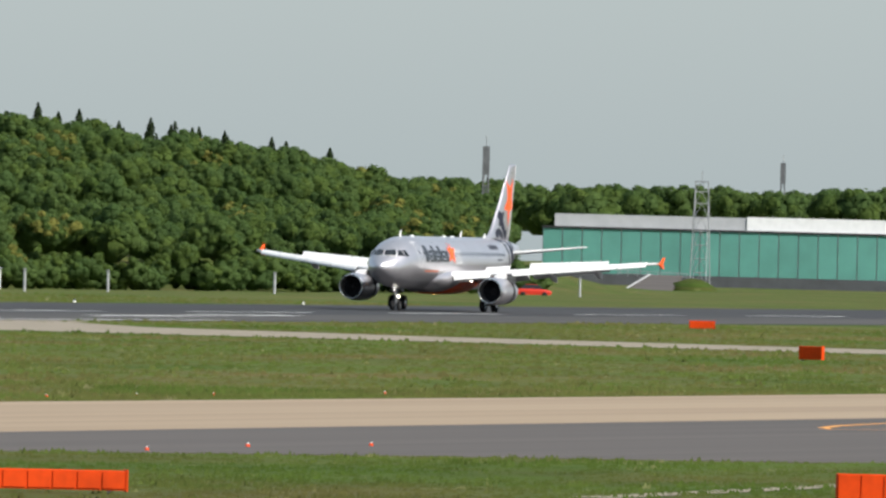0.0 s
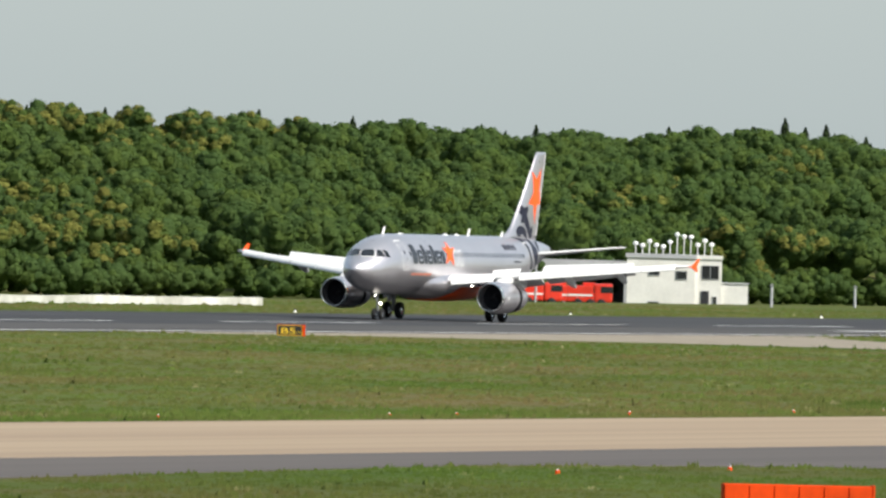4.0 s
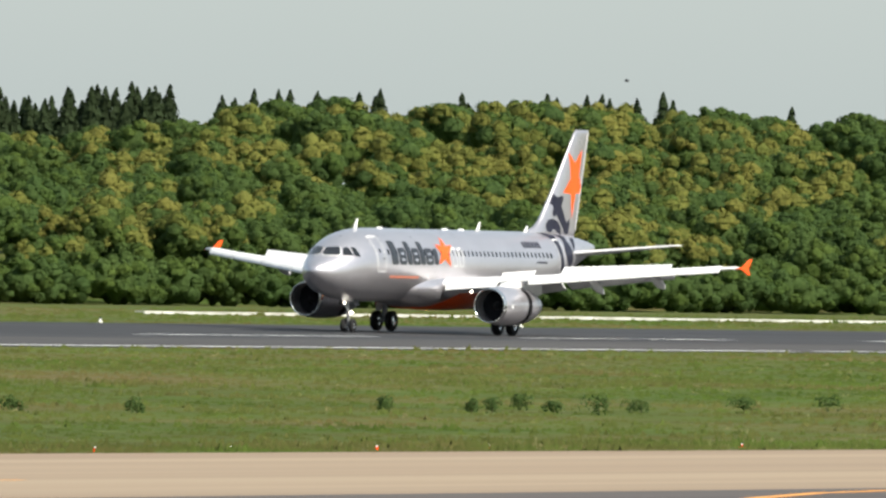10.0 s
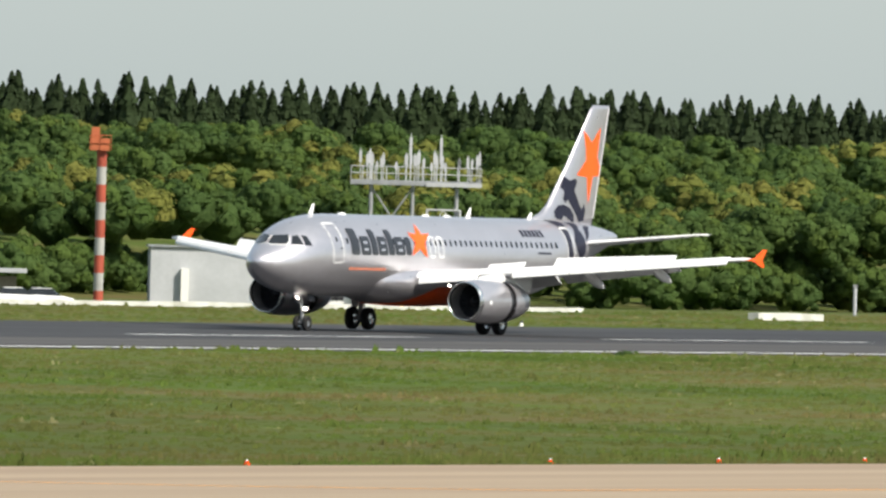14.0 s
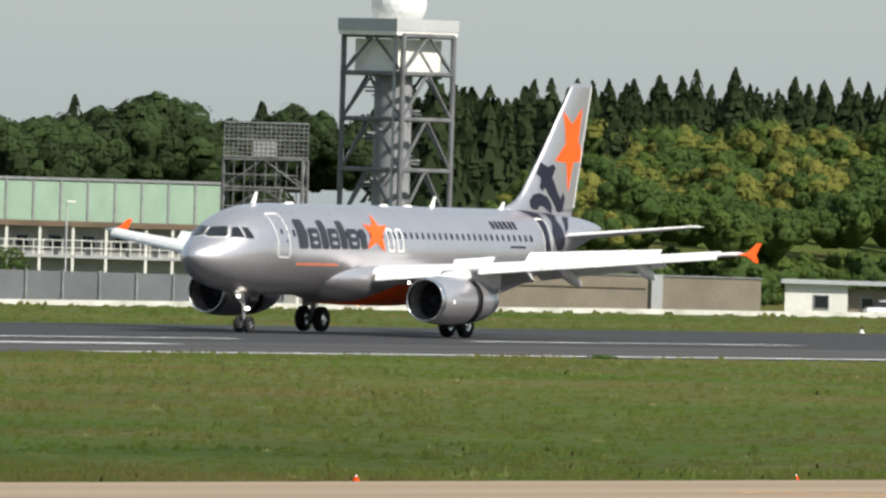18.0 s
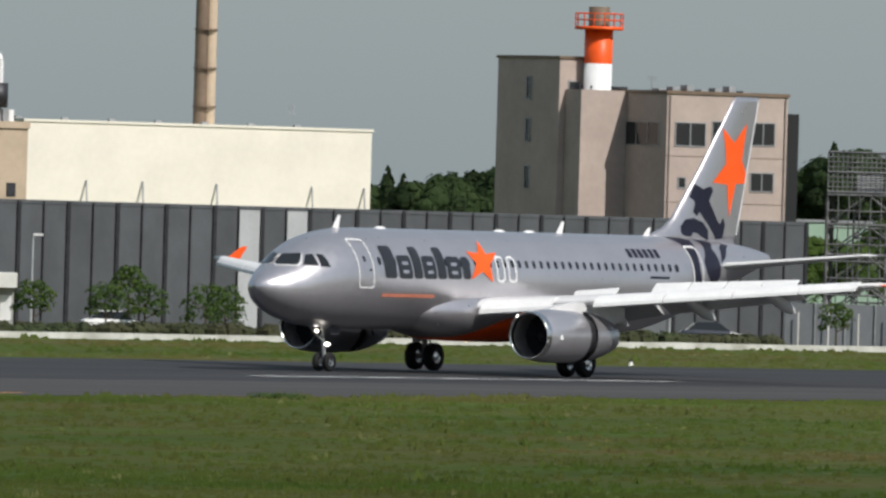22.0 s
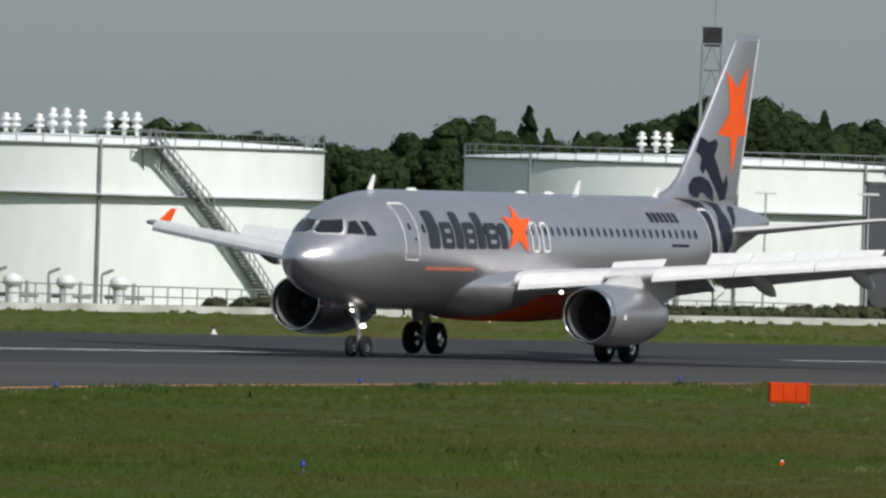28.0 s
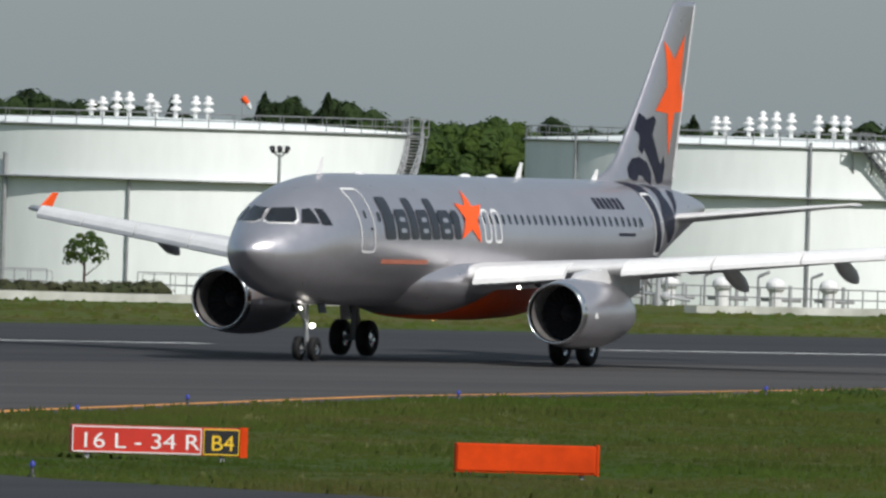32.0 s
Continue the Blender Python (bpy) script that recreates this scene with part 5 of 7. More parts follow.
# antenna platform tower
m, g = site(27.49, 600)
plat = empty_thing("antenna_platform", m, "grey steel platform tower crowded with whip antennas", "tower")
for x in (-3.7, -0.3, 3.3):
    for y in (0, 6):
        part("leg", rod(bmesh.new(), (x, y, -2.3), (x, y, 7.8), 0.16, 8), STEEL, plat)
for y in (0, 6):
    bm = bmesh.new()
    for a, b in ((-3.7, -0.3), (-0.3, -3.7)):
        rod(bm, (a, y, 2.6), (b, y, 7.6), 0.07, 6)
    rod(bm, (-3.7, y, 4.0), (3.3, y, 4.0), 0.08, 6)
    part("cross_brace", bm, STEEL, plat)
block(plat, "deck", -5.4, 5.3, -0.6, 6.6, 7.75, 8.15, STEEL, "grey deck")
block(plat, "deck_edge", 0.8, 5.35, -0.75, -0.6, 7.7, 8.0, LIGHTGREY)
bm = bmesh.new()
railing(bm, [(-5.4, -0.6, 8.15), (5.3, -0.6, 8.15), (5.3, 6.6, 8.15), (-5.4, 6.6, 8.15), (-5.4, -0.6, 8.15)], 1.1, 0.04, 0.9)
part("railing", bm, LIGHTGREY, plat)
rr = random.Random(8)
for i in range(34):
    x, y = rr.uniform(-5.3, 5.2), rr.choice((-0.5, 1.8, 4.2, 6.5))
    h = rr.choice((1.6, 2.0, 2.3, 2.6, 3.9 if i % 4 == 0 else 2.2))
    bm = rod(bmesh.new(), (x, y, 8.1), (x, y, 8.1 + h), 0.045, 6)
    box(bm, x - 0.11, x + 0.11, y - 0.08, y + 0.08, 8.1 + h * 0.55, 8.1 + h * 0.92)
    part("whip_antenna", bm, LIGHTGREY, plat)
stair = empty_thing("stair_tower", m, "open steel stair tower with crossed braces", "tower")
frame_tower(stair, "stair", [(0.9, -1.6), (3.6, -1.6), (3.6, -0.2), (0.9, -0.2)], -2.3, [-1.6, 1.2, 3.6, 5.8], 0.10, LIGHTGREY)

# red and white beacon pole
m, g = site(28.63, 560)
BANDRED = material("band_red", (0.34, 0.06, 0.03), 0.6, vary=0.1)
BEACON = material("faded_orange", (0.42, 0.11, 0.04), 0.6, vary=0.1)
bea = empty_thing("beacon_pole", m, "red and white banded pole with an orange lamp cage", "beacon")
z = -2.0
for i in range(9):
    part("band", rod(bmesh.new(), (0.1, 0, z), (0.1, 0, z + 1.3), 0.36, 16), GREYWALL if i % 2 else BANDRED, bea)
    z += 1.3
block(bea, "lamp_cage", -0.75, 0.65, -0.7, 0.7, 9.6, 10.5, BEACON, "orange lamp cage")
block(bea, "lamp_box", -0.7, -0.1, -0.3, 0.3, 10.5, 11.3, BEACON, "orange lamp box")
bm = bmesh.new()
railing(bm, [(-0.8, -0.75, 9.6), (0.75, -0.75, 9.6), (0.75, 0.75, 9.6), (-0.8, 0.75, 9.6), (-0.8, -0.75, 9.6)], 1.1, 0.04, 0.7)
part("railing", bm, BEACON, bea)

# low walls and sheds by the road
m, g = site(29.83, 600)
bw = empty_thing("block_wall", m, "long beige block wall with a pillar", "wall")
block(bw, "wall", -14, 9.2, 0, 0.4, -2.4, 0.5, PALE)
block(bw, "pillar", 0.9, 1.75, -0.25, 0.5, -2.4, 0.62, LIGHTGREY)
block(bw, "coping", -14, 9.3, -0.08, 0.48, 0.5, 0.6, STEEL)
m, g = site(30.35, 585)
bw = empty_thing("block_wall", m, "beige wall below the roadside shed", "wall")
block(bw, "wall", -13, 11, 0, 0.4, -2.6, -0.15, PALE)
block(bw, "coping", -13, 11, -0.1, 0.5, -0.15, -0.05, PALE)
m, g = site(31.2, 620)
low = empty_thing("two_storey_block", m, "long low grey block with a balcony and outer stairs", "building")
block(low, "wall", -20, 20.3, 1.2, 8, -2.5, 3.0, GREYWALL)
block(low, "roof", -20.3, 20.6, -0.2, 8.3, 3.0, 3.4, BROWN, "dark flat roof edge")
block(low, "balcony_slab", -20, 20.3, -0.1, 1.2, 0.65, 0.85, LIGHTGREY)
block(low, "panel_wall", -3.2, 2.2, 1.0, 1.25, 0.85, 2.9, LIGHTGREY)
bm = bmesh.new()
railing(bm, [(-20, -0.05, 0.85), (-3.2, -0.05, 0.85)], 1.1, 0.04, 0.7)
railing(bm, [(2.2, -0.05, 0.85), (20.3, -0.05, 0.85)], 1.1, 0.04, 0.7)
part("railing", bm, OFFWHITE, low)
for x in (-18.5, -16, -13.5, -11, -8, -6, 3.5, 5.4, 7.4, 10.2, 12.6, 15, 17.4):
    window_unit(low, "x", x, x + 1.1, 1.2, 2.4, 1.2)
    block(low, "post", x - 0.7, x - 0.5, -0.1, 0.1, -2.4, 3.0, OFFWHITE)
bm = bmesh.new()
for i in range(14):
    x = -0.7 - i * 0.19
    box(bm, x - 0.2, x, -1.6, -0.3, 0.8 - i * 0.235, 0.86 - i * 0.235)
rod(bm, (-0.6, -1.6, 1.8), (-3.3, -1.6, -1.4), 0.06, 6)
rod(bm, (-0.6, -1.6, 0.7), (-3.3, -1.6, -2.5), 0.1, 6)
rod(bm, (-0.6, -0.3, 1.8), (-3.3, -0.3, -1.4), 0.06, 6)
part("stair_flight", bm, OFFWHITE, low, "white outer stair flight")
m, g = site(31.75, 590)
bar = empty_thing("grey_barrier", m, "plain grey steel barrier wall along the road", "barrier")
for i in range(11):
    block(bar, "panel", -16 + i * 2.6, -13.5 + i * 2.6, 0, 0.15, -2.2, 0.1, BLUEGREY)
    block(bar, "post", -13.52 + i * 2.6, -13.4 + i * 2.6, -0.1, 0.25, -2.2, 0.2, STEEL)

# a house and parked cars by the woods
m, g = site(29.09, 590)
house = empty_thing("small_house", m, "small pale house under the trees", "house")
block(house, "wall", -4.6, 0.2, 0, 5, -2.4, 0.2, OFFWHITE)
block(house, "wall", 0.2, 3.6, 0.8, 5, -2.4, -0.1, PALE)
block(house, "roof", -4.9, 4.4, -0.5, 5.5, 0.2, 0.5, LIGHTGREY)
window_unit(house, "x", -2.4, -1.2, -1.7, -0.6, 0.0)
window_unit(house, "x", 1.2, 2.2, -1.7, -0.7, 0.8)


def parked_car(mat_pose, colour, label):
    c = empty_thing("car", mat_pose, label, "car", "parked cars")
    rings = []
    for x, zb, zt, hw in ((-2.1, 0.45, 0.8, 0.72), (-1.95, 0.3, 0.95, 0.8), (-1.2, 0.28, 1.0, 0.84), (1.2, 0.28, 0.95, 0.84), (2.0, 0.3, 0.8, 0.78), (2.15, 0.45, 0.7, 0.7)):
        rings.append([(x, -hw, zb), (x, -hw, zt * 0.8), (x, -hw * 0.9, zt), (x, hw * 0.9, zt), (x, hw, zt * 0.8), (x, hw, zb)])
    put("body", loft_mesh("body", rings, colour, False), c)
    rings = []
    for x, z, hw in ((-1.7, 0.95, 0.74), (-1.1, 1.45, 0.62), (0.5, 1.48, 0.62), (1.25, 0.93, 0.74)):
        rings.append([(x, -hw, 0.9), (x, -hw * 0.92, z), (x, hw * 0.92, z), (x, hw, 0.9)])
    put("cabin", loft_mesh("cabin", rings, GLASS_DARK, False), c)
    block(c, "roof", -1.0, 0.45, -0.56, 0.56, 1.46, 1.52, colour)
    for x in (-1.3, 1.3):
        for y in (-0.78, 0.78):
            put("wheel", lathe("wheel", [(-0.1, 0.02), (-0.1, 0.28), (-0.06, 0.32), (0.06, 0.32), (0.1, 0.28), (0.1, 0.02)], RUBBER, 16), c, pose(x, y, 0.32, 0, 0, 90))
    return c


DARKCAR = material("dark_car_paint", (0.03, 0.035, 0.05), 0.3, vary=0.05, coat=0.4)
parked_car(site(16.98, 560)[0] @ pose(10.5, 0, -1.6, 0, 0, 0), REDTRUCK, "red car parked far down the field")
parked_car(m @ pose(3.6, -5, -2.4, 0, 0, 8), WHITEPAINT, "white car parked beside the small house")
parked_car(m @ pose(5.8, -4, -2.4, 0, 0, -6), WHITEPAINT, "white car parked beside the small house")

# radar tower with a white dome
m, g = site(30.71, 640)
radar = empty_thing("radar_tower", m, "tall grey steel radar tower with a white dome", "tower")
TC = [(-4.6, 2.4), (0.1, -2.2), (4.05, 1.6), (-0.6, 6.2)]
for x, y in TC:
    part("post", rod(bmesh.new(), (x, y, g - 0.2), (x, y, 18.6), 0.22, 8), TOWERSTEEL, radar)
part("post", rod(bmesh.new(), (-0.55, -1.7, g), (-0.55, -1.7, 18.6), 0.12, 8), LIGHTGREY, radar)
for a, b in ((g, 3.7), (3.7, 8.0), (8.0, 12.0), (12.0, 15.6), (15.6, 18.6)):
    for i in range(4):
        p, q = TC[i], TC[(i + 1) % 4]
        bm = rod(bmesh.new(), (*p, b), (*q, b), 0.19, 6)
        part("beam", bm, TOWERSTEEL, radar)
        bm = rod(bmesh.new(), (*p, a), ((p[0] + q[0]) / 2, (p[1] + q[1]) / 2, b), 0.13, 6)
        part("brace", bm, TOWERSTEEL, radar)
        bm = rod(bmesh.new(), (*q, a), ((p[0] + q[0]) / 2, (p[1] + q[1]) / 2, b), 0.13, 6)
        part("brace", bm, TOWERSTEEL, radar)
put("stair_shaft", lathe("stair_shaft", [(g, 1.5), (15.5, 1.5)], SHAFTGREY, 20, "z"), radar, pose(-0.6, 2.2, 0), "grey round stair shaft")
for i in range(60):
    a = i * 0.5
    bm = rod(bmesh.new(), (-0.6 + 1.5 * math.cos(a), 2.2 + 1.5 * math.sin(a), g + i * 0.3), (-0.6 + 2.3 * math.cos(a), 2.2 + 2.3 * math.sin(a), g + i * 0.3), 0.09, 5)
    part("spiral_step", bm, SHAFTGREY, radar)
rot = pose(-0.3, 2.0, 0, 0, 0, -45)
part("cabin", box(bmesh.new(), -2.6, 2.2, -2.2, 2.6, 15.7, 18.3), OFFWHITE, radar, "white cabin under the deck", m=rot)
part("deck", box(bmesh.new(), -3.3, 3.2, -3.4, 3.4, 18.6, 18.95), OFFWHITE, radar, m=rot)
bm = bmesh.new()
box(bm, -3.35, 3.25, -3.45, -3.4, 18.95, 19.9)
box(bm, 3.2, 3.25, -3.4, 3.4, 18.95, 19.9)
box(bm, -3.35, -3.3, -3.4, 3.4, 18.95, 19.9)
box(bm, -3.35, 3.25, 3.4, 3.45, 18.95, 19.9)
part("parapet", bm, LIGHTGREY, radar, "pale parapet sheeting", m=rot)
bm = bmesh.new()
bmesh.ops.create_icosphere(bm, subdivisions=3, radius=2.2, matrix=pose(-0.35, 2.0, 21.1))
part("dome", bm, WHITEPAINT, radar, "white panelled radar dome", smooth=False)

# caged antenna towers
for az, y, gz, hw in ((32.89, 640, 11.7, 3.2), (31.19, 665, 11.5, 3.4)):
    m, g = site(az, y)
    cage = empty_thing("cage_tower", m, "grey lattice tower with a mesh cage on top", "tower", "mesh cage towers")
    cs = [(-hw, 0), (hw - 0.4, -0.5), (hw, 5.2), (-hw + 0.4, 5.7)]
    frame_tower(cage, "tower", cs, g - 0.2, [g + (8.6 - g) * k / 5 for k in range(1, 6)], 0.13, MESH)
    frame_tower(cage, "tower", [(-1.2, 1.6), (1.2, 1.4), (1.2, 3.6), (-1.2, 3.8)], g - 0.2, [g + (8.6 - g) * k / 7 for k in range(1, 8)], 0.09, MESH)
    block(cage, "floor", -hw, hw, -0.4, 5.6, 8.5, 8.75, MESH)
    block(cage, "box", -1.0, 0.9, 0.6, 2.4, 8.8, 10.1, LIGHTGREY, "light grey cabinet in the cage")
    bm = bmesh.new()
    for i in range(19):
        x = -hw + 2 * hw * i / 18
        rod(bm, (x, -0.4, 8.7), (x, -0.4, gz), 0.045, 4)
        rod(bm, (x, 5.6, 8.7), (x, 5.6, gz), 0.045, 4)
    for k in range(9):
        z = 8.75 + (gz - 8.75) * k / 8
        for yy_ in (-0.4, 5.6):
            rod(bm, (-hw, yy_, z), (hw, yy_, z), 0.05 if k % 4 else 0.09, 4)
        for xx_ in (-hw, hw):
            rod(bm, (xx_, -0.4, z), (xx_, 5.6, z), 0.05, 4)
    part("mesh_cage", bm, MESH, cage, "grey wire mesh cage")
    for yy_ in (-0.3, 5.4):
        for i in range(9):
            x = -hw + 2 * hw * i / 8
            part("scaffold_pole", rod(bmesh.new(), (x, yy_, g), (x, yy_, 8.6), 0.05, 4), MESH, cage)
        for k in range(1, 9):
            z = g + (8.6 - g) * k / 9
            part("scaffold_bar", rod(bmesh.new(), (-hw, yy_, z), (hw, yy_, z), 0.06, 4), MESH, cage)

# pale green noise barrier
bx0, bx1 = 1085.0, 1182.0
gb = empty_thing("noise_barrier", pose(bx0, 720, 0), "tall pale green panelled noise barrier", "barrier")
n = 22
for i in range(n):
    a, b = (bx1 - bx0) * i / n, (bx1 - bx0) * (i + 1) / n
    block(gb, "panel", a + 0.12, b - 0.12, 0, 0.12, -3.4, 6.4, GREENPANEL)
    block(gb, "post", b - 0.14, b + 0.14, -0.12, 0.2, -3.4, 6.5, STEEL)
block(gb, "top_rail", 0, bx1 - bx0, -0.15, 0.25, 6.4, 6.62, STEEL)

# dark grey noise barrier
bx0, bx1 = 830.0, 981.0
gb = empty_thing("noise_barrier", pose(bx0, 640, 0), "tall dark grey panelled noise barrier", "barrier")
n = 52
for i in range(n):
    a, b = (bx1 - bx0) * i / n, (bx1 - bx0) * (i + 1) / n
    pale = any(abs(bx0 + (a + b) / 2 - q) < 1.4 for q in (911.0, 915.8))
    block(gb, "panel", a + 0.05, b - 0.05, 0, 0.12, -2.7, 6.2, LIGHTGREY if pale else DARKGREY, "pale grey door panel" if pale else "")
    block(gb, "post", b - (0.2 if i % 2 else 0.06), b + (0.2 if i % 2 else 0.06), -0.14, 0.22, -2.7, 6.4, DARKMETAL)
block(gb, "top_rail", 0, bx1 - bx0, -0.05, 0.2, 6.2, 6.45, DARKGREY)

# office building with a banded chimney
m, g = site(33.72, 650)
office = empty_thing("office_building", m @ pose(1.8, 0, 0, 0, 0, 30), "beige office building with dark windows and a chimney", "building")
block(office, "wall", 0, 10.3, 0, 8.3, g - 0.3, 15.6, BEIGE)
block(office, "parapet", -0.12, 10.42, -0.12, 8.4, 15.6, 15.85, BROWN, "thin dark roof edge")
block(office, "wall", -4.43, -0.7, 8.33, 17.6, g - 0.3, 18.0, BEIGE)
block(office, "parapet", -4.55, -0.6, 8.2, 17.7, 18.0, 18.2, BROWN, "thin dark roof edge")
block(office, "wall", -3.9, -0.02, 5.95, 8.3, g - 0.3, 15.75, BEIGE)
block(office, "annex", 10.3, 11.6, 0.5, 8.0, g - 0.3, 14.4, GLASS_DARK, "dark glazed stair annex")
block(office, "canopy", -2.6, 0.5, 6.8, 8.3, 15.85, 16.05, DARKMETAL)
for a, b, z0, z1, n in ((0.7, 3.35, 11.75, 13.55, 2), (3.85, 6.7, 11.95, 13.7, 3), (7.2, 9.25, 11.95, 13.7, 2), (3.75, 5.7, 8.55, 10.0, 2), (7.2, 9.25, 8.55, 10.0, 2), (1.05, 1.75, 8.65, 9.5, 1)):
    window_unit(office, "x", a, b, z0, z1, 0.0, n)
for a, b, z0, z1, n in ((1.0, 7.8, 11.75, 13.55, 4), (6.3, 8.0, 8.7, 9.45, 1)):
    window_unit(office, "y", a, b, z0, z1, 0.0, n)
for z0, z1 in ((14.9, 16.7), (11.8, 13.6), (8.3, 10.1)):
    window_unit(office, "y", 12.4, 13.2, z0, z1, -4.43)
    window_unit(office, "x", -3.7, -2.7, z0 - 0.0, z1 - 0.3, 8.33)
for x in (0.25, 10.1):
    part("downpipe", rod(bmesh.new(), (x, -0.12, g), (x, -0.12, 15.5), 0.07, 6), BEIGE, office)
for z in (11.0, 7.6):
    block(office, "joint_line", 0.02, 10.28, -0.015, 0.0, z, z + 0.06, BROWN)
for i in range(7):
    block(office, "roof_unit", 1 + i * 1.2, 1.5 + i * 1.2, 3, 4, 15.85, 16.0 + 0.15 * (i % 3), STEEL)
chim = empty_thing("chimney", m @ pose(-3.4, 5.6, 0), "orange and white banded chimney with a gallery", "chimney")
for z0, z1, r0, mt, nm in ((12.0, 17.7, 1.05, WHITEPAINT, "white"), (17.7, 20.3, 1.05, ORANGE, "orange"), (20.3, 21.9, 0.78, BROWN, "brown")):
    put("band", lathe("band", [(z0, r0), (z1, r0), (z1, r0 - 0.15), (z1 - 0.3, 0.05)], mt, 24, "z"), chim, label=nm + " chimney band")
put("gallery", lathe("gallery", [(20.2, 1.05), (20.2, 1.8), (20.45, 1.8), (20.45, 1.05)], ORANGE, 24, "z"), chim, label="orange gallery floor")
bm = bmesh.new()
ring = [(1.75 * math.cos(a), 1.75 * math.sin(a), 20.45) for a in np.linspace(0, 2 * math.pi, 15)]
railing(bm, ring, 0.95, 0.045, 1.0)
part("railing", bm, ORANGE, chim)
aer = empty_thing("roof_aerial", m @ pose(0.6, 3, 15.85), "thin television aerial on the roof", "aerial")
bm = rod(bmesh.new(), (0, 0, 0), (0, 0, 1.0), 0.03, 5)
for k in (0.75, 0.95):
    rod(bm, (-0.35, 0, k), (0.35, 0, k), 0.025, 5)
part("mast", bm, STEEL, aer)

# cream hall, stack and plant building
m, g = site(35.30, 700)
hallc = empty_thing("cream_hall", m @ pose(-13.6, 0, 0, 0, 0, 24) @ pose(13.6, 0, 0), "large windowless cream panelled hall", "building")
block(hallc, "wall", -13.6, 15.5, 0, 18, g - 0.2, 12.35, CREAM)
block(hallc, "parapet", -13.7, 15.6, -0.1, 18.1, 12.35, 12.55, CREAM)
for i in range(7):
    x = -12.6 + i * 3.9
    block(hallc, "roof_vent", x, x + 0.5, 4, 4.5, 12.5, 12.75, STEEL)
for x in (-8.6, -3.9, 2.3, 10.3, 14.7):
    part("strut", rod(bmesh.new(), (x - 0.15, -1.2, 6.0), (x + 0.25, -0.05, 8.0), 0.07, 6), STEEL, hallc)
aer = empty_thing("roof_aerial", m @ pose(-13.6, 0, 0, 0, 0, 24) @ pose(13.6, 0, 0) @ pose(10.5, 4, 12.5), "thin television aerial on the hall roof", "aerial")
bm = rod(bmesh.new(), (0, 0, 0), (0, 0, 1.8), 0.035, 5)
for k in (1.1, 1.4, 1.7):
    rod(bm, (-0.3, 0, k), (0.3, 0, k), 0.03, 5)
part("mast", bm, STEEL, aer)
stack = empty_thing("smoke_stack", m @ pose(0, 24, 0), "tall slender brown smoke stack", "chimney")
put("flue", lathe("flue", [(g - 0.2, 0.55), (42, 0.5)], BROWN, 20, "z"), stack, pose(-0.3, 0, 0))
put("flue", lathe("flue", [(g - 0.2, 0.5), (42, 0.46)], SAND, 20, "z"), stack, pose(0.38, 0.3, 0), "tan second flue")
for z in range(14, 42, 3):
    bm = bmesh.new()
    bmesh.ops.create_cone(bm, cap_ends=True, segments=20, radius1=0.92, radius2=0.92, depth=0.08, matrix=pose(0, 0.1, z))
    part("stack_band", bm, BROWN, stack)

m, g = site(36.33, 690)
silo = empty_thing("plant_building", m @ pose(-6.6, 0, 0, 0, 0, 20), "tall sand-coloured plant building with stepped roofs", "building")
c = 1 / math.cos(radians(20))
block(silo, "wall", 0, 12.1 * c, 0, 4.8, g - 0.2, 18.9, SAND)
block(silo, "wall", 6.6 * c, 11.9 * c, 1.2, 4.6, 18.9, 25, SAND)
block(silo, "glazed_box", 0.7, 6.4 * c, 0.8, 4.4, 18.9, 20.2, BLUEROOF, "blue glazed roof box")
block(silo, "box_roof", 0.6, 6.5 * c, 0.7, 4.5, 20.2, 20.45, WHITEPAINT)
block(silo, "low_wing", 2.2 * c, 13.3 * c, -4.2, 0, g - 0.2, 11.6, SAND)
block(silo, "wing_cornice", 2.1 * c, 13.4 * c, -4.35, 0, 11.6, 12.1, SAND)
block(silo, "side_wing", -2.3 * c, 0, 2.0, 4.6, g - 0.2, 13.9, SAND)
block(silo, "side_base", -5.8 * c, 2.2, -1.6, 2.0, g - 0.2, 10.6, SAND)
block(silo, "base_cornice", -5.9 * c, 2.2, -1.75, 2.0, 10.6, 11.1, BEIGE)
for x, z in ((0.9, 16.4), (2.6, 17.1), (6.2, 16.2), (0.8, 12.9), (6.2, 12.8)):
    window_unit(silo, "x", x, x + 0.8, z, z + 0.75, 0.0)
for x, w, z in ((3.1, 1.4, 9.0), (5.2, 0.45, 9.0), (6.4, 1.4, 9.0), (9.2, 0.45, 8.9), (11.2, 0.45, 8.9)):
    window_unit(silo, "x", x, x + w, z, z + 0.95, -4.2)
block(silo, "door", 12.6, 13.3, -4.26, -4.19, 6.6, 7.6, DARKMETAL)
for y in (-3.6, -2.2):
    window_unit(silo, "y", y, y + 0.55, 9.0, 10.1, 2.2 * c)
for x in (8.6, 11.0):
    block(silo, "louvre", x, x + 1.2, 1.12, 1.2, 19.5, 20.6, LIGHTGREY)
block(silo, "service_stair", 4.2, 4.8, -0.35, 0.0, 12.5, 18.9, BEIGE, "dull ladder cage on the wall")
rr = random.Random(3)
for i in range(16):
    x = 3.2 + i * 0.68
    h = rr.uniform(0.3, 1.1)
    block(silo, "roof_unit", x, x + rr.uniform(0.3, 0.7), -2.8 + rr.uniform(-1, 1), -1.8, 12.1, 12.1 + h, rr.choice((STEEL, LIGHTGREY, WHITEPAINT, BEIGE)))
put("dark_tank", lathe("dark_tank", [(13.1, 0.05), (13.1, 0.8), (14.9, 0.8), (14.9, 0.05)], DARKMETAL, 20, "z"), silo, pose(12.4, -2.2, 0), "dark round roof tank")
bm = bmesh.new()
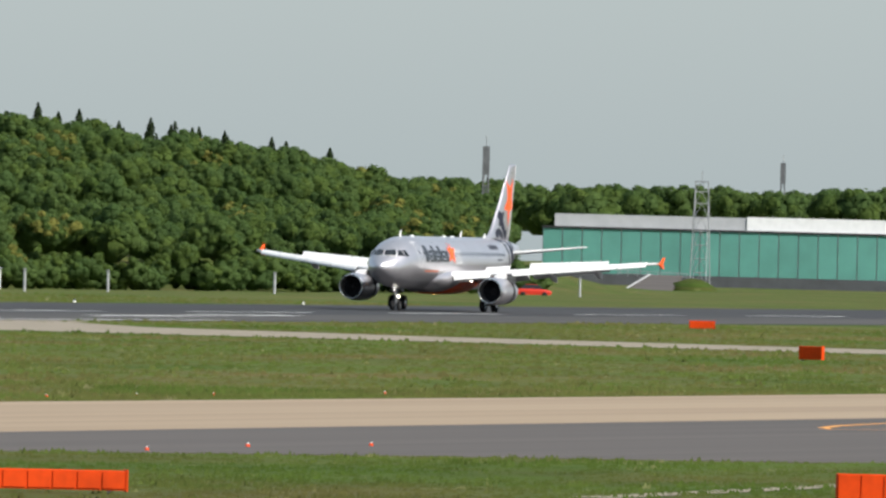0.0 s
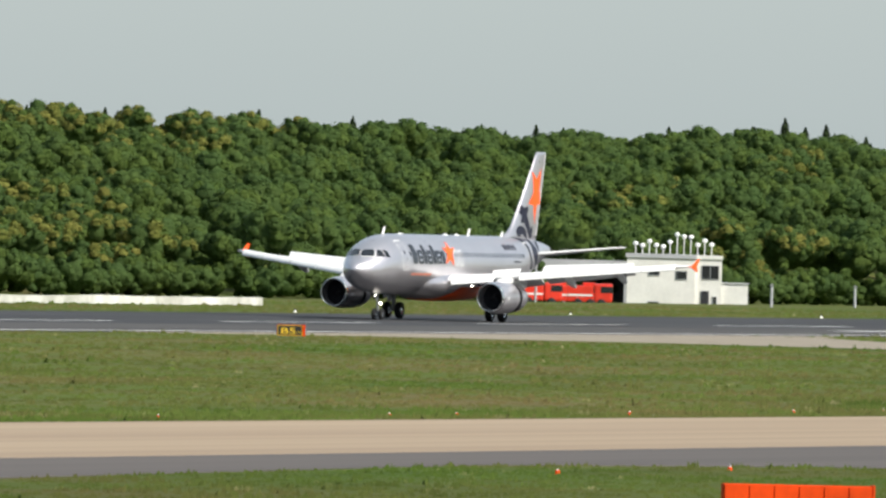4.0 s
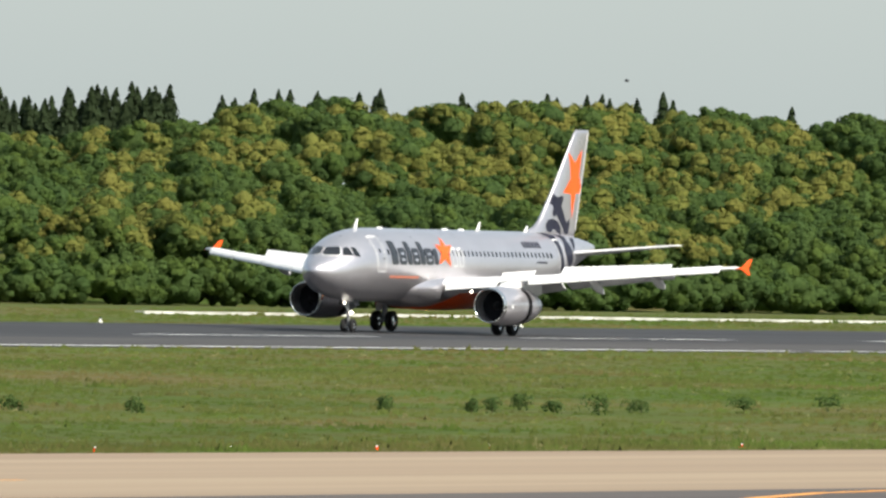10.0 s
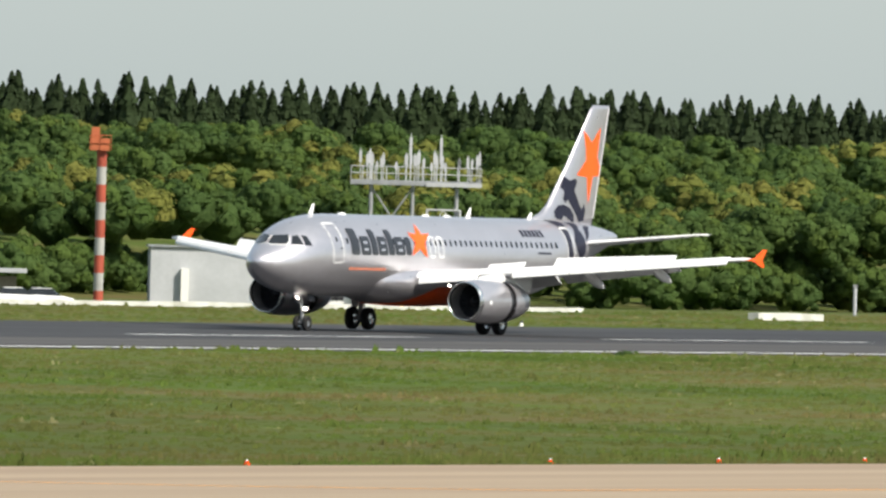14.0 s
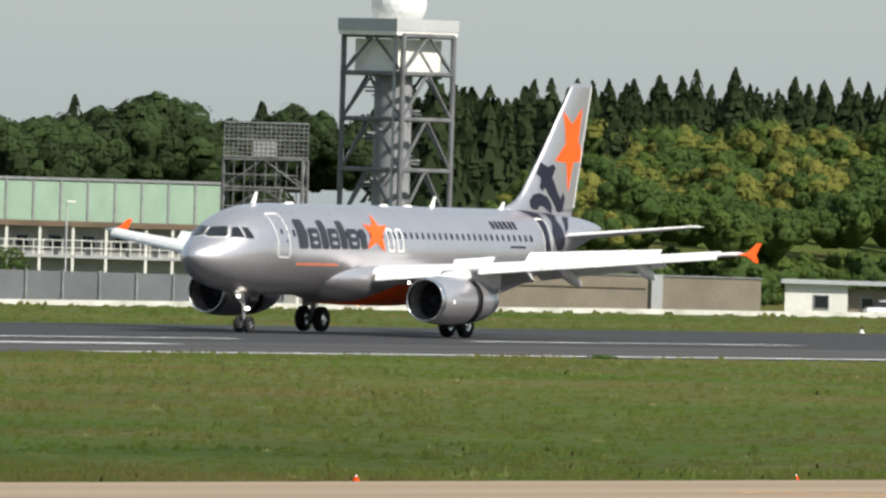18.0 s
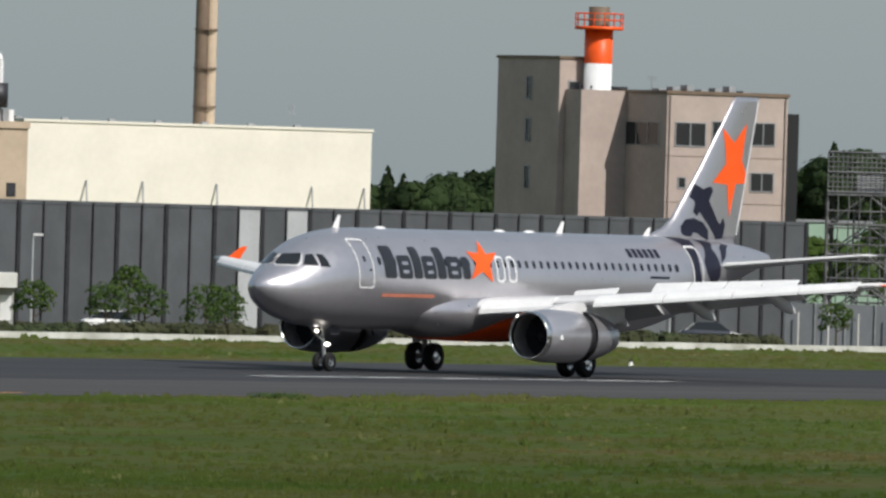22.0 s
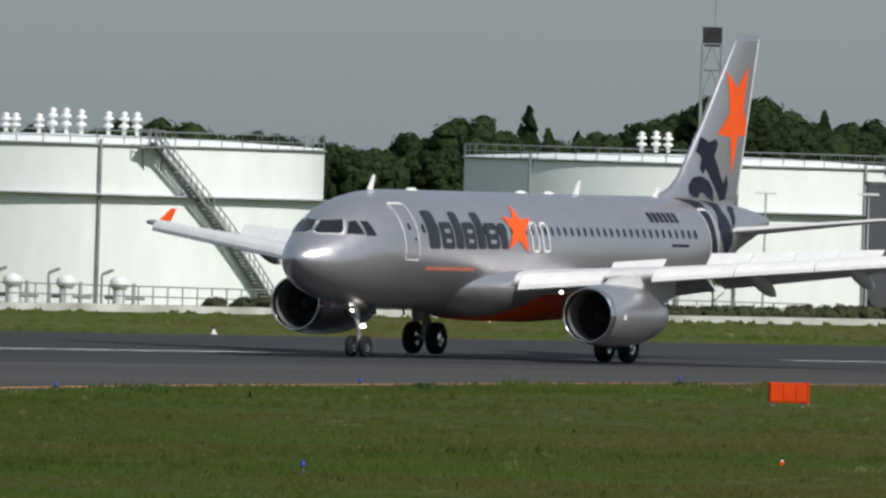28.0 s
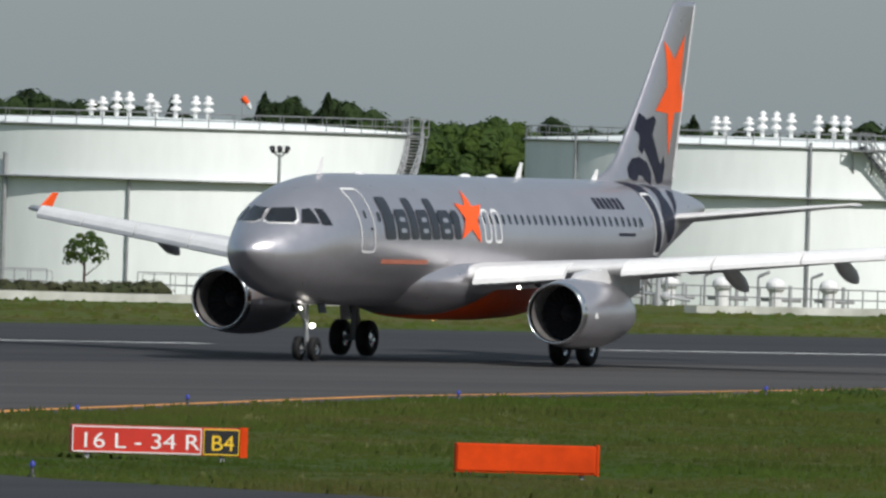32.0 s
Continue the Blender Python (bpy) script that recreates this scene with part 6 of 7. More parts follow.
pts = [(12.7, -1.9, 14.9), (12.7, -1.9, 16.6), (12.5, -1.8, 17.0), (12.0, -1.5, 17.1), (11.5, -1.0, 16.7)]
for a, b in zip(pts[:-1], pts[1:]):
    rod(bm, a, b, 0.24, 10)
part("exhaust_duct", bm, WHITEPAINT, silo, "bent white exhaust duct")

# low roadside building, lamps, trees and cars before the dark barrier
m, g = site(36.35, 615)
low = empty_thing("low_depot", m, "low gatehouse with a white roof band, canopy and domes", "building")
block(low, "wall", -21, 7.0, 0.9, 8, -2.4, 0.7, GREYWALL)
block(low, "roof", -21.2, 7.2, 0, 8.2, 0.7, 1.65, OFFWHITE, "white roof band")
block(low, "canopy", -2.4, 5.8, -1.2, 0.9, 0.0, 0.55, OFFWHITE, "white canopy slab")
for x in (-6.7, -3.1, 4.6, 6.1):
    block(low, "white_panel", x, x + 0.75, 0.8, 0.92, -2.3, 0.2, WHITEPAINT, "white wall panel")
for x, w in ((-5.6, 1.9), (-1.6, 2.2), (1.2, 2.8), (5.4, 0.5), (-9.4, 1.5), (-13.0, 1.5), (-16.8, 1.5)):
    window_unit(low, "x", x, x + w, -2.2, -0.1, 0.9, 2)
for x in (-5.9, -3.7, -2.2):
    put("roof_dome", lathe("roof_dome", [(1.65, 0.95), (1.8, 0.85), (1.98, 0.55), (2.08, 0.02)], WHITEPAINT, 20, "z"), low, pose(x, 1.2, 0), "small white roof dome")
m, g = site(36.52, 606)
flag = empty_thing("banner", m, "green pennant with a white disc on a pole", "banner")
part("pole", rod(bmesh.new(), (-0.35, 0, g), (-0.35, 0, 3.6), 0.05, 8), LIGHTGREY, flag)
bm = bmesh.new()
vs = [bm.verts.new(q) for q in ((-0.3, 0, 3.2), (-0.3, 0, 1.7), (0.75, 0, 1.75), (0.3, 0, 2.6))]
bm.faces.new(vs)
bmesh.ops.extrude_face_region(bm, geom=bm.faces[:])
part("cloth", bm, material("green_cloth", (0.02, 0.13, 0.08), 0.8), flag, "green cloth")
part("disc", rod(bmesh.new(), (0.05, -0.06, 2.45), (0.05, -0.02, 2.45), 0.26, 16), WHITEPAINT, flag, "white disc")
m, g = site(33.79, 600)
low = empty_thing("low_depot", m, "low grey depot with a white roof band by the barrier", "building")
block(low, "wall", -9.5, 3.3, 0.8, 7, -2.4, 0.9, BLUEGREY)
block(low, "roof", -9.7, 3.6, 0, 7.2, 0.9, 1.7, OFFWHITE, "white roof band")
for x in (-8.6, -5.8, -3.0, -0.2):
    window_unit(low, "x", x, x + 1.7, -1.6, 0.2, 0.8, 2)
m, g = site(32.70, 600)
bar = empty_thing("grey_barrier", m, "blue-grey steel barrier wall with small pale posts", "barrier")
for i in range(9):
    block(bar, "panel", -9.4 + i * 2.1, -7.36 + i * 2.1, 0, 0.15, -2.2, 0.82, BLUEGREY)
    block(bar, "post", -7.36 + i * 2.1, -7.26 + i * 2.1, -0.12, 0.2, -2.2, 0.9, STEEL)
    block(bar, "marker_post", -8.5 + i * 2.1, -8.42 + i * 2.1, -0.5, -0.42, -2.1, 0.2, OFFWHITE)
bm = bmesh.new()
railing(bm, [(-1.0, 2.5, 0.6), (3.6, 2.5, 0.6)], 1.15, 0.05, 0.5)
part("railing", bm, LIGHTGREY, bar)
m, g = site(32.39, 612)
hut = empty_thing("small_hut", m, "small grey hut with a dark brown flat roof", "building")
block(hut, "wall", -2.0, 2.1, 0, 4, -2.4, 3.2, GREYWALL)
block(hut, "roof", -2.3, 2.4, -0.4, 4.4, 3.2, 3.6, BROWN, "dark brown flat roof")
window_unit(hut, "x", 0.2, 1.4, 0.2, 1.4, 0.0)


def street_lamp(mat_pose, z0, h, label="slim grey street lamp on a pole", heads=1):
    s = empty_thing("street_lamp", mat_pose, label, "street lamp", "street lamps")
    part("pole", rod(bmesh.new(), (0, 0, z0), (0, 0, z0 + h), 0.08, 8, 0.05), LIGHTGREY, s)
    for k in range(heads):
        d = 1 if k == 0 else -1
        bm = box(bmesh.new(), min(0, 0.65 * d), max(0, 0.65 * d), -0.14, 0.14, z0 + h, z0 + h + 0.14, 0.03)
        part("lamp_head", bm, WHITEPAINT, s)
    return s


for az, y, h in ((36.9, 605, 6.4), (36.68, 605, 6.4), (36.62, 609, 6.4), (36.45, 605, 6.2), (36.3, 605, 6.2), (34.75, 600, 6.6), (34.55, 602, 6.3), (35.9, 605, 6.3), (34.1, 600, 6.2), (31.9, 600, 7.0), (30.95, 600, 7.2), (33.6, 590, 5.2)):
    m, g = site(az, y)
    street_lamp(m, g, h)
for i, (az, y, mt, lb) in enumerate(((36.55, 588, WHITEPAINT, "white van-like car by the roadside"), (36.35, 590, DARKCAR, "dark car by the roadside"), (34.3, 585, WHITEPAINT, "white car parked by the barrier"), (33.45, 582, DARKCAR, "dark car parked by the barrier"), (35.6, 590, WHITEPAINT, "white car by the roadside"))):
    m, g = site(az, y)
    parked_car(m @ pose(0, 0, g, 0, 0, 5), mt, lb)


# fuel tanks
def vent_group(parent, spots):
    for x, y, h in spots:
        prof = [(0.0, 0.16), (0.55, 0.16), (0.62, 0.42), (0.85, 0.34), (0.92, 0.15), (1.15, 0.15), (1.22, 0.42), (1.45, 0.34), (1.52, 0.12), (1.75, 0.3), (1.95, 0.05)]
        put("roof_vent", lathe("roof_vent", [(z * h * 0.74, r * 0.9) for z, r in prof], WHITEPAINT, 14, "z"), parent, pose(x, y, 8.0), "white mushroom vent")


def fuel_tank(az, y, R, top, vents, stair, label, ladders=(), gauge=True):
    m, g = site(az, y)
    t = empty_thing("fuel_tank", m, label, "storage tank", "fuel tanks")
    z0 = g - 0.3
    put("shell", lathe("shell", [(z0, R), (4.05, R)], TANKWHITE, 96, "z"), t, label="white painted steel shell")
    put("shell", lathe("shell", [(4.05, R), (top, R)], TANKWHITE, 96, "z"), t, label="white painted upper shell")
    put("roof", lathe("roof", [(top, R), (top + 0.12, R - 0.1), (top + 0.5, R * 0.5), (top + 0.62, 0.05)], TANKWHITE, 96, "z"), t)
    put("wind_girder", lathe("wind_girder", [(4.0, R + 0.02), (3.98, R + 0.55), (4.1, R + 0.55), (4.12, R + 0.02)], STEEL, 96, "z"), t, label="grey ring girder")
    put("rim_ring", lathe("rim_ring", [(top - 0.12, R + 0.01), (top - 0.12, R + 0.16), (top + 0.02, R + 0.16), (top + 0.02, R - 0.05)], STEEL, 96, "z"), t)
    bm = bmesh.new()
    ring = [(R * math.cos(a), R * math.sin(a), top) for a in np.linspace(0, 2 * math.pi, 61)]
    railing(bm, ring, 0.9, 0.03, 2.0)
    part("railing", bm, STEEL, t, "thin grey roof railing")
    vent_group(t, vents)
    for a in ladders:
        x, yy_ = (R + 0.12) * math.sin(radians(a)), -(R + 0.12) * math.cos(radians(a))
        part("pipe", rod(bmesh.new(), (x, yy_, z0), (x, yy_, top + 0.3), 0.11, 8), STEEL, t, "grey vertical pipe")
    if stair:
        a0, a1 = stair
        for r0 in (R + 0.12, R + 1.0):
            bm = bmesh.new()
            pts = []
            for i in range(25):
                a = radians(a0 + (a1 - a0) * i / 24)
                pts.append(Vector((r0 * math.sin(a), -r0 * math.cos(a), top + 0.1 + (z0 - top) * i / 24)))
            for p, q in zip(pts[:-1], pts[1:]):
                rod(bm, p, q, 0.11, 6)
                rod(bm, p + Vector((0, 0, 1.0)), q + Vector((0, 0, 1.0)), 0.045, 5)
                rod(bm, p + Vector((0, 0, 0.5)), q + Vector((0, 0, 0.5)), 0.035, 5)
                rod(bm, p, p + Vector((0, 0, 1.0)), 0.04, 5)
            part("stair_side", bm, STEEL, t, "grey stair string and handrail")
        bm = bmesh.new()
        for i in range(52):
            f = i / 51
            a = radians(a0 + (a1 - a0) * f)
            z = top + 0.1 + (z0 - top) * f
            rod(bm, ((R + 0.12) * math.sin(a), -(R + 0.12) * math.cos(a), z), ((R + 1.0) * math.sin(a), -(R + 1.0) * math.cos(a), z), 0.09, 4)
        part("stair_treads", bm, MESH, t)
        a = radians(a0)
        bm = bmesh.new()
        p = Vector(((R + 0.55) * math.sin(a), -(R + 0.55) * math.cos(a), top - 0.1))
        box(bm, p.x - 0.8, p.x + 0.8, p.y - 0.6, p.y + 0.6, p.z - 0.1, p.z)
        railing(bm, [p + Vector((-0.8, -0.6, 0)), p + Vector((0.8, -0.6, 0))], 1.1, 0.04, 0.5)
        for dx in (-0.7, 0.7):
            rod(bm, p + Vector((dx, -0.4, 0)), p + Vector((dx * 0.8, 0.5, -1.6)), 0.07, 5)
        part("stair_landing", bm, STEEL, t)
    return t


fuel_tank(38.277, 690, 15.8, 7.3, [(-3.4, -6, 1), (-2.4, -6.2, 1.05), (-1.55, -6.1, 1), (0.5, -6, 1), (1.35, -6.1, 1.05), (2.3, -6, 1)], (62, 88), "large white fuel tank with a roof walkway", (-44, 12, 50))
tank_b = fuel_tank(40.51, 690, 17.0, 7.4, [(-4.3, -6, 0.9), (-3.65, -6.1, 0.9), (-2.1, -6, 0.9), (-1.2, -6, 1.2), (-0.3, -6.1, 1.2), (0.7, -6, 1.15), (2.5, -6, 1.1), (3.55, -6.1, 1.1), (4.4, -6, 1.1)], (18, 52), "large white fuel tank with an outer stair", (6.8, -52))
tank_c = fuel_tank(42.76, 690, 16.1, 7.4, [(-4.1, -6, 0.7), (-3.4, -6, 0.85), (-2.5, -6, 1.1), (-1.7, -6.1, 1.1), (-0.4, -6, 1.05), (0.0, -6.3, 0.7), (1.25, -6, 1.05), (2.5, -6, 1.0), (3.3, -6, 1.0)], (88, 40), "large white fuel tank with an outer stair")
g = slope(690) - 0.3
part("pipe", rod(bmesh.new(), (-1.56, -16.16, g), (-1.56, -16.16, 4.0), 0.09, 8), STEEL, tank_c, "grey vertical pipe")
part("pipe", rod(bmesh.new(), (-9.4, -13.4, g), (-9.4, -13.4, 5.5), 0.15, 8), STEEL, tank_c, "thick grey vertical pipe")

# pipework before the tanks
rr = random.Random(12)
m, g = site(41.4, 640)
pipes = empty_thing("pipe_manifold", m, "tangle of pale pipes and valves at the tank yard", "pipework")
for i in range(56):
    x, y = rr.uniform(-8, 9), rr.uniform(-4, 6)
    bm = bmesh.new()
    h = rr.uniform(0.5, 2.4)
    k = rr.uniform(-1.8, 1.8)
    rod(bm, (x, y, g - 0.1), (x, y, g + h), rr.uniform(0.06, 0.16), 8)
    rod(bm, (x, y, g + h), (x + k, y, g + h * rr.uniform(0.6, 1.05)), rr.uniform(0.06, 0.14), 8)
    if i % 2:
        bmesh.ops.create_uvsphere(bm, u_segments=10, v_segments=6, radius=rr.uniform(0.2, 0.38), matrix=pose(x, y, g + h))
    part("pipe_run", bm, rr.choice((LIGHTGREY, GREYWALL, STEEL, MESH)), pipes)
bm = bmesh.new()
railing(bm, [(-8, -5, g), (7, -5, g)], 1.3, 0.05, 1.2)
part("railing", bm, LIGHTGREY, pipes)
m, g = site(40.55, 640)
pipes = empty_thing("pipe_manifold", m, "row of white domed valves with pipes and a railing", "pipework")
for i, x in enumerate((-9.2, -5.9, -2.6, 0.7, 4.0)):
    bm = bmesh.new()
    bmesh.ops.create_uvsphere(bm, u_segments=16, v_segments=8, radius=0.62, matrix=pose(x, 0, g + 1.35) @ Matrix.Diagonal((1, 1, 0.8, 1)))
    rod(bm, (x, 0, g - 0.1), (x, 0, g + 1.3), 0.4, 12)
    part("domed_valve", bm, WHITEPAINT, pipes, "white domed valve")
    bm = rod(bmesh.new(), (x - 1.1, 0, g), (x - 1.1, 0, g + 1.9), 0.08, 6)
    rod(bm, (x - 1.1, 0, g + 1.9), (x - 0.4, 0, g + 2.2), 0.1, 6)
    part("lamp_arm", bm, STEEL, pipes)
    bm = rod(bmesh.new(), (x - 0.9, 0.4, g + 0.5), (x + 1.6, 0.4, g + 0.5), 0.13, 8)
    rod(bm, (x + 0.9, 0.4, g), (x + 0.9, 0.4, g + 1.4), 0.12, 8)
    part("pipe_run", bm, LIGHTGREY, pipes)
bm = bmesh.new()
railing(bm, [(-13, -2, g), (17, -2, g)], 1.25, 0.045, 0.9)
part("railing", bm, STEEL, pipes)
m, g = site(39.3, 640)
pipes = empty_thing("pipe_manifold", m, "low pipes and a chain-link fence by the tank", "pipework")
bm = bmesh.new()
railing(bm, [(-8, -2, g), (26, -2, g)], 1.2, 0.04, 1.2)
part("railing", bm, STEEL, pipes)
bm = bmesh.new()
pts = [(-1.6 + 19, 0, g), (-1.6 + 19, 0, g + 2.2), (-1.9 + 19, 0, g + 2.6), (-3.2 + 19, 0, g + 2.6)]
for a, b in zip(pts[:-1], pts[1:]):
    rod(bm, a, b, 0.2, 10)
part("bent_pipe", bm, STEEL, pipes)
m, g = site(42.45, 640)
fence = empty_thing("yard_fence", m, "thin grey pipe fence with a raised walkway before the tank", "fence")
for x0, x1, top in ((-14.2, -11.3, -1.3), (-5.9, -2.0, -1.3), (-2.0, 0.0, -1.45), (0.0, 4.3, -1.62), (4.3, 8.9, -1.55)):
    bm = bmesh.new()
    railing(bm, [(x0, -2, g - 0.1), (x1, -2, g - 0.1)], top - g + 0.1, 0.036, 0.95)
    part("fence_panel", bm, STEEL, fence)
    bm = bmesh.new()
    railing(bm, [(x0 + 0.3, -0.6, g - 0.1), (x1 + 0.3, -0.6, g - 0.1)], top - g - 0.02, 0.03, 1.3)
    part("fence_panel", bm, LIGHTGREY, fence)
block(fence, "walkway", 4.3, 7.8, -1.9, -0.7, g + 0.28, g + 0.42, MESH, "dark walkway grating")
bm = rod(bmesh.new(), (4.1, -1, g), (4.1, -1, -0.35), 0.035, 6)
for a, b in (((4.1, -1, -0.35), (4.25, -1, -0.17)), ((4.25, -1, -0.17), (4.5, -1, -0.17)), ((4.5, -1, -0.17), (4.6, -1, -0.42))):
    rod(bm, a, b, 0.035, 6)
rod(bm, (4.6, -1, -0.42), (4.6, -1, -0.6), 0.08, 8, 0.13)
part("swan_neck_lamp", bm, STEEL, fence)
for x, h in ((8.0, 1.15), (8.75, 1.0)):
    bm = rod(bmesh.new(), (x, -1.4, g - 0.1), (x, -1.4, g + h), 0.15, 10)
    rod(bm, (x, -1.4, g + h), (x - 0.35, -1.4, g + h + 0.22), 0.13, 10)
    rod(bm, (x - 0.35, -1.4, g + h + 0.22), (x - 1.1, -1.4, g + h + 0.42), 0.06, 8)
    part("bent_pipe", bm, LIGHTGREY, fence)
block(fence, "valve_box", 7.0, 7.5, -1.6, -1.2, g - 0.1, g + 0.95, STEEL)
block(fence, "valve_box", -1.0, -0.55, -2.3, -2.1, g - 0.1, g + 0.75, MESH)
m, g = site(41.55, 655)
fire_engine(m @ pose(-2.6, 0, g, 0, 0, 30), 4.2, "orange-red truck parked behind the pipework")

# lamps and mast by the tanks
m, g = site(42.31, 600)
mast = empty_thing("floodlight_pole", m, "grey pole with a cluster of dark floodlights", "floodlight")
part("pole", rod(bmesh.new(), (0, 0, g), (0, 0, g + 8.1), 0.12, 10, 0.085), STEEL, mast)
bm = rod(bmesh.new(), (-0.42, 0, g + 8.22), (0.42, 0, g + 8.22), 0.04, 6)
for k in (-1, 1):
    rod(bm, (0, 0, g + 7.9), (0.36 * k, 0, g + 8.22), 0.045, 6)
part("crossbar", bm, STEEL, mast)
for x in (-0.38, 0.0, 0.38):
    bm = rod(bmesh.new(), (x, 0.06, g + 8.22), (x * 1.12, -0.22, g + 8.46), 0.1, 10, 0.17)
    part("floodlight", bm, DARKMETAL, mast)
for az, y, h in ((37.63, 600, 7.7), (41.83, 610, 7.0), (38.0, 600, 7.6)):
    m, g = site(az, y)
    s = street_lamp(m, g, h, "tall grey floodlight pole by the tanks", 2)
m, g = site(38.21, 760)
mast = empty_thing("radio_mast", m, "tall dark lattice radio mast above the trees", "mast", "radio masts")
frame_tower(mast, "mast", [(-0.7, -0.7), (0.7, -0.7), (0.7, 0.7), (-0.7, 0.7)], -3.4, [-3.4 + k * 2.0 for k in range(1, 11)], 0.1, STEEL, True, 1.5)
block(mast, "antenna_head", -0.75, 0.75, -0.75, 0.75, 16.4, 17.9, DARKMETAL)
part("antenna", rod(bmesh.new(), (0.2, 0, 17.9), (0.2, 0, 21.5), 0.05, 6), STEEL, mast)
m, g = site(40.95, 1200)
mast = empty_thing("lattice_pylon", m, "far hazy grey lattice pylon", "pylon", "far pylons")
frame_tower(mast, "mast", [(-0.5, -0.5), (0.5, -0.5), (0.5, 0.5), (-0.5, 0.5)], -3.4, [0, 3, 6, 9, 12], 0.07, MESH)
m, g = site(32.38, 1300)
mast = empty_thing("lattice_pylon", m, "far hazy grey lattice pylon", "pylon", "far pylons")
frame_tower(mast, "mast", [(-1.0, -1.0), (1.0, -1.0), (1.0, 1.0), (-1.0, 1.0)], -3.4, [2, 5, 8, 11, 14, 17, 19.5], 0.09, MESH)
block(mast, "antenna_head", -1.3, 1.3, -1.3, 1.3, 17, 19.5, MESH)
# windsock on tank roof line
m, g = site(42.45, 700)
ws = empty_thing("windsock", m, "orange and white windsock on a thin pole", "windsock")
part("pole", rod(bmesh.new(), (0, 0, 8.0), (0, 0, 9.6), 0.04, 6), STEEL, ws)
part("sock", rod(bmesh.new(), (0, 0, 9.5), (0.35, 0, 9.1), 0.22, 10, 0.16), ORANGE, ws)
part("sock_tail", rod(bmesh.new(), (0.35, 0, 9.1), (0.55, 0, 8.75), 0.16, 10, 0.11), WHITEPAINT, ws)

# trees and hedges of the town
town_spots, town_firs = [], []
rng = np.random.default_rng(21)
HAZ = [30.4, 31.2, 31.75, 32.1, 32.4, 33.0, 34.2, 35.5, 36.8, 37.16, 37.5, 38.12, 38.4, 38.94, 39.6, 40.1, 41.3, 42.4, 43.3]
HZT = [14.5, 13.8, 14.0, 12.8, 12.2, 12.6, 10.4, 8.0, 9.5, 10.7, 11.6, 13.2, 11.0, 10.4, 8.0, 9.2, 8.6, 9.4, 9.6]
for az in np.arange(30.3, 43.4, 0.11):
    for row in range(2):
        y = 775 + row * 16 + rng.uniform(-4, 4)
        a = az + rng.uniform(-0.05, 0.05)
        x = y / math.tan(radians(a))
        top = float(np.interp(a, HAZ, HZT)) * (0.92 + 0.26 * noise.noise((a * 5, row, 0.3)))
        if rng.uniform() < 0.15:
            town_firs.append((x, y, -3.4, rng.uniform(0, 6.3), (top + 3.9) / 9.0, rng.integers(0, 5)))
        else:
            town_spots.append((x, y, -3.4, rng.uniform(0, 6.3), (top + 3.4) / 13.5, rng.integers(0, 6)))
TOWN_LEAVES = [LEAF_DEEP, LEAF_MID, BLOSSOM]
woods("town_woods", town_spots, town_kinds, TOWN_LEAVES, "dark green trees behind the buildings and tanks")
woods("town_firs", town_firs, fir_kinds, [CONIFER], "single dark firs above the treetops")
green = []
for az in np.arange(41.47, 41.98, 0.06):
    for y in (716, 724):
        green.append((y / math.tan(radians(az)), y, -3.4, rng.uniform(0, 6.3), rng.uniform(0.74, 0.9), rng.integers(0, 6)))
for az in (33.2, 33.13, 33.05, 32.97, 32.8, 32.62):
    green.append((692 / math.tan(radians(az)), 692, -3.4, rng.uniform(0, 6.3), rng.uniform(0.6, 0.78), rng.integers(0, 6)))
for az in np.arange(29.98, 30.5, 0.07):
    for y in (668, 680):
        town_firs.append((y / math.tan(radians(az)), y, -3.0, rng.uniform(0, 6.3), rng.uniform(1.4, 1.9), rng.integers(0, 4)))
woods("roadside_trees", green, town_kinds, LEAVES, "sunlit green trees between the tanks")
woods("tall_firs", town_firs[-16:], fir_kinds, [CONIFER], "group of tall dark firs beside the radar tower")
far_ridge = []
for x in np.arange(3020, 3560, 7.0):
    for y in (950, 985):
        far_ridge.append((x * y / 950, y, 4.0, rng.uniform(0, 6.3), rng.uniform(0.9, 1.4), rng.choice([1, 2, 4, 5])))
woods("far_ridge_woods", far_ridge, far_kinds, LEAVES, "far dark wooded ridge")
low_spots = []
for az in np.arange(15.3, 17.4, 0.05):
    y = 830 + rng.uniform(0, 60)
    low_spots.append((y / math.tan(radians(az)), y, -3.4, rng.uniform(0, 6.3), rng.uniform(1.65, 2.1), rng.choice([1, 2, 4, 5])))
woods("far_ridge_woods", low_spots, far_kinds, LEAVES, "dark trees behind the hangar")


def garden_tree(mat_pose, seed, h, spread, label, group):
    q, mi, _ = broadleaf(seed, h, spread * 0.8, 18, 46, 0.11, False, 0.9, False)
    t = empty_thing("young_tree", mat_pose, label, "tree", group)
    V = q.reshape(-1, 3)
    me = mesh_from("crown", V, [tuple(range(i * 4, i * 4 + 4)) for i in range(len(q))], [LEAF, LEAF_LIGHT, BLOSSOM], mi.astype(np.int32))
    put("crown", me, t)
    bm = rod(bmesh.new(), (0, 0, -0.1), (0, 0, h * 0.6), 0.09, 8, 0.05)
    for k in range(4):
        a = k * 1.7
        rod(bm, (0, 0, h * (0.3 + 0.08 * k)), (math.cos(a) * spread * 0.6, math.sin(a) * spread * 0.6, h * (0.5 + 0.08 * k)), 0.04, 6, 0.02)
    part("trunk", bm, BARK, t)
    return t


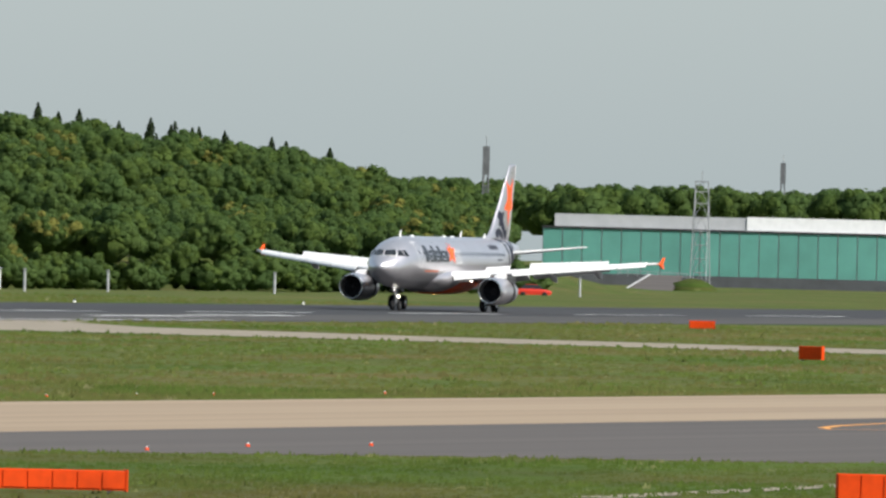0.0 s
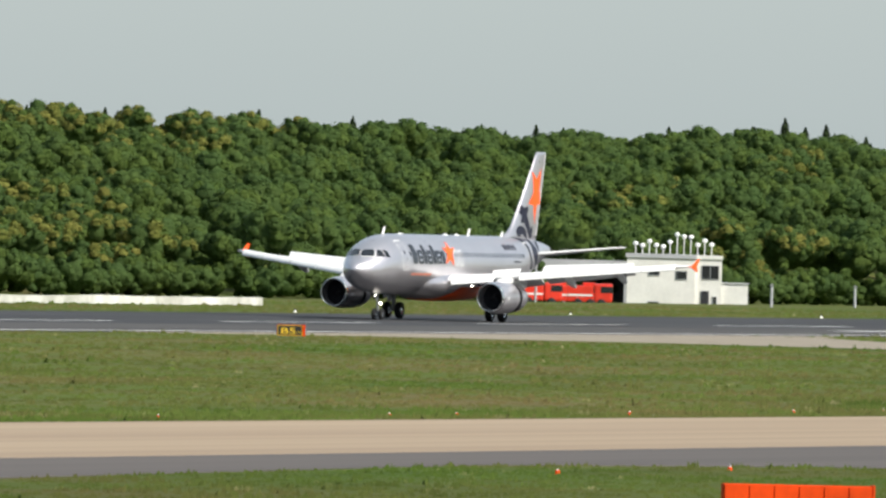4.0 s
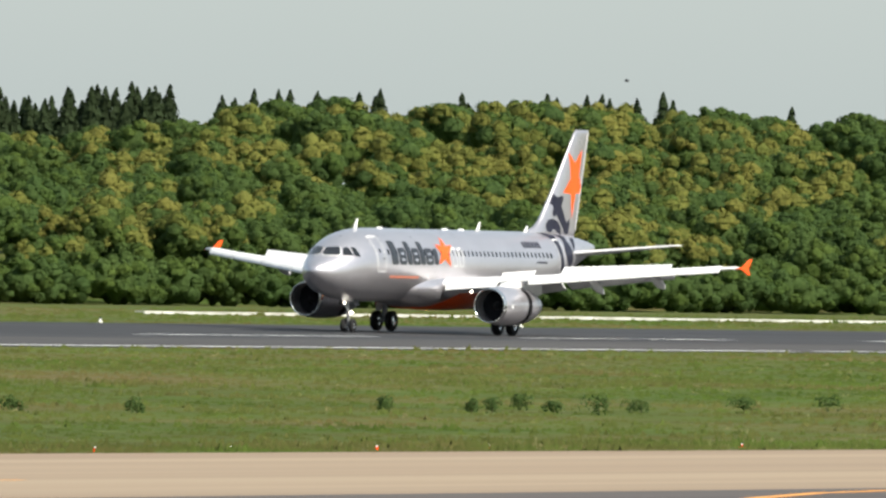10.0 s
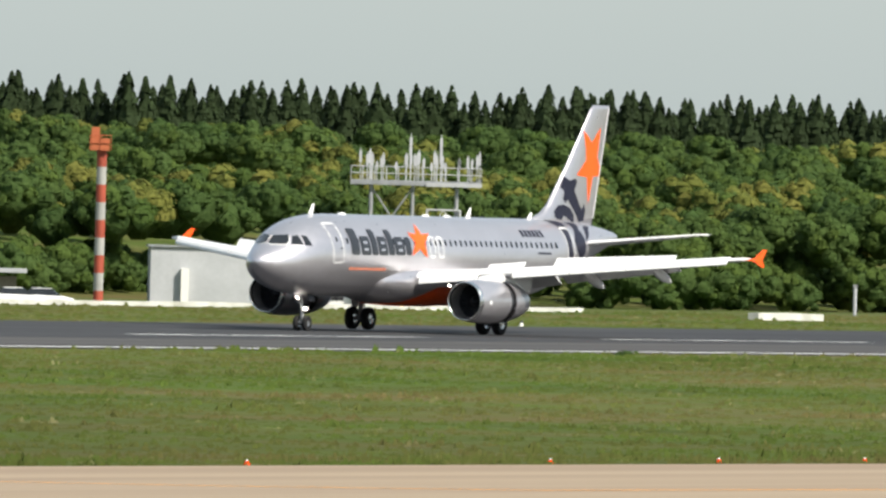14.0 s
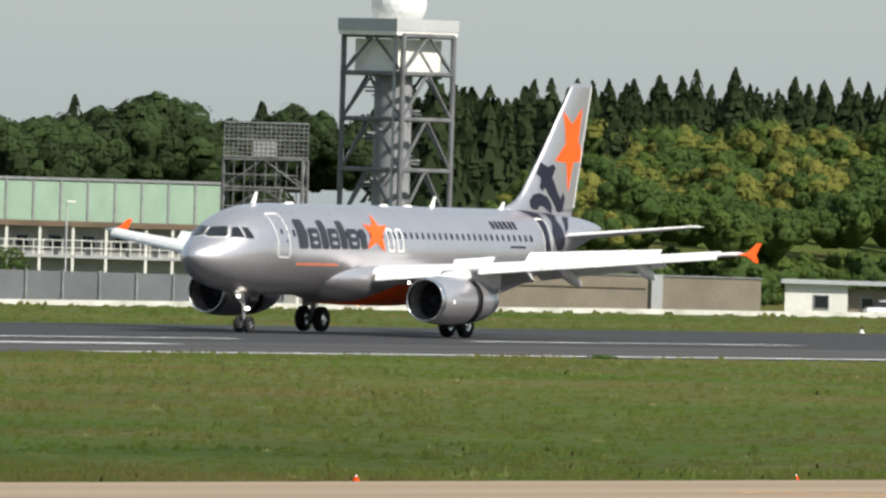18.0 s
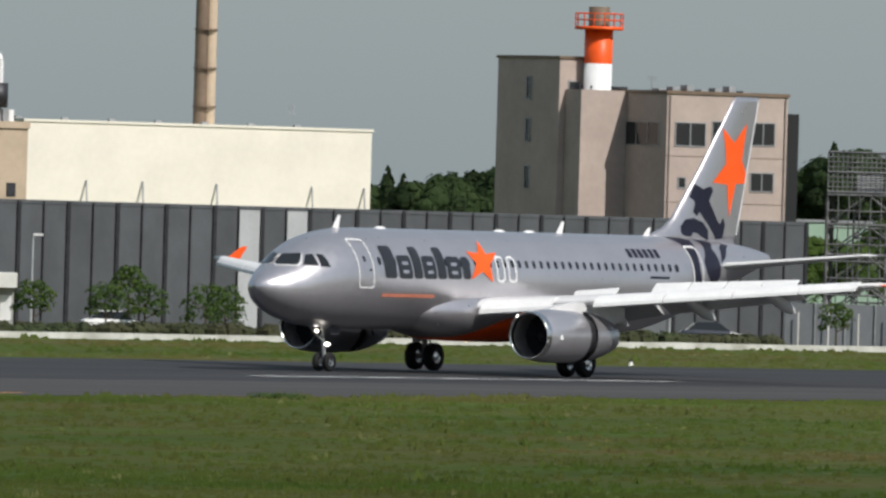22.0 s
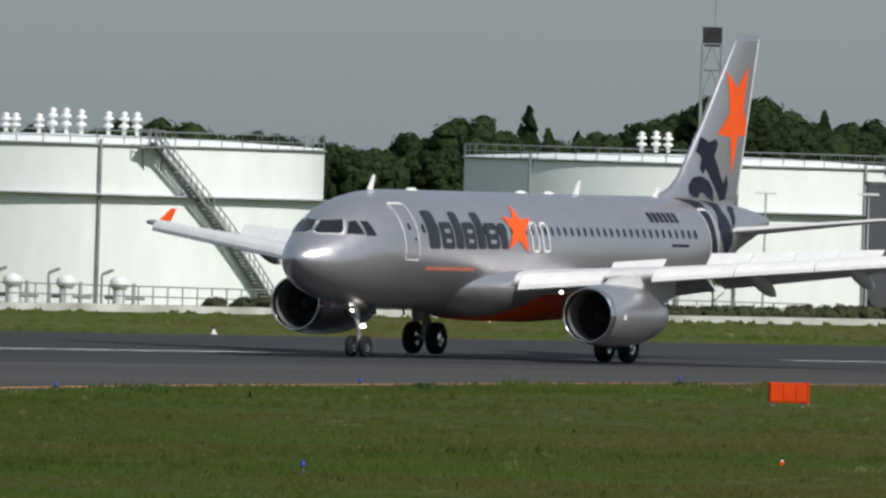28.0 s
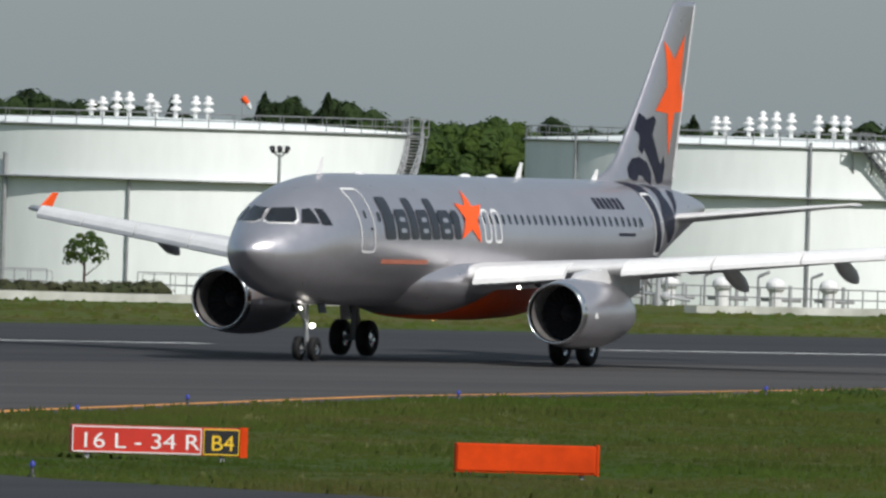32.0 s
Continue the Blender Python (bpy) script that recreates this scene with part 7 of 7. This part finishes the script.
for i, (az, y, h, s) in enumerate(((43.0, 560, 3.4, 1.0), (38.18, 560, 3.1, 0.8), (38.52, 560, 2.9, 0.6), (36.65, 590, 4.4, 0.9), (36.2, 590, 4.2, 0.85), (35.55, 590, 4.6, 1.2), (34.95, 590, 3.6, 0.8), (34.62, 588, 3.4, 1.1), (33.0, 600, 3.2, 1.2), (32.1, 600, 3.8, 1.3), (34.9, 600, 4.4, 1.3), (35.89, 588, 3.4, 1.3), (35.63, 588, 3.3, 1.2), (35.49, 588, 3.4, 1.4), (35.27, 588, 3.6, 1.6), (35.2, 590, 3.2, 1.3), (37.2, 588, 3.6, 1.1), (36.79, 588, 3.4, 1.1), (33.25, 650, 6.4, 1.9), (33.12, 652, 5.6, 1.7))):
    m, g = site(az, y)
    garden_tree(m @ pose(0, 0, g), 300 + i, h, s * 1.35, "young green roadside tree with a thin trunk", "roadside young trees")

# dark hedge above the kerb
hq = []
rng = np.random.default_rng(33)
for x in np.concatenate([np.arange(470, 497, 0.75), np.arange(550, 700, 0.75)]):
    for y in (458, 461):
        h = 0.5 + 0.22 * noise.noise((x * 0.11, y, 2.0))
        c = np.array([x + rng.uniform(-0.2, 0.2), y + rng.uniform(-0.6, 0.6), slope(y) + h * 0.6])
        hq.append(core(c, 0.62, h / 0.62))
        hq.append(leaf_shell(rng, c, 0.66, 26, 0.13, h / 0.62))
V = np.concatenate(hq).reshape(-1, 3)
tagged(put("hedge", mesh_from("hedge", V, [tuple(range(i, i + 4)) for i in range(0, len(V), 4)], [HEDGE])), "low dark brownish-green hedge along the road", "hedge", kind="stuff")
# ---- signs, markers and bushes on the field ----
SIGNRED = material("sign_red", (0.55, 0.03, 0.015), 0.45, vary=0.06, scale=0.6, fine=5)
SIGNBLACK = material("sign_black", (0.015, 0.015, 0.016), 0.45, vary=0.1, scale=0.6, fine=5)
SIGNYELLOW = material("sign_yellow", (0.85, 0.55, 0.02), 0.45, vary=0.06, scale=0.6, fine=5)
BLUELAMP = glow("blue_edge_lamp", (0.02, 0.03, 0.22), 0.35)


def facing(x, y, extra=0.0):
    return pose(x, y, 0.0, 0, 0, math.degrees(math.atan2(y, x)) - 90 + extra)


def sign_box(x, y, w, h, extra, label, ribs=5):
    """A sign cabinet seen from behind: panels between ribs, on short legs."""
    s = empty_thing("sign_cabinet", facing(x, y, extra), label, "airfield sign", "orange sign cabinets")
    part("cabinet", box(bmesh.new(), -w / 2, w / 2, -0.14, 0.14, 0.10, 0.10 + h, 0.02), SIGNORANGE, s)
    n = max(1, ribs)
    for i in range(n):
        a, b = -w / 2 + w * i / n, -w / 2 + w * (i + 1) / n
        part("panel", box(bmesh.new(), a + 0.03, b - 0.03, -0.165, -0.14, 0.15, 0.06 + h), SIGNORANGE, s)
    part("end_cap", box(bmesh.new(), w / 2, w / 2 + 0.05, -0.16, 0.16, 0.08, 0.13 + h), SIGNORANGE, s)
    for k in (-0.4, 0.4):
        part("leg", box(bmesh.new(), k * w - 0.05, k * w + 0.05, -0.06, 0.06, -0.05, 0.1), STEEL, s)
    return s


sign_box(377.5, 125.5, 3.85, 0.50, 14, "long orange sign cabinet with ribbed panels in the grass", 6)
sign_box(1070, 308, 1.75, 0.55, 4, "orange sign cabinet on the far grass strip")
sign_box(834.6, 234, 1.4, 0.72, -30, "orange sign cabinet on the grass strip")
sign_box(397, 109, 3.0, 0.7, 10, "orange sign cabinet at the taxiway edge", 5)
sign_box(764.5, 312.7, 1.75, 0.52, 6, "orange sign cabinet beside the runway")
sign_box(373.3, 290.6, 1.15, 0.60, 12, "orange sign cabinet beside the runway exit", 3)
sign_box(250.3, 220.6, 3.0, 0.61, 10, "long orange sign cabinet beside the taxiway", 1)


def words(parent, text, x, z, size, mat, y, label):
    cu = bpy.data.curves.new("lettering", 'FONT')
    cu.body, cu.size, cu.extrude = text, size, 0.004
    tmp = bpy.data.objects.new("tmp", cu)
    scene.collection.objects.link(tmp)
    bpy.context.view_layer.update()
    me = bpy.data.meshes.new_from_object(tmp.evaluated_get(bpy.context.evaluated_depsgraph_get()))
    bpy.data.objects.remove(tmp)
    me.materials.clear()
    me.materials.append(mat)
    ob = put("lettering", me, parent, pose(x, y, z, 90, 0, 0), label)
    return ob


def lit_sign(x, y, extra, plates, h, label, cap=True):
    """Plates are (width, face, text, text colour)."""
    s = empty_thing("taxiway_sign", facing(x, y, extra), label, "airfield sign")
    w = sum(p[0] for p in plates)
    part("cabinet", box(bmesh.new(), -w / 2, w / 2, -0.10, 0.14, 0.12, 0.12 + h, 0.015), SIGNRED if plates[0][1] is SIGNRED else SIGNORANGE, s)
    a = -w / 2
    for pw, face, text, ink in plates:
        part("plate", box(bmesh.new(), a + 0.03, a + pw - 0.03, -0.125, -0.10, 0.16, 0.08 + h), face, s)
        bm = bmesh.new()
        for p0, p1, q0, q1 in ((a + 0.02, a + pw - 0.02, 0.14, 0.165), (a + 0.02, a + pw - 0.02, 0.075 + h, 0.10 + h), (a + 0.02, a + 0.04, 0.14, 0.10 + h), (a + pw - 0.04, a + pw - 0.02, 0.14, 0.10 + h)):
            box(bm, p0, p1, -0.135, -0.125, q0, q1)
        part("plate_frame", bm, ink, s)
        t = words(s, text, 0, 0.24, h * 0.78, ink, -0.128, "")
        tw = max(v.co.x for v in t.data.vertices) - min(v.co.x for v in t.data.vertices)
        t.scale = ((pw - 0.34) / tw, 1, 1)
        t.location.x = a + (pw - tw * t.scale.x) / 2
        a += pw
    if cap:
        part("end_cap", box(bmesh.new(), w / 2, w / 2 + 0.16, -0.14, 0.16, 0.10, 0.14 + h), SIGNORANGE, s)
    for k in (-0.4, 0.4):
        part("leg", box(bmesh.new(), k * w - 0.05, k * w + 0.05, -0.06, 0.06, -0.05, 0.12), STEEL, s)
    return s


lit_sign(250.2, 231.1, 10, [(2.85, SIGNRED, "16 L - 34 R", WHITEPAINT), (0.82, SIGNBLACK, "B4", SIGNYELLOW)], 0.60, "red runway sign with white letters and a black plate")
lit_sign(852.8, 314.3, 4, [(1.45, SIGNBLACK, "B5-", SIGNYELLOW)], 0.62, "black sign with yellow lettering beside the runway")


# taxiway edge markers
def edge_marker(x, y):
    s = empty_thing("edge_marker", pose(x, y, 0), "small orange edge marker in the grass", "marker", "taxiway edge markers")
    put("cone", lathe("cone", [(0.0, 0.09), (0.03, 0.09), (0.045, 0.06), (0.10, 0.055), (0.12, 0.01)], SIGNORANGE, 14, "z"), s)
    put("lamp", lathe("lamp", [(0.11, 0.03), (0.135, 0.03), (0.15, 0.008)], WHITEPAINT, 12, "z"), s, label="small pale lamp")
    return s


first = edge_marker(299, 191)
for x in (583, 592.7, 615.4, 319, 340, 357, 374, 384, 393, 401, 410, 420, 428, 447, 466, 504, 527, 534, 553, 572, 640):
    copy_thing(first, pose(x, 190.4, 0))
for x, y in ((362, 152), (384, 157), (433, 146), (450, 146.6), (463, 147.6), (418, 146), (472.5, 146.6), (297.5, 231.7)):
    copy_thing(first, pose(x, y, 0))


def blue_light(x, y):
    s = empty_thing("taxiway_light", pose(x, y, 0), "small blue taxiway edge light", "light", "blue edge lights")
    put("base", lathe("base", [(0.0, 0.1), (0.04, 0.1), (0.06, 0.04), (0.22, 0.04)], DARKMETAL, 12, "z"), s)
    put("lens", lathe("lens", [(0.22, 0.055), (0.30, 0.055), (0.34, 0.01)], BLUELAMP, 12, "z"), s)
    return s


first = blue_light(233.5, 219)
for x, y in ((320, 284.5), (345, 295), (372, 306), (399, 315), (300, 276), (283, 264), (258, 247), (268, 222), (425, 318.5)):
    copy_thing(first, pose(x, y, 0))


def runway_light(x, y):
    s = empty_thing("runway_light", pose(x, y, 0.02), "small pale runway edge light", "light", "runway edge lights")
    put("base", lathe("base", [(0.0, 0.14), (0.05, 0.14), (0.08, 0.07), (0.2, 0.07)], OFFWHITE, 12, "z"), s)
    put("lens", lathe("lens", [(0.2, 0.08), (0.27, 0.08), (0.3, 0.01)], GLASS_DARK, 12, "z"), s)
    return s


first = runway_light(350, 394)
for i in range(1, 16):
    copy_thing(first, pose(350 + i * 60, 394, 0.02))


# bushes on the strip
def bush(x, y, r, h, seed):
    rng = np.random.default_rng(seed)
    q = np.concatenate([leaf_shell(rng, np.array([rng.uniform(-r, r) * 0.6, rng.uniform(-r, r) * 0.4, h * rng.uniform(0.1, 0.5)]), r * 0.5, 60, 0.05, h / r * 0.8) for _ in range(5)])
    b = empty_thing("bush", pose(x, y, 0), "small dark green bush in the grass strip", "bush", "field bushes")
    V = q.reshape(-1, 3)
    V[:, 2] = np.maximum(V[:, 2], -0.03)
    put("foliage", mesh_from("foliage", V, [tuple(range(i, i + 4)) for i in range(0, len(V), 4)], [LEAF]), b)
    part("stem", rod(bmesh.new(), (0, 0, -0.05), (0, 0, h * 0.5), 0.012, 6, 0.006), BARK, b)


for i, (x, y, r, h) in enumerate(((497, 225, 0.35, 0.5), (502, 224, 0.3, 0.4), (508, 223.5, 0.5, 0.4), (506, 225, 0.45, 0.45), (509.5, 222.5, 0.55, 0.7), (513, 227, 0.4, 0.55), (519, 225, 0.6, 0.4), (526, 224, 0.55, 0.45), (536, 225, 0.55, 0.5), (470, 226, 0.5, 0.5), (477, 225, 0.35, 0.4), (430, 329, 1.1, 0.5), (373, 328, 1.0, 0.45), (395, 322, 1.0, 0.45), (350, 301, 1.2, 0.5), (560, 323, 0.9, 0.3), (640, 322, 0.8, 0.3), (455, 327, 1.4, 0.45), (360, 420, 1.5, 0.6), (640, 430, 1.3, 0.7), (840, 432, 2.2, 0.9))):
    if x < 480 and 280 < y < 340:
        y = float(np.interp(x, [p[0] for p in EDGE[1:12]][::-1], [p[1] for p in EDGE[1:12]][::-1])) - 3.0
        h *= 0.7
    if y < 240:
        r, h = r * 1.35, h * 1.6
    bush(x, y, r, h, 500 + i)



# dark lettering on one tank's shell
def tank_text(text, u0, u1, z0, z1):
    t = words(tank_b, text, 0, 0, 1.0, DARKLETTER, 0, "dark grey painted lettering")
    t.matrix_basis = Matrix.Identity(4)
    xs = [v.co.x for v in t.data.vertices]
    ys = [v.co.y for v in t.data.vertices]
    a0, a1, R = math.asin(u0 / 17.0), math.asin(u1 / 17.0), 17.015
    for v in t.data.vertices:
        a = a0 + (a1 - a0) * (v.co.x - min(xs)) / (max(xs) - min(xs))
        z = z0 + (z1 - z0) * (v.co.y - min(ys)) / (max(ys) - min(ys))
        r = R + v.co.z
        v.co = Vector((r * math.sin(a), -r * math.cos(a), z))


DARKLETTER = material("dark_grey_lettering", (0.06, 0.06, 0.065), 0.6, vary=0.05)
tank_text("TA-402", -10.1, -7.65, 0.77, 1.59)
tank_text("JETA-1", -9.9, -7.9, -0.16, 0.40)
for u in (-9.5, -8.6):
    a = math.asin(u / 17.0)
    bm = box(bmesh.new(), -0.16, 0.16, -0.03, 0.03, 2.15, 2.45)
    part("small_plate", bm, DARKLETTER, tank_b, "small dark plate", m=pose(17.0 * math.sin(a), -17.0 * math.cos(a), 0, 0, 0, math.degrees(a)))


# a small bird crossing the sky
bird = empty_thing("bird", pose(640, 270, 14), "small dark bird in flight", "bird")
put("body", loft_mesh("body", [[(x, r * math.cos(a), r * math.sin(a)) for a in np.linspace(0, 2 * math.pi, 9)[:-1]] for x, r in ((-0.16, 0.01), (-0.06, 0.045), (0.05, 0.04), (0.12, 0.008))], DARKMETAL), bird)
for sgn in (1, -1):
    bm = bmesh.new()
    f = bm.faces.new([bm.verts.new(q) for q in ((0.05, sgn * 0.03, 0.02), (0.02, sgn * 0.26, 0.09), (-0.05, sgn * 0.24, 0.08), (-0.06, sgn * 0.03, 0.02))])
    ext = bmesh.ops.extrude_face_region(bm, geom=[f])
    bmesh.ops.translate(bm, vec=(0, 0, 0.012), verts=[q for q in ext["geom"] if isinstance(q, bmesh.types.BMVert)])
    part("wing", bm, DARKMETAL, bird)
# ---- what moves ----
# seconds, place of the main gear on the airfield, heading turned toward the taxiway
ROLL = [
    (0.0, 1207.57, 368.98, -0.09),
    (0.5, 1184.31, 368.99, -0.27),
    (1.0, 1161.55, 369.01, -0.44),
    (1.5, 1139.15, 369.01, -0.62),
    (2.0, 1117.07, 369.02, -0.81),
    (2.5, 1095.41, 369.01, -1.00),
    (3.0, 1073.98, 368.99, -1.18),
    (3.5, 1052.75, 368.98, -1.31),
    (4.0, 1031.99, 369.02, -1.37),
    (4.5, 1011.85, 369.16, -1.35),
    (6.5, 938.99, 369.86, -0.74),
    (7.0, 921.65, 369.81, -0.97),
    (7.5, 904.36, 369.70, -1.09),
    (8.0, 887.40, 369.60, -1.10),
    (8.5, 870.86, 369.52, -1.06),
    (9.0, 854.76, 369.47, -1.00),
    (9.5, 839.11, 369.46, -0.95),
    (10.0, 823.83, 369.46, -1.01),
    (10.5, 808.90, 369.46, -1.16),
    (11.0, 794.30, 369.48, -1.35),
    (11.5, 779.98, 369.54, -1.59),
    (12.0, 765.99, 369.67, -1.83),
    (12.5, 752.46, 369.90, -2.01),
    (13.0, 739.46, 370.27, -2.06),
    (13.5, 727.04, 370.81, -1.99),
    (15.5, 681.18, 372.86, -0.15),
    (16.0, 669.99, 373.11, 0.35),
    (16.5, 658.60, 373.01, 0.62),
    (17.0, 647.28, 372.69, 0.76),
    (17.5, 636.07, 372.27, 0.84),
    (18.0, 625.03, 371.81, 0.83),
    (18.5, 614.18, 371.35, 0.67),
    (19.0, 603.47, 370.91, 0.43),
    (19.5, 592.96, 370.52, 0.13),
    (20.0, 582.65, 370.18, -0.23),
    (20.5, 572.50, 369.92, -0.58),
    (21.0, 562.52, 369.71, -0.78),
    (21.5, 552.80, 369.56, -0.68),
    (22.0, 543.49, 369.46, -0.20),
    (22.5, 534.55, 369.28, 0.73),
    (23.0, 525.67, 368.98, 2.02),
    (23.5, 516.86, 368.59, 3.51),
    (24.0, 508.26, 368.01, 4.98),
    (24.5, 499.78, 367.16, 6.25),
    (25.0, 491.37, 366.10, 7.29),
    (25.5, 482.83, 364.76, 8.17),
    (27.5, 447.87, 356.50, 11.55),
    (28.0, 439.24, 354.02, 12.48),
    (28.5, 430.81, 351.58, 13.55),
    (29.0, 422.81, 349.33, 14.57),
    (29.5, 415.14, 347.20, 15.43),
    (30.0, 407.60, 345.08, 16.15),
    (30.5, 400.08, 342.86, 16.84),
    (31.0, 392.65, 340.58, 17.53),
    (31.5, 385.53, 338.46, 18.23),
    (32.0, 378.85, 336.69, 18.95),
]


def motions():
    # the runway's crossfall lifts the far wing a little
    walk(plane, [(t, pose(x, y, 0.06, -0.4, 0, 180 + h)) for t, x, y, h in ROLL])
    for s, h, axis in SPOILERS:
        up = Matrix.Translation(h) @ Matrix.Rotation(radians(48) * (1 if axis.y > 0 else -1), 4, axis)
        down = Matrix.Translation(h)
        walk(s, [(0, up), (27.9, up), (29.2, down), (32, down)])
    for f, h, axis in FLAPS:
        turn = -1 if axis.y > 0 else 1
        full, less = (Matrix.Translation(h) @ Matrix.Rotation(radians(turn * a), 4, axis) for a in (32, 12))
        walk(f, [(0, full), (28.0, full), (32, less)])
    for s, x, y, z in SLEEVES:
        shut, wide = pose(x, y, z), pose(x - 0.5, y, z)
        walk(s, [(0, wide), (24.6, wide), (26.8, shut), (32, shut)])

    # the bird glides across at one distance
    flight = []
    for t, az, el in ((0, 21.0, 0.78), (7, 22.742, 0.59), (8, 22.993, 0.557), (9, 23.237, 0.51), (11, 23.833, 0.474), (16, 25.3, 0.40), (32, 30.0, 1.6)):
        r = 800.0
        flight.append((t, pose(r * math.cos(radians(az)), r * math.sin(radians(az)), 7 + r * math.tan(radians(el)), 0, 0, az + 80)))
    walk(bird, flight)


motions()
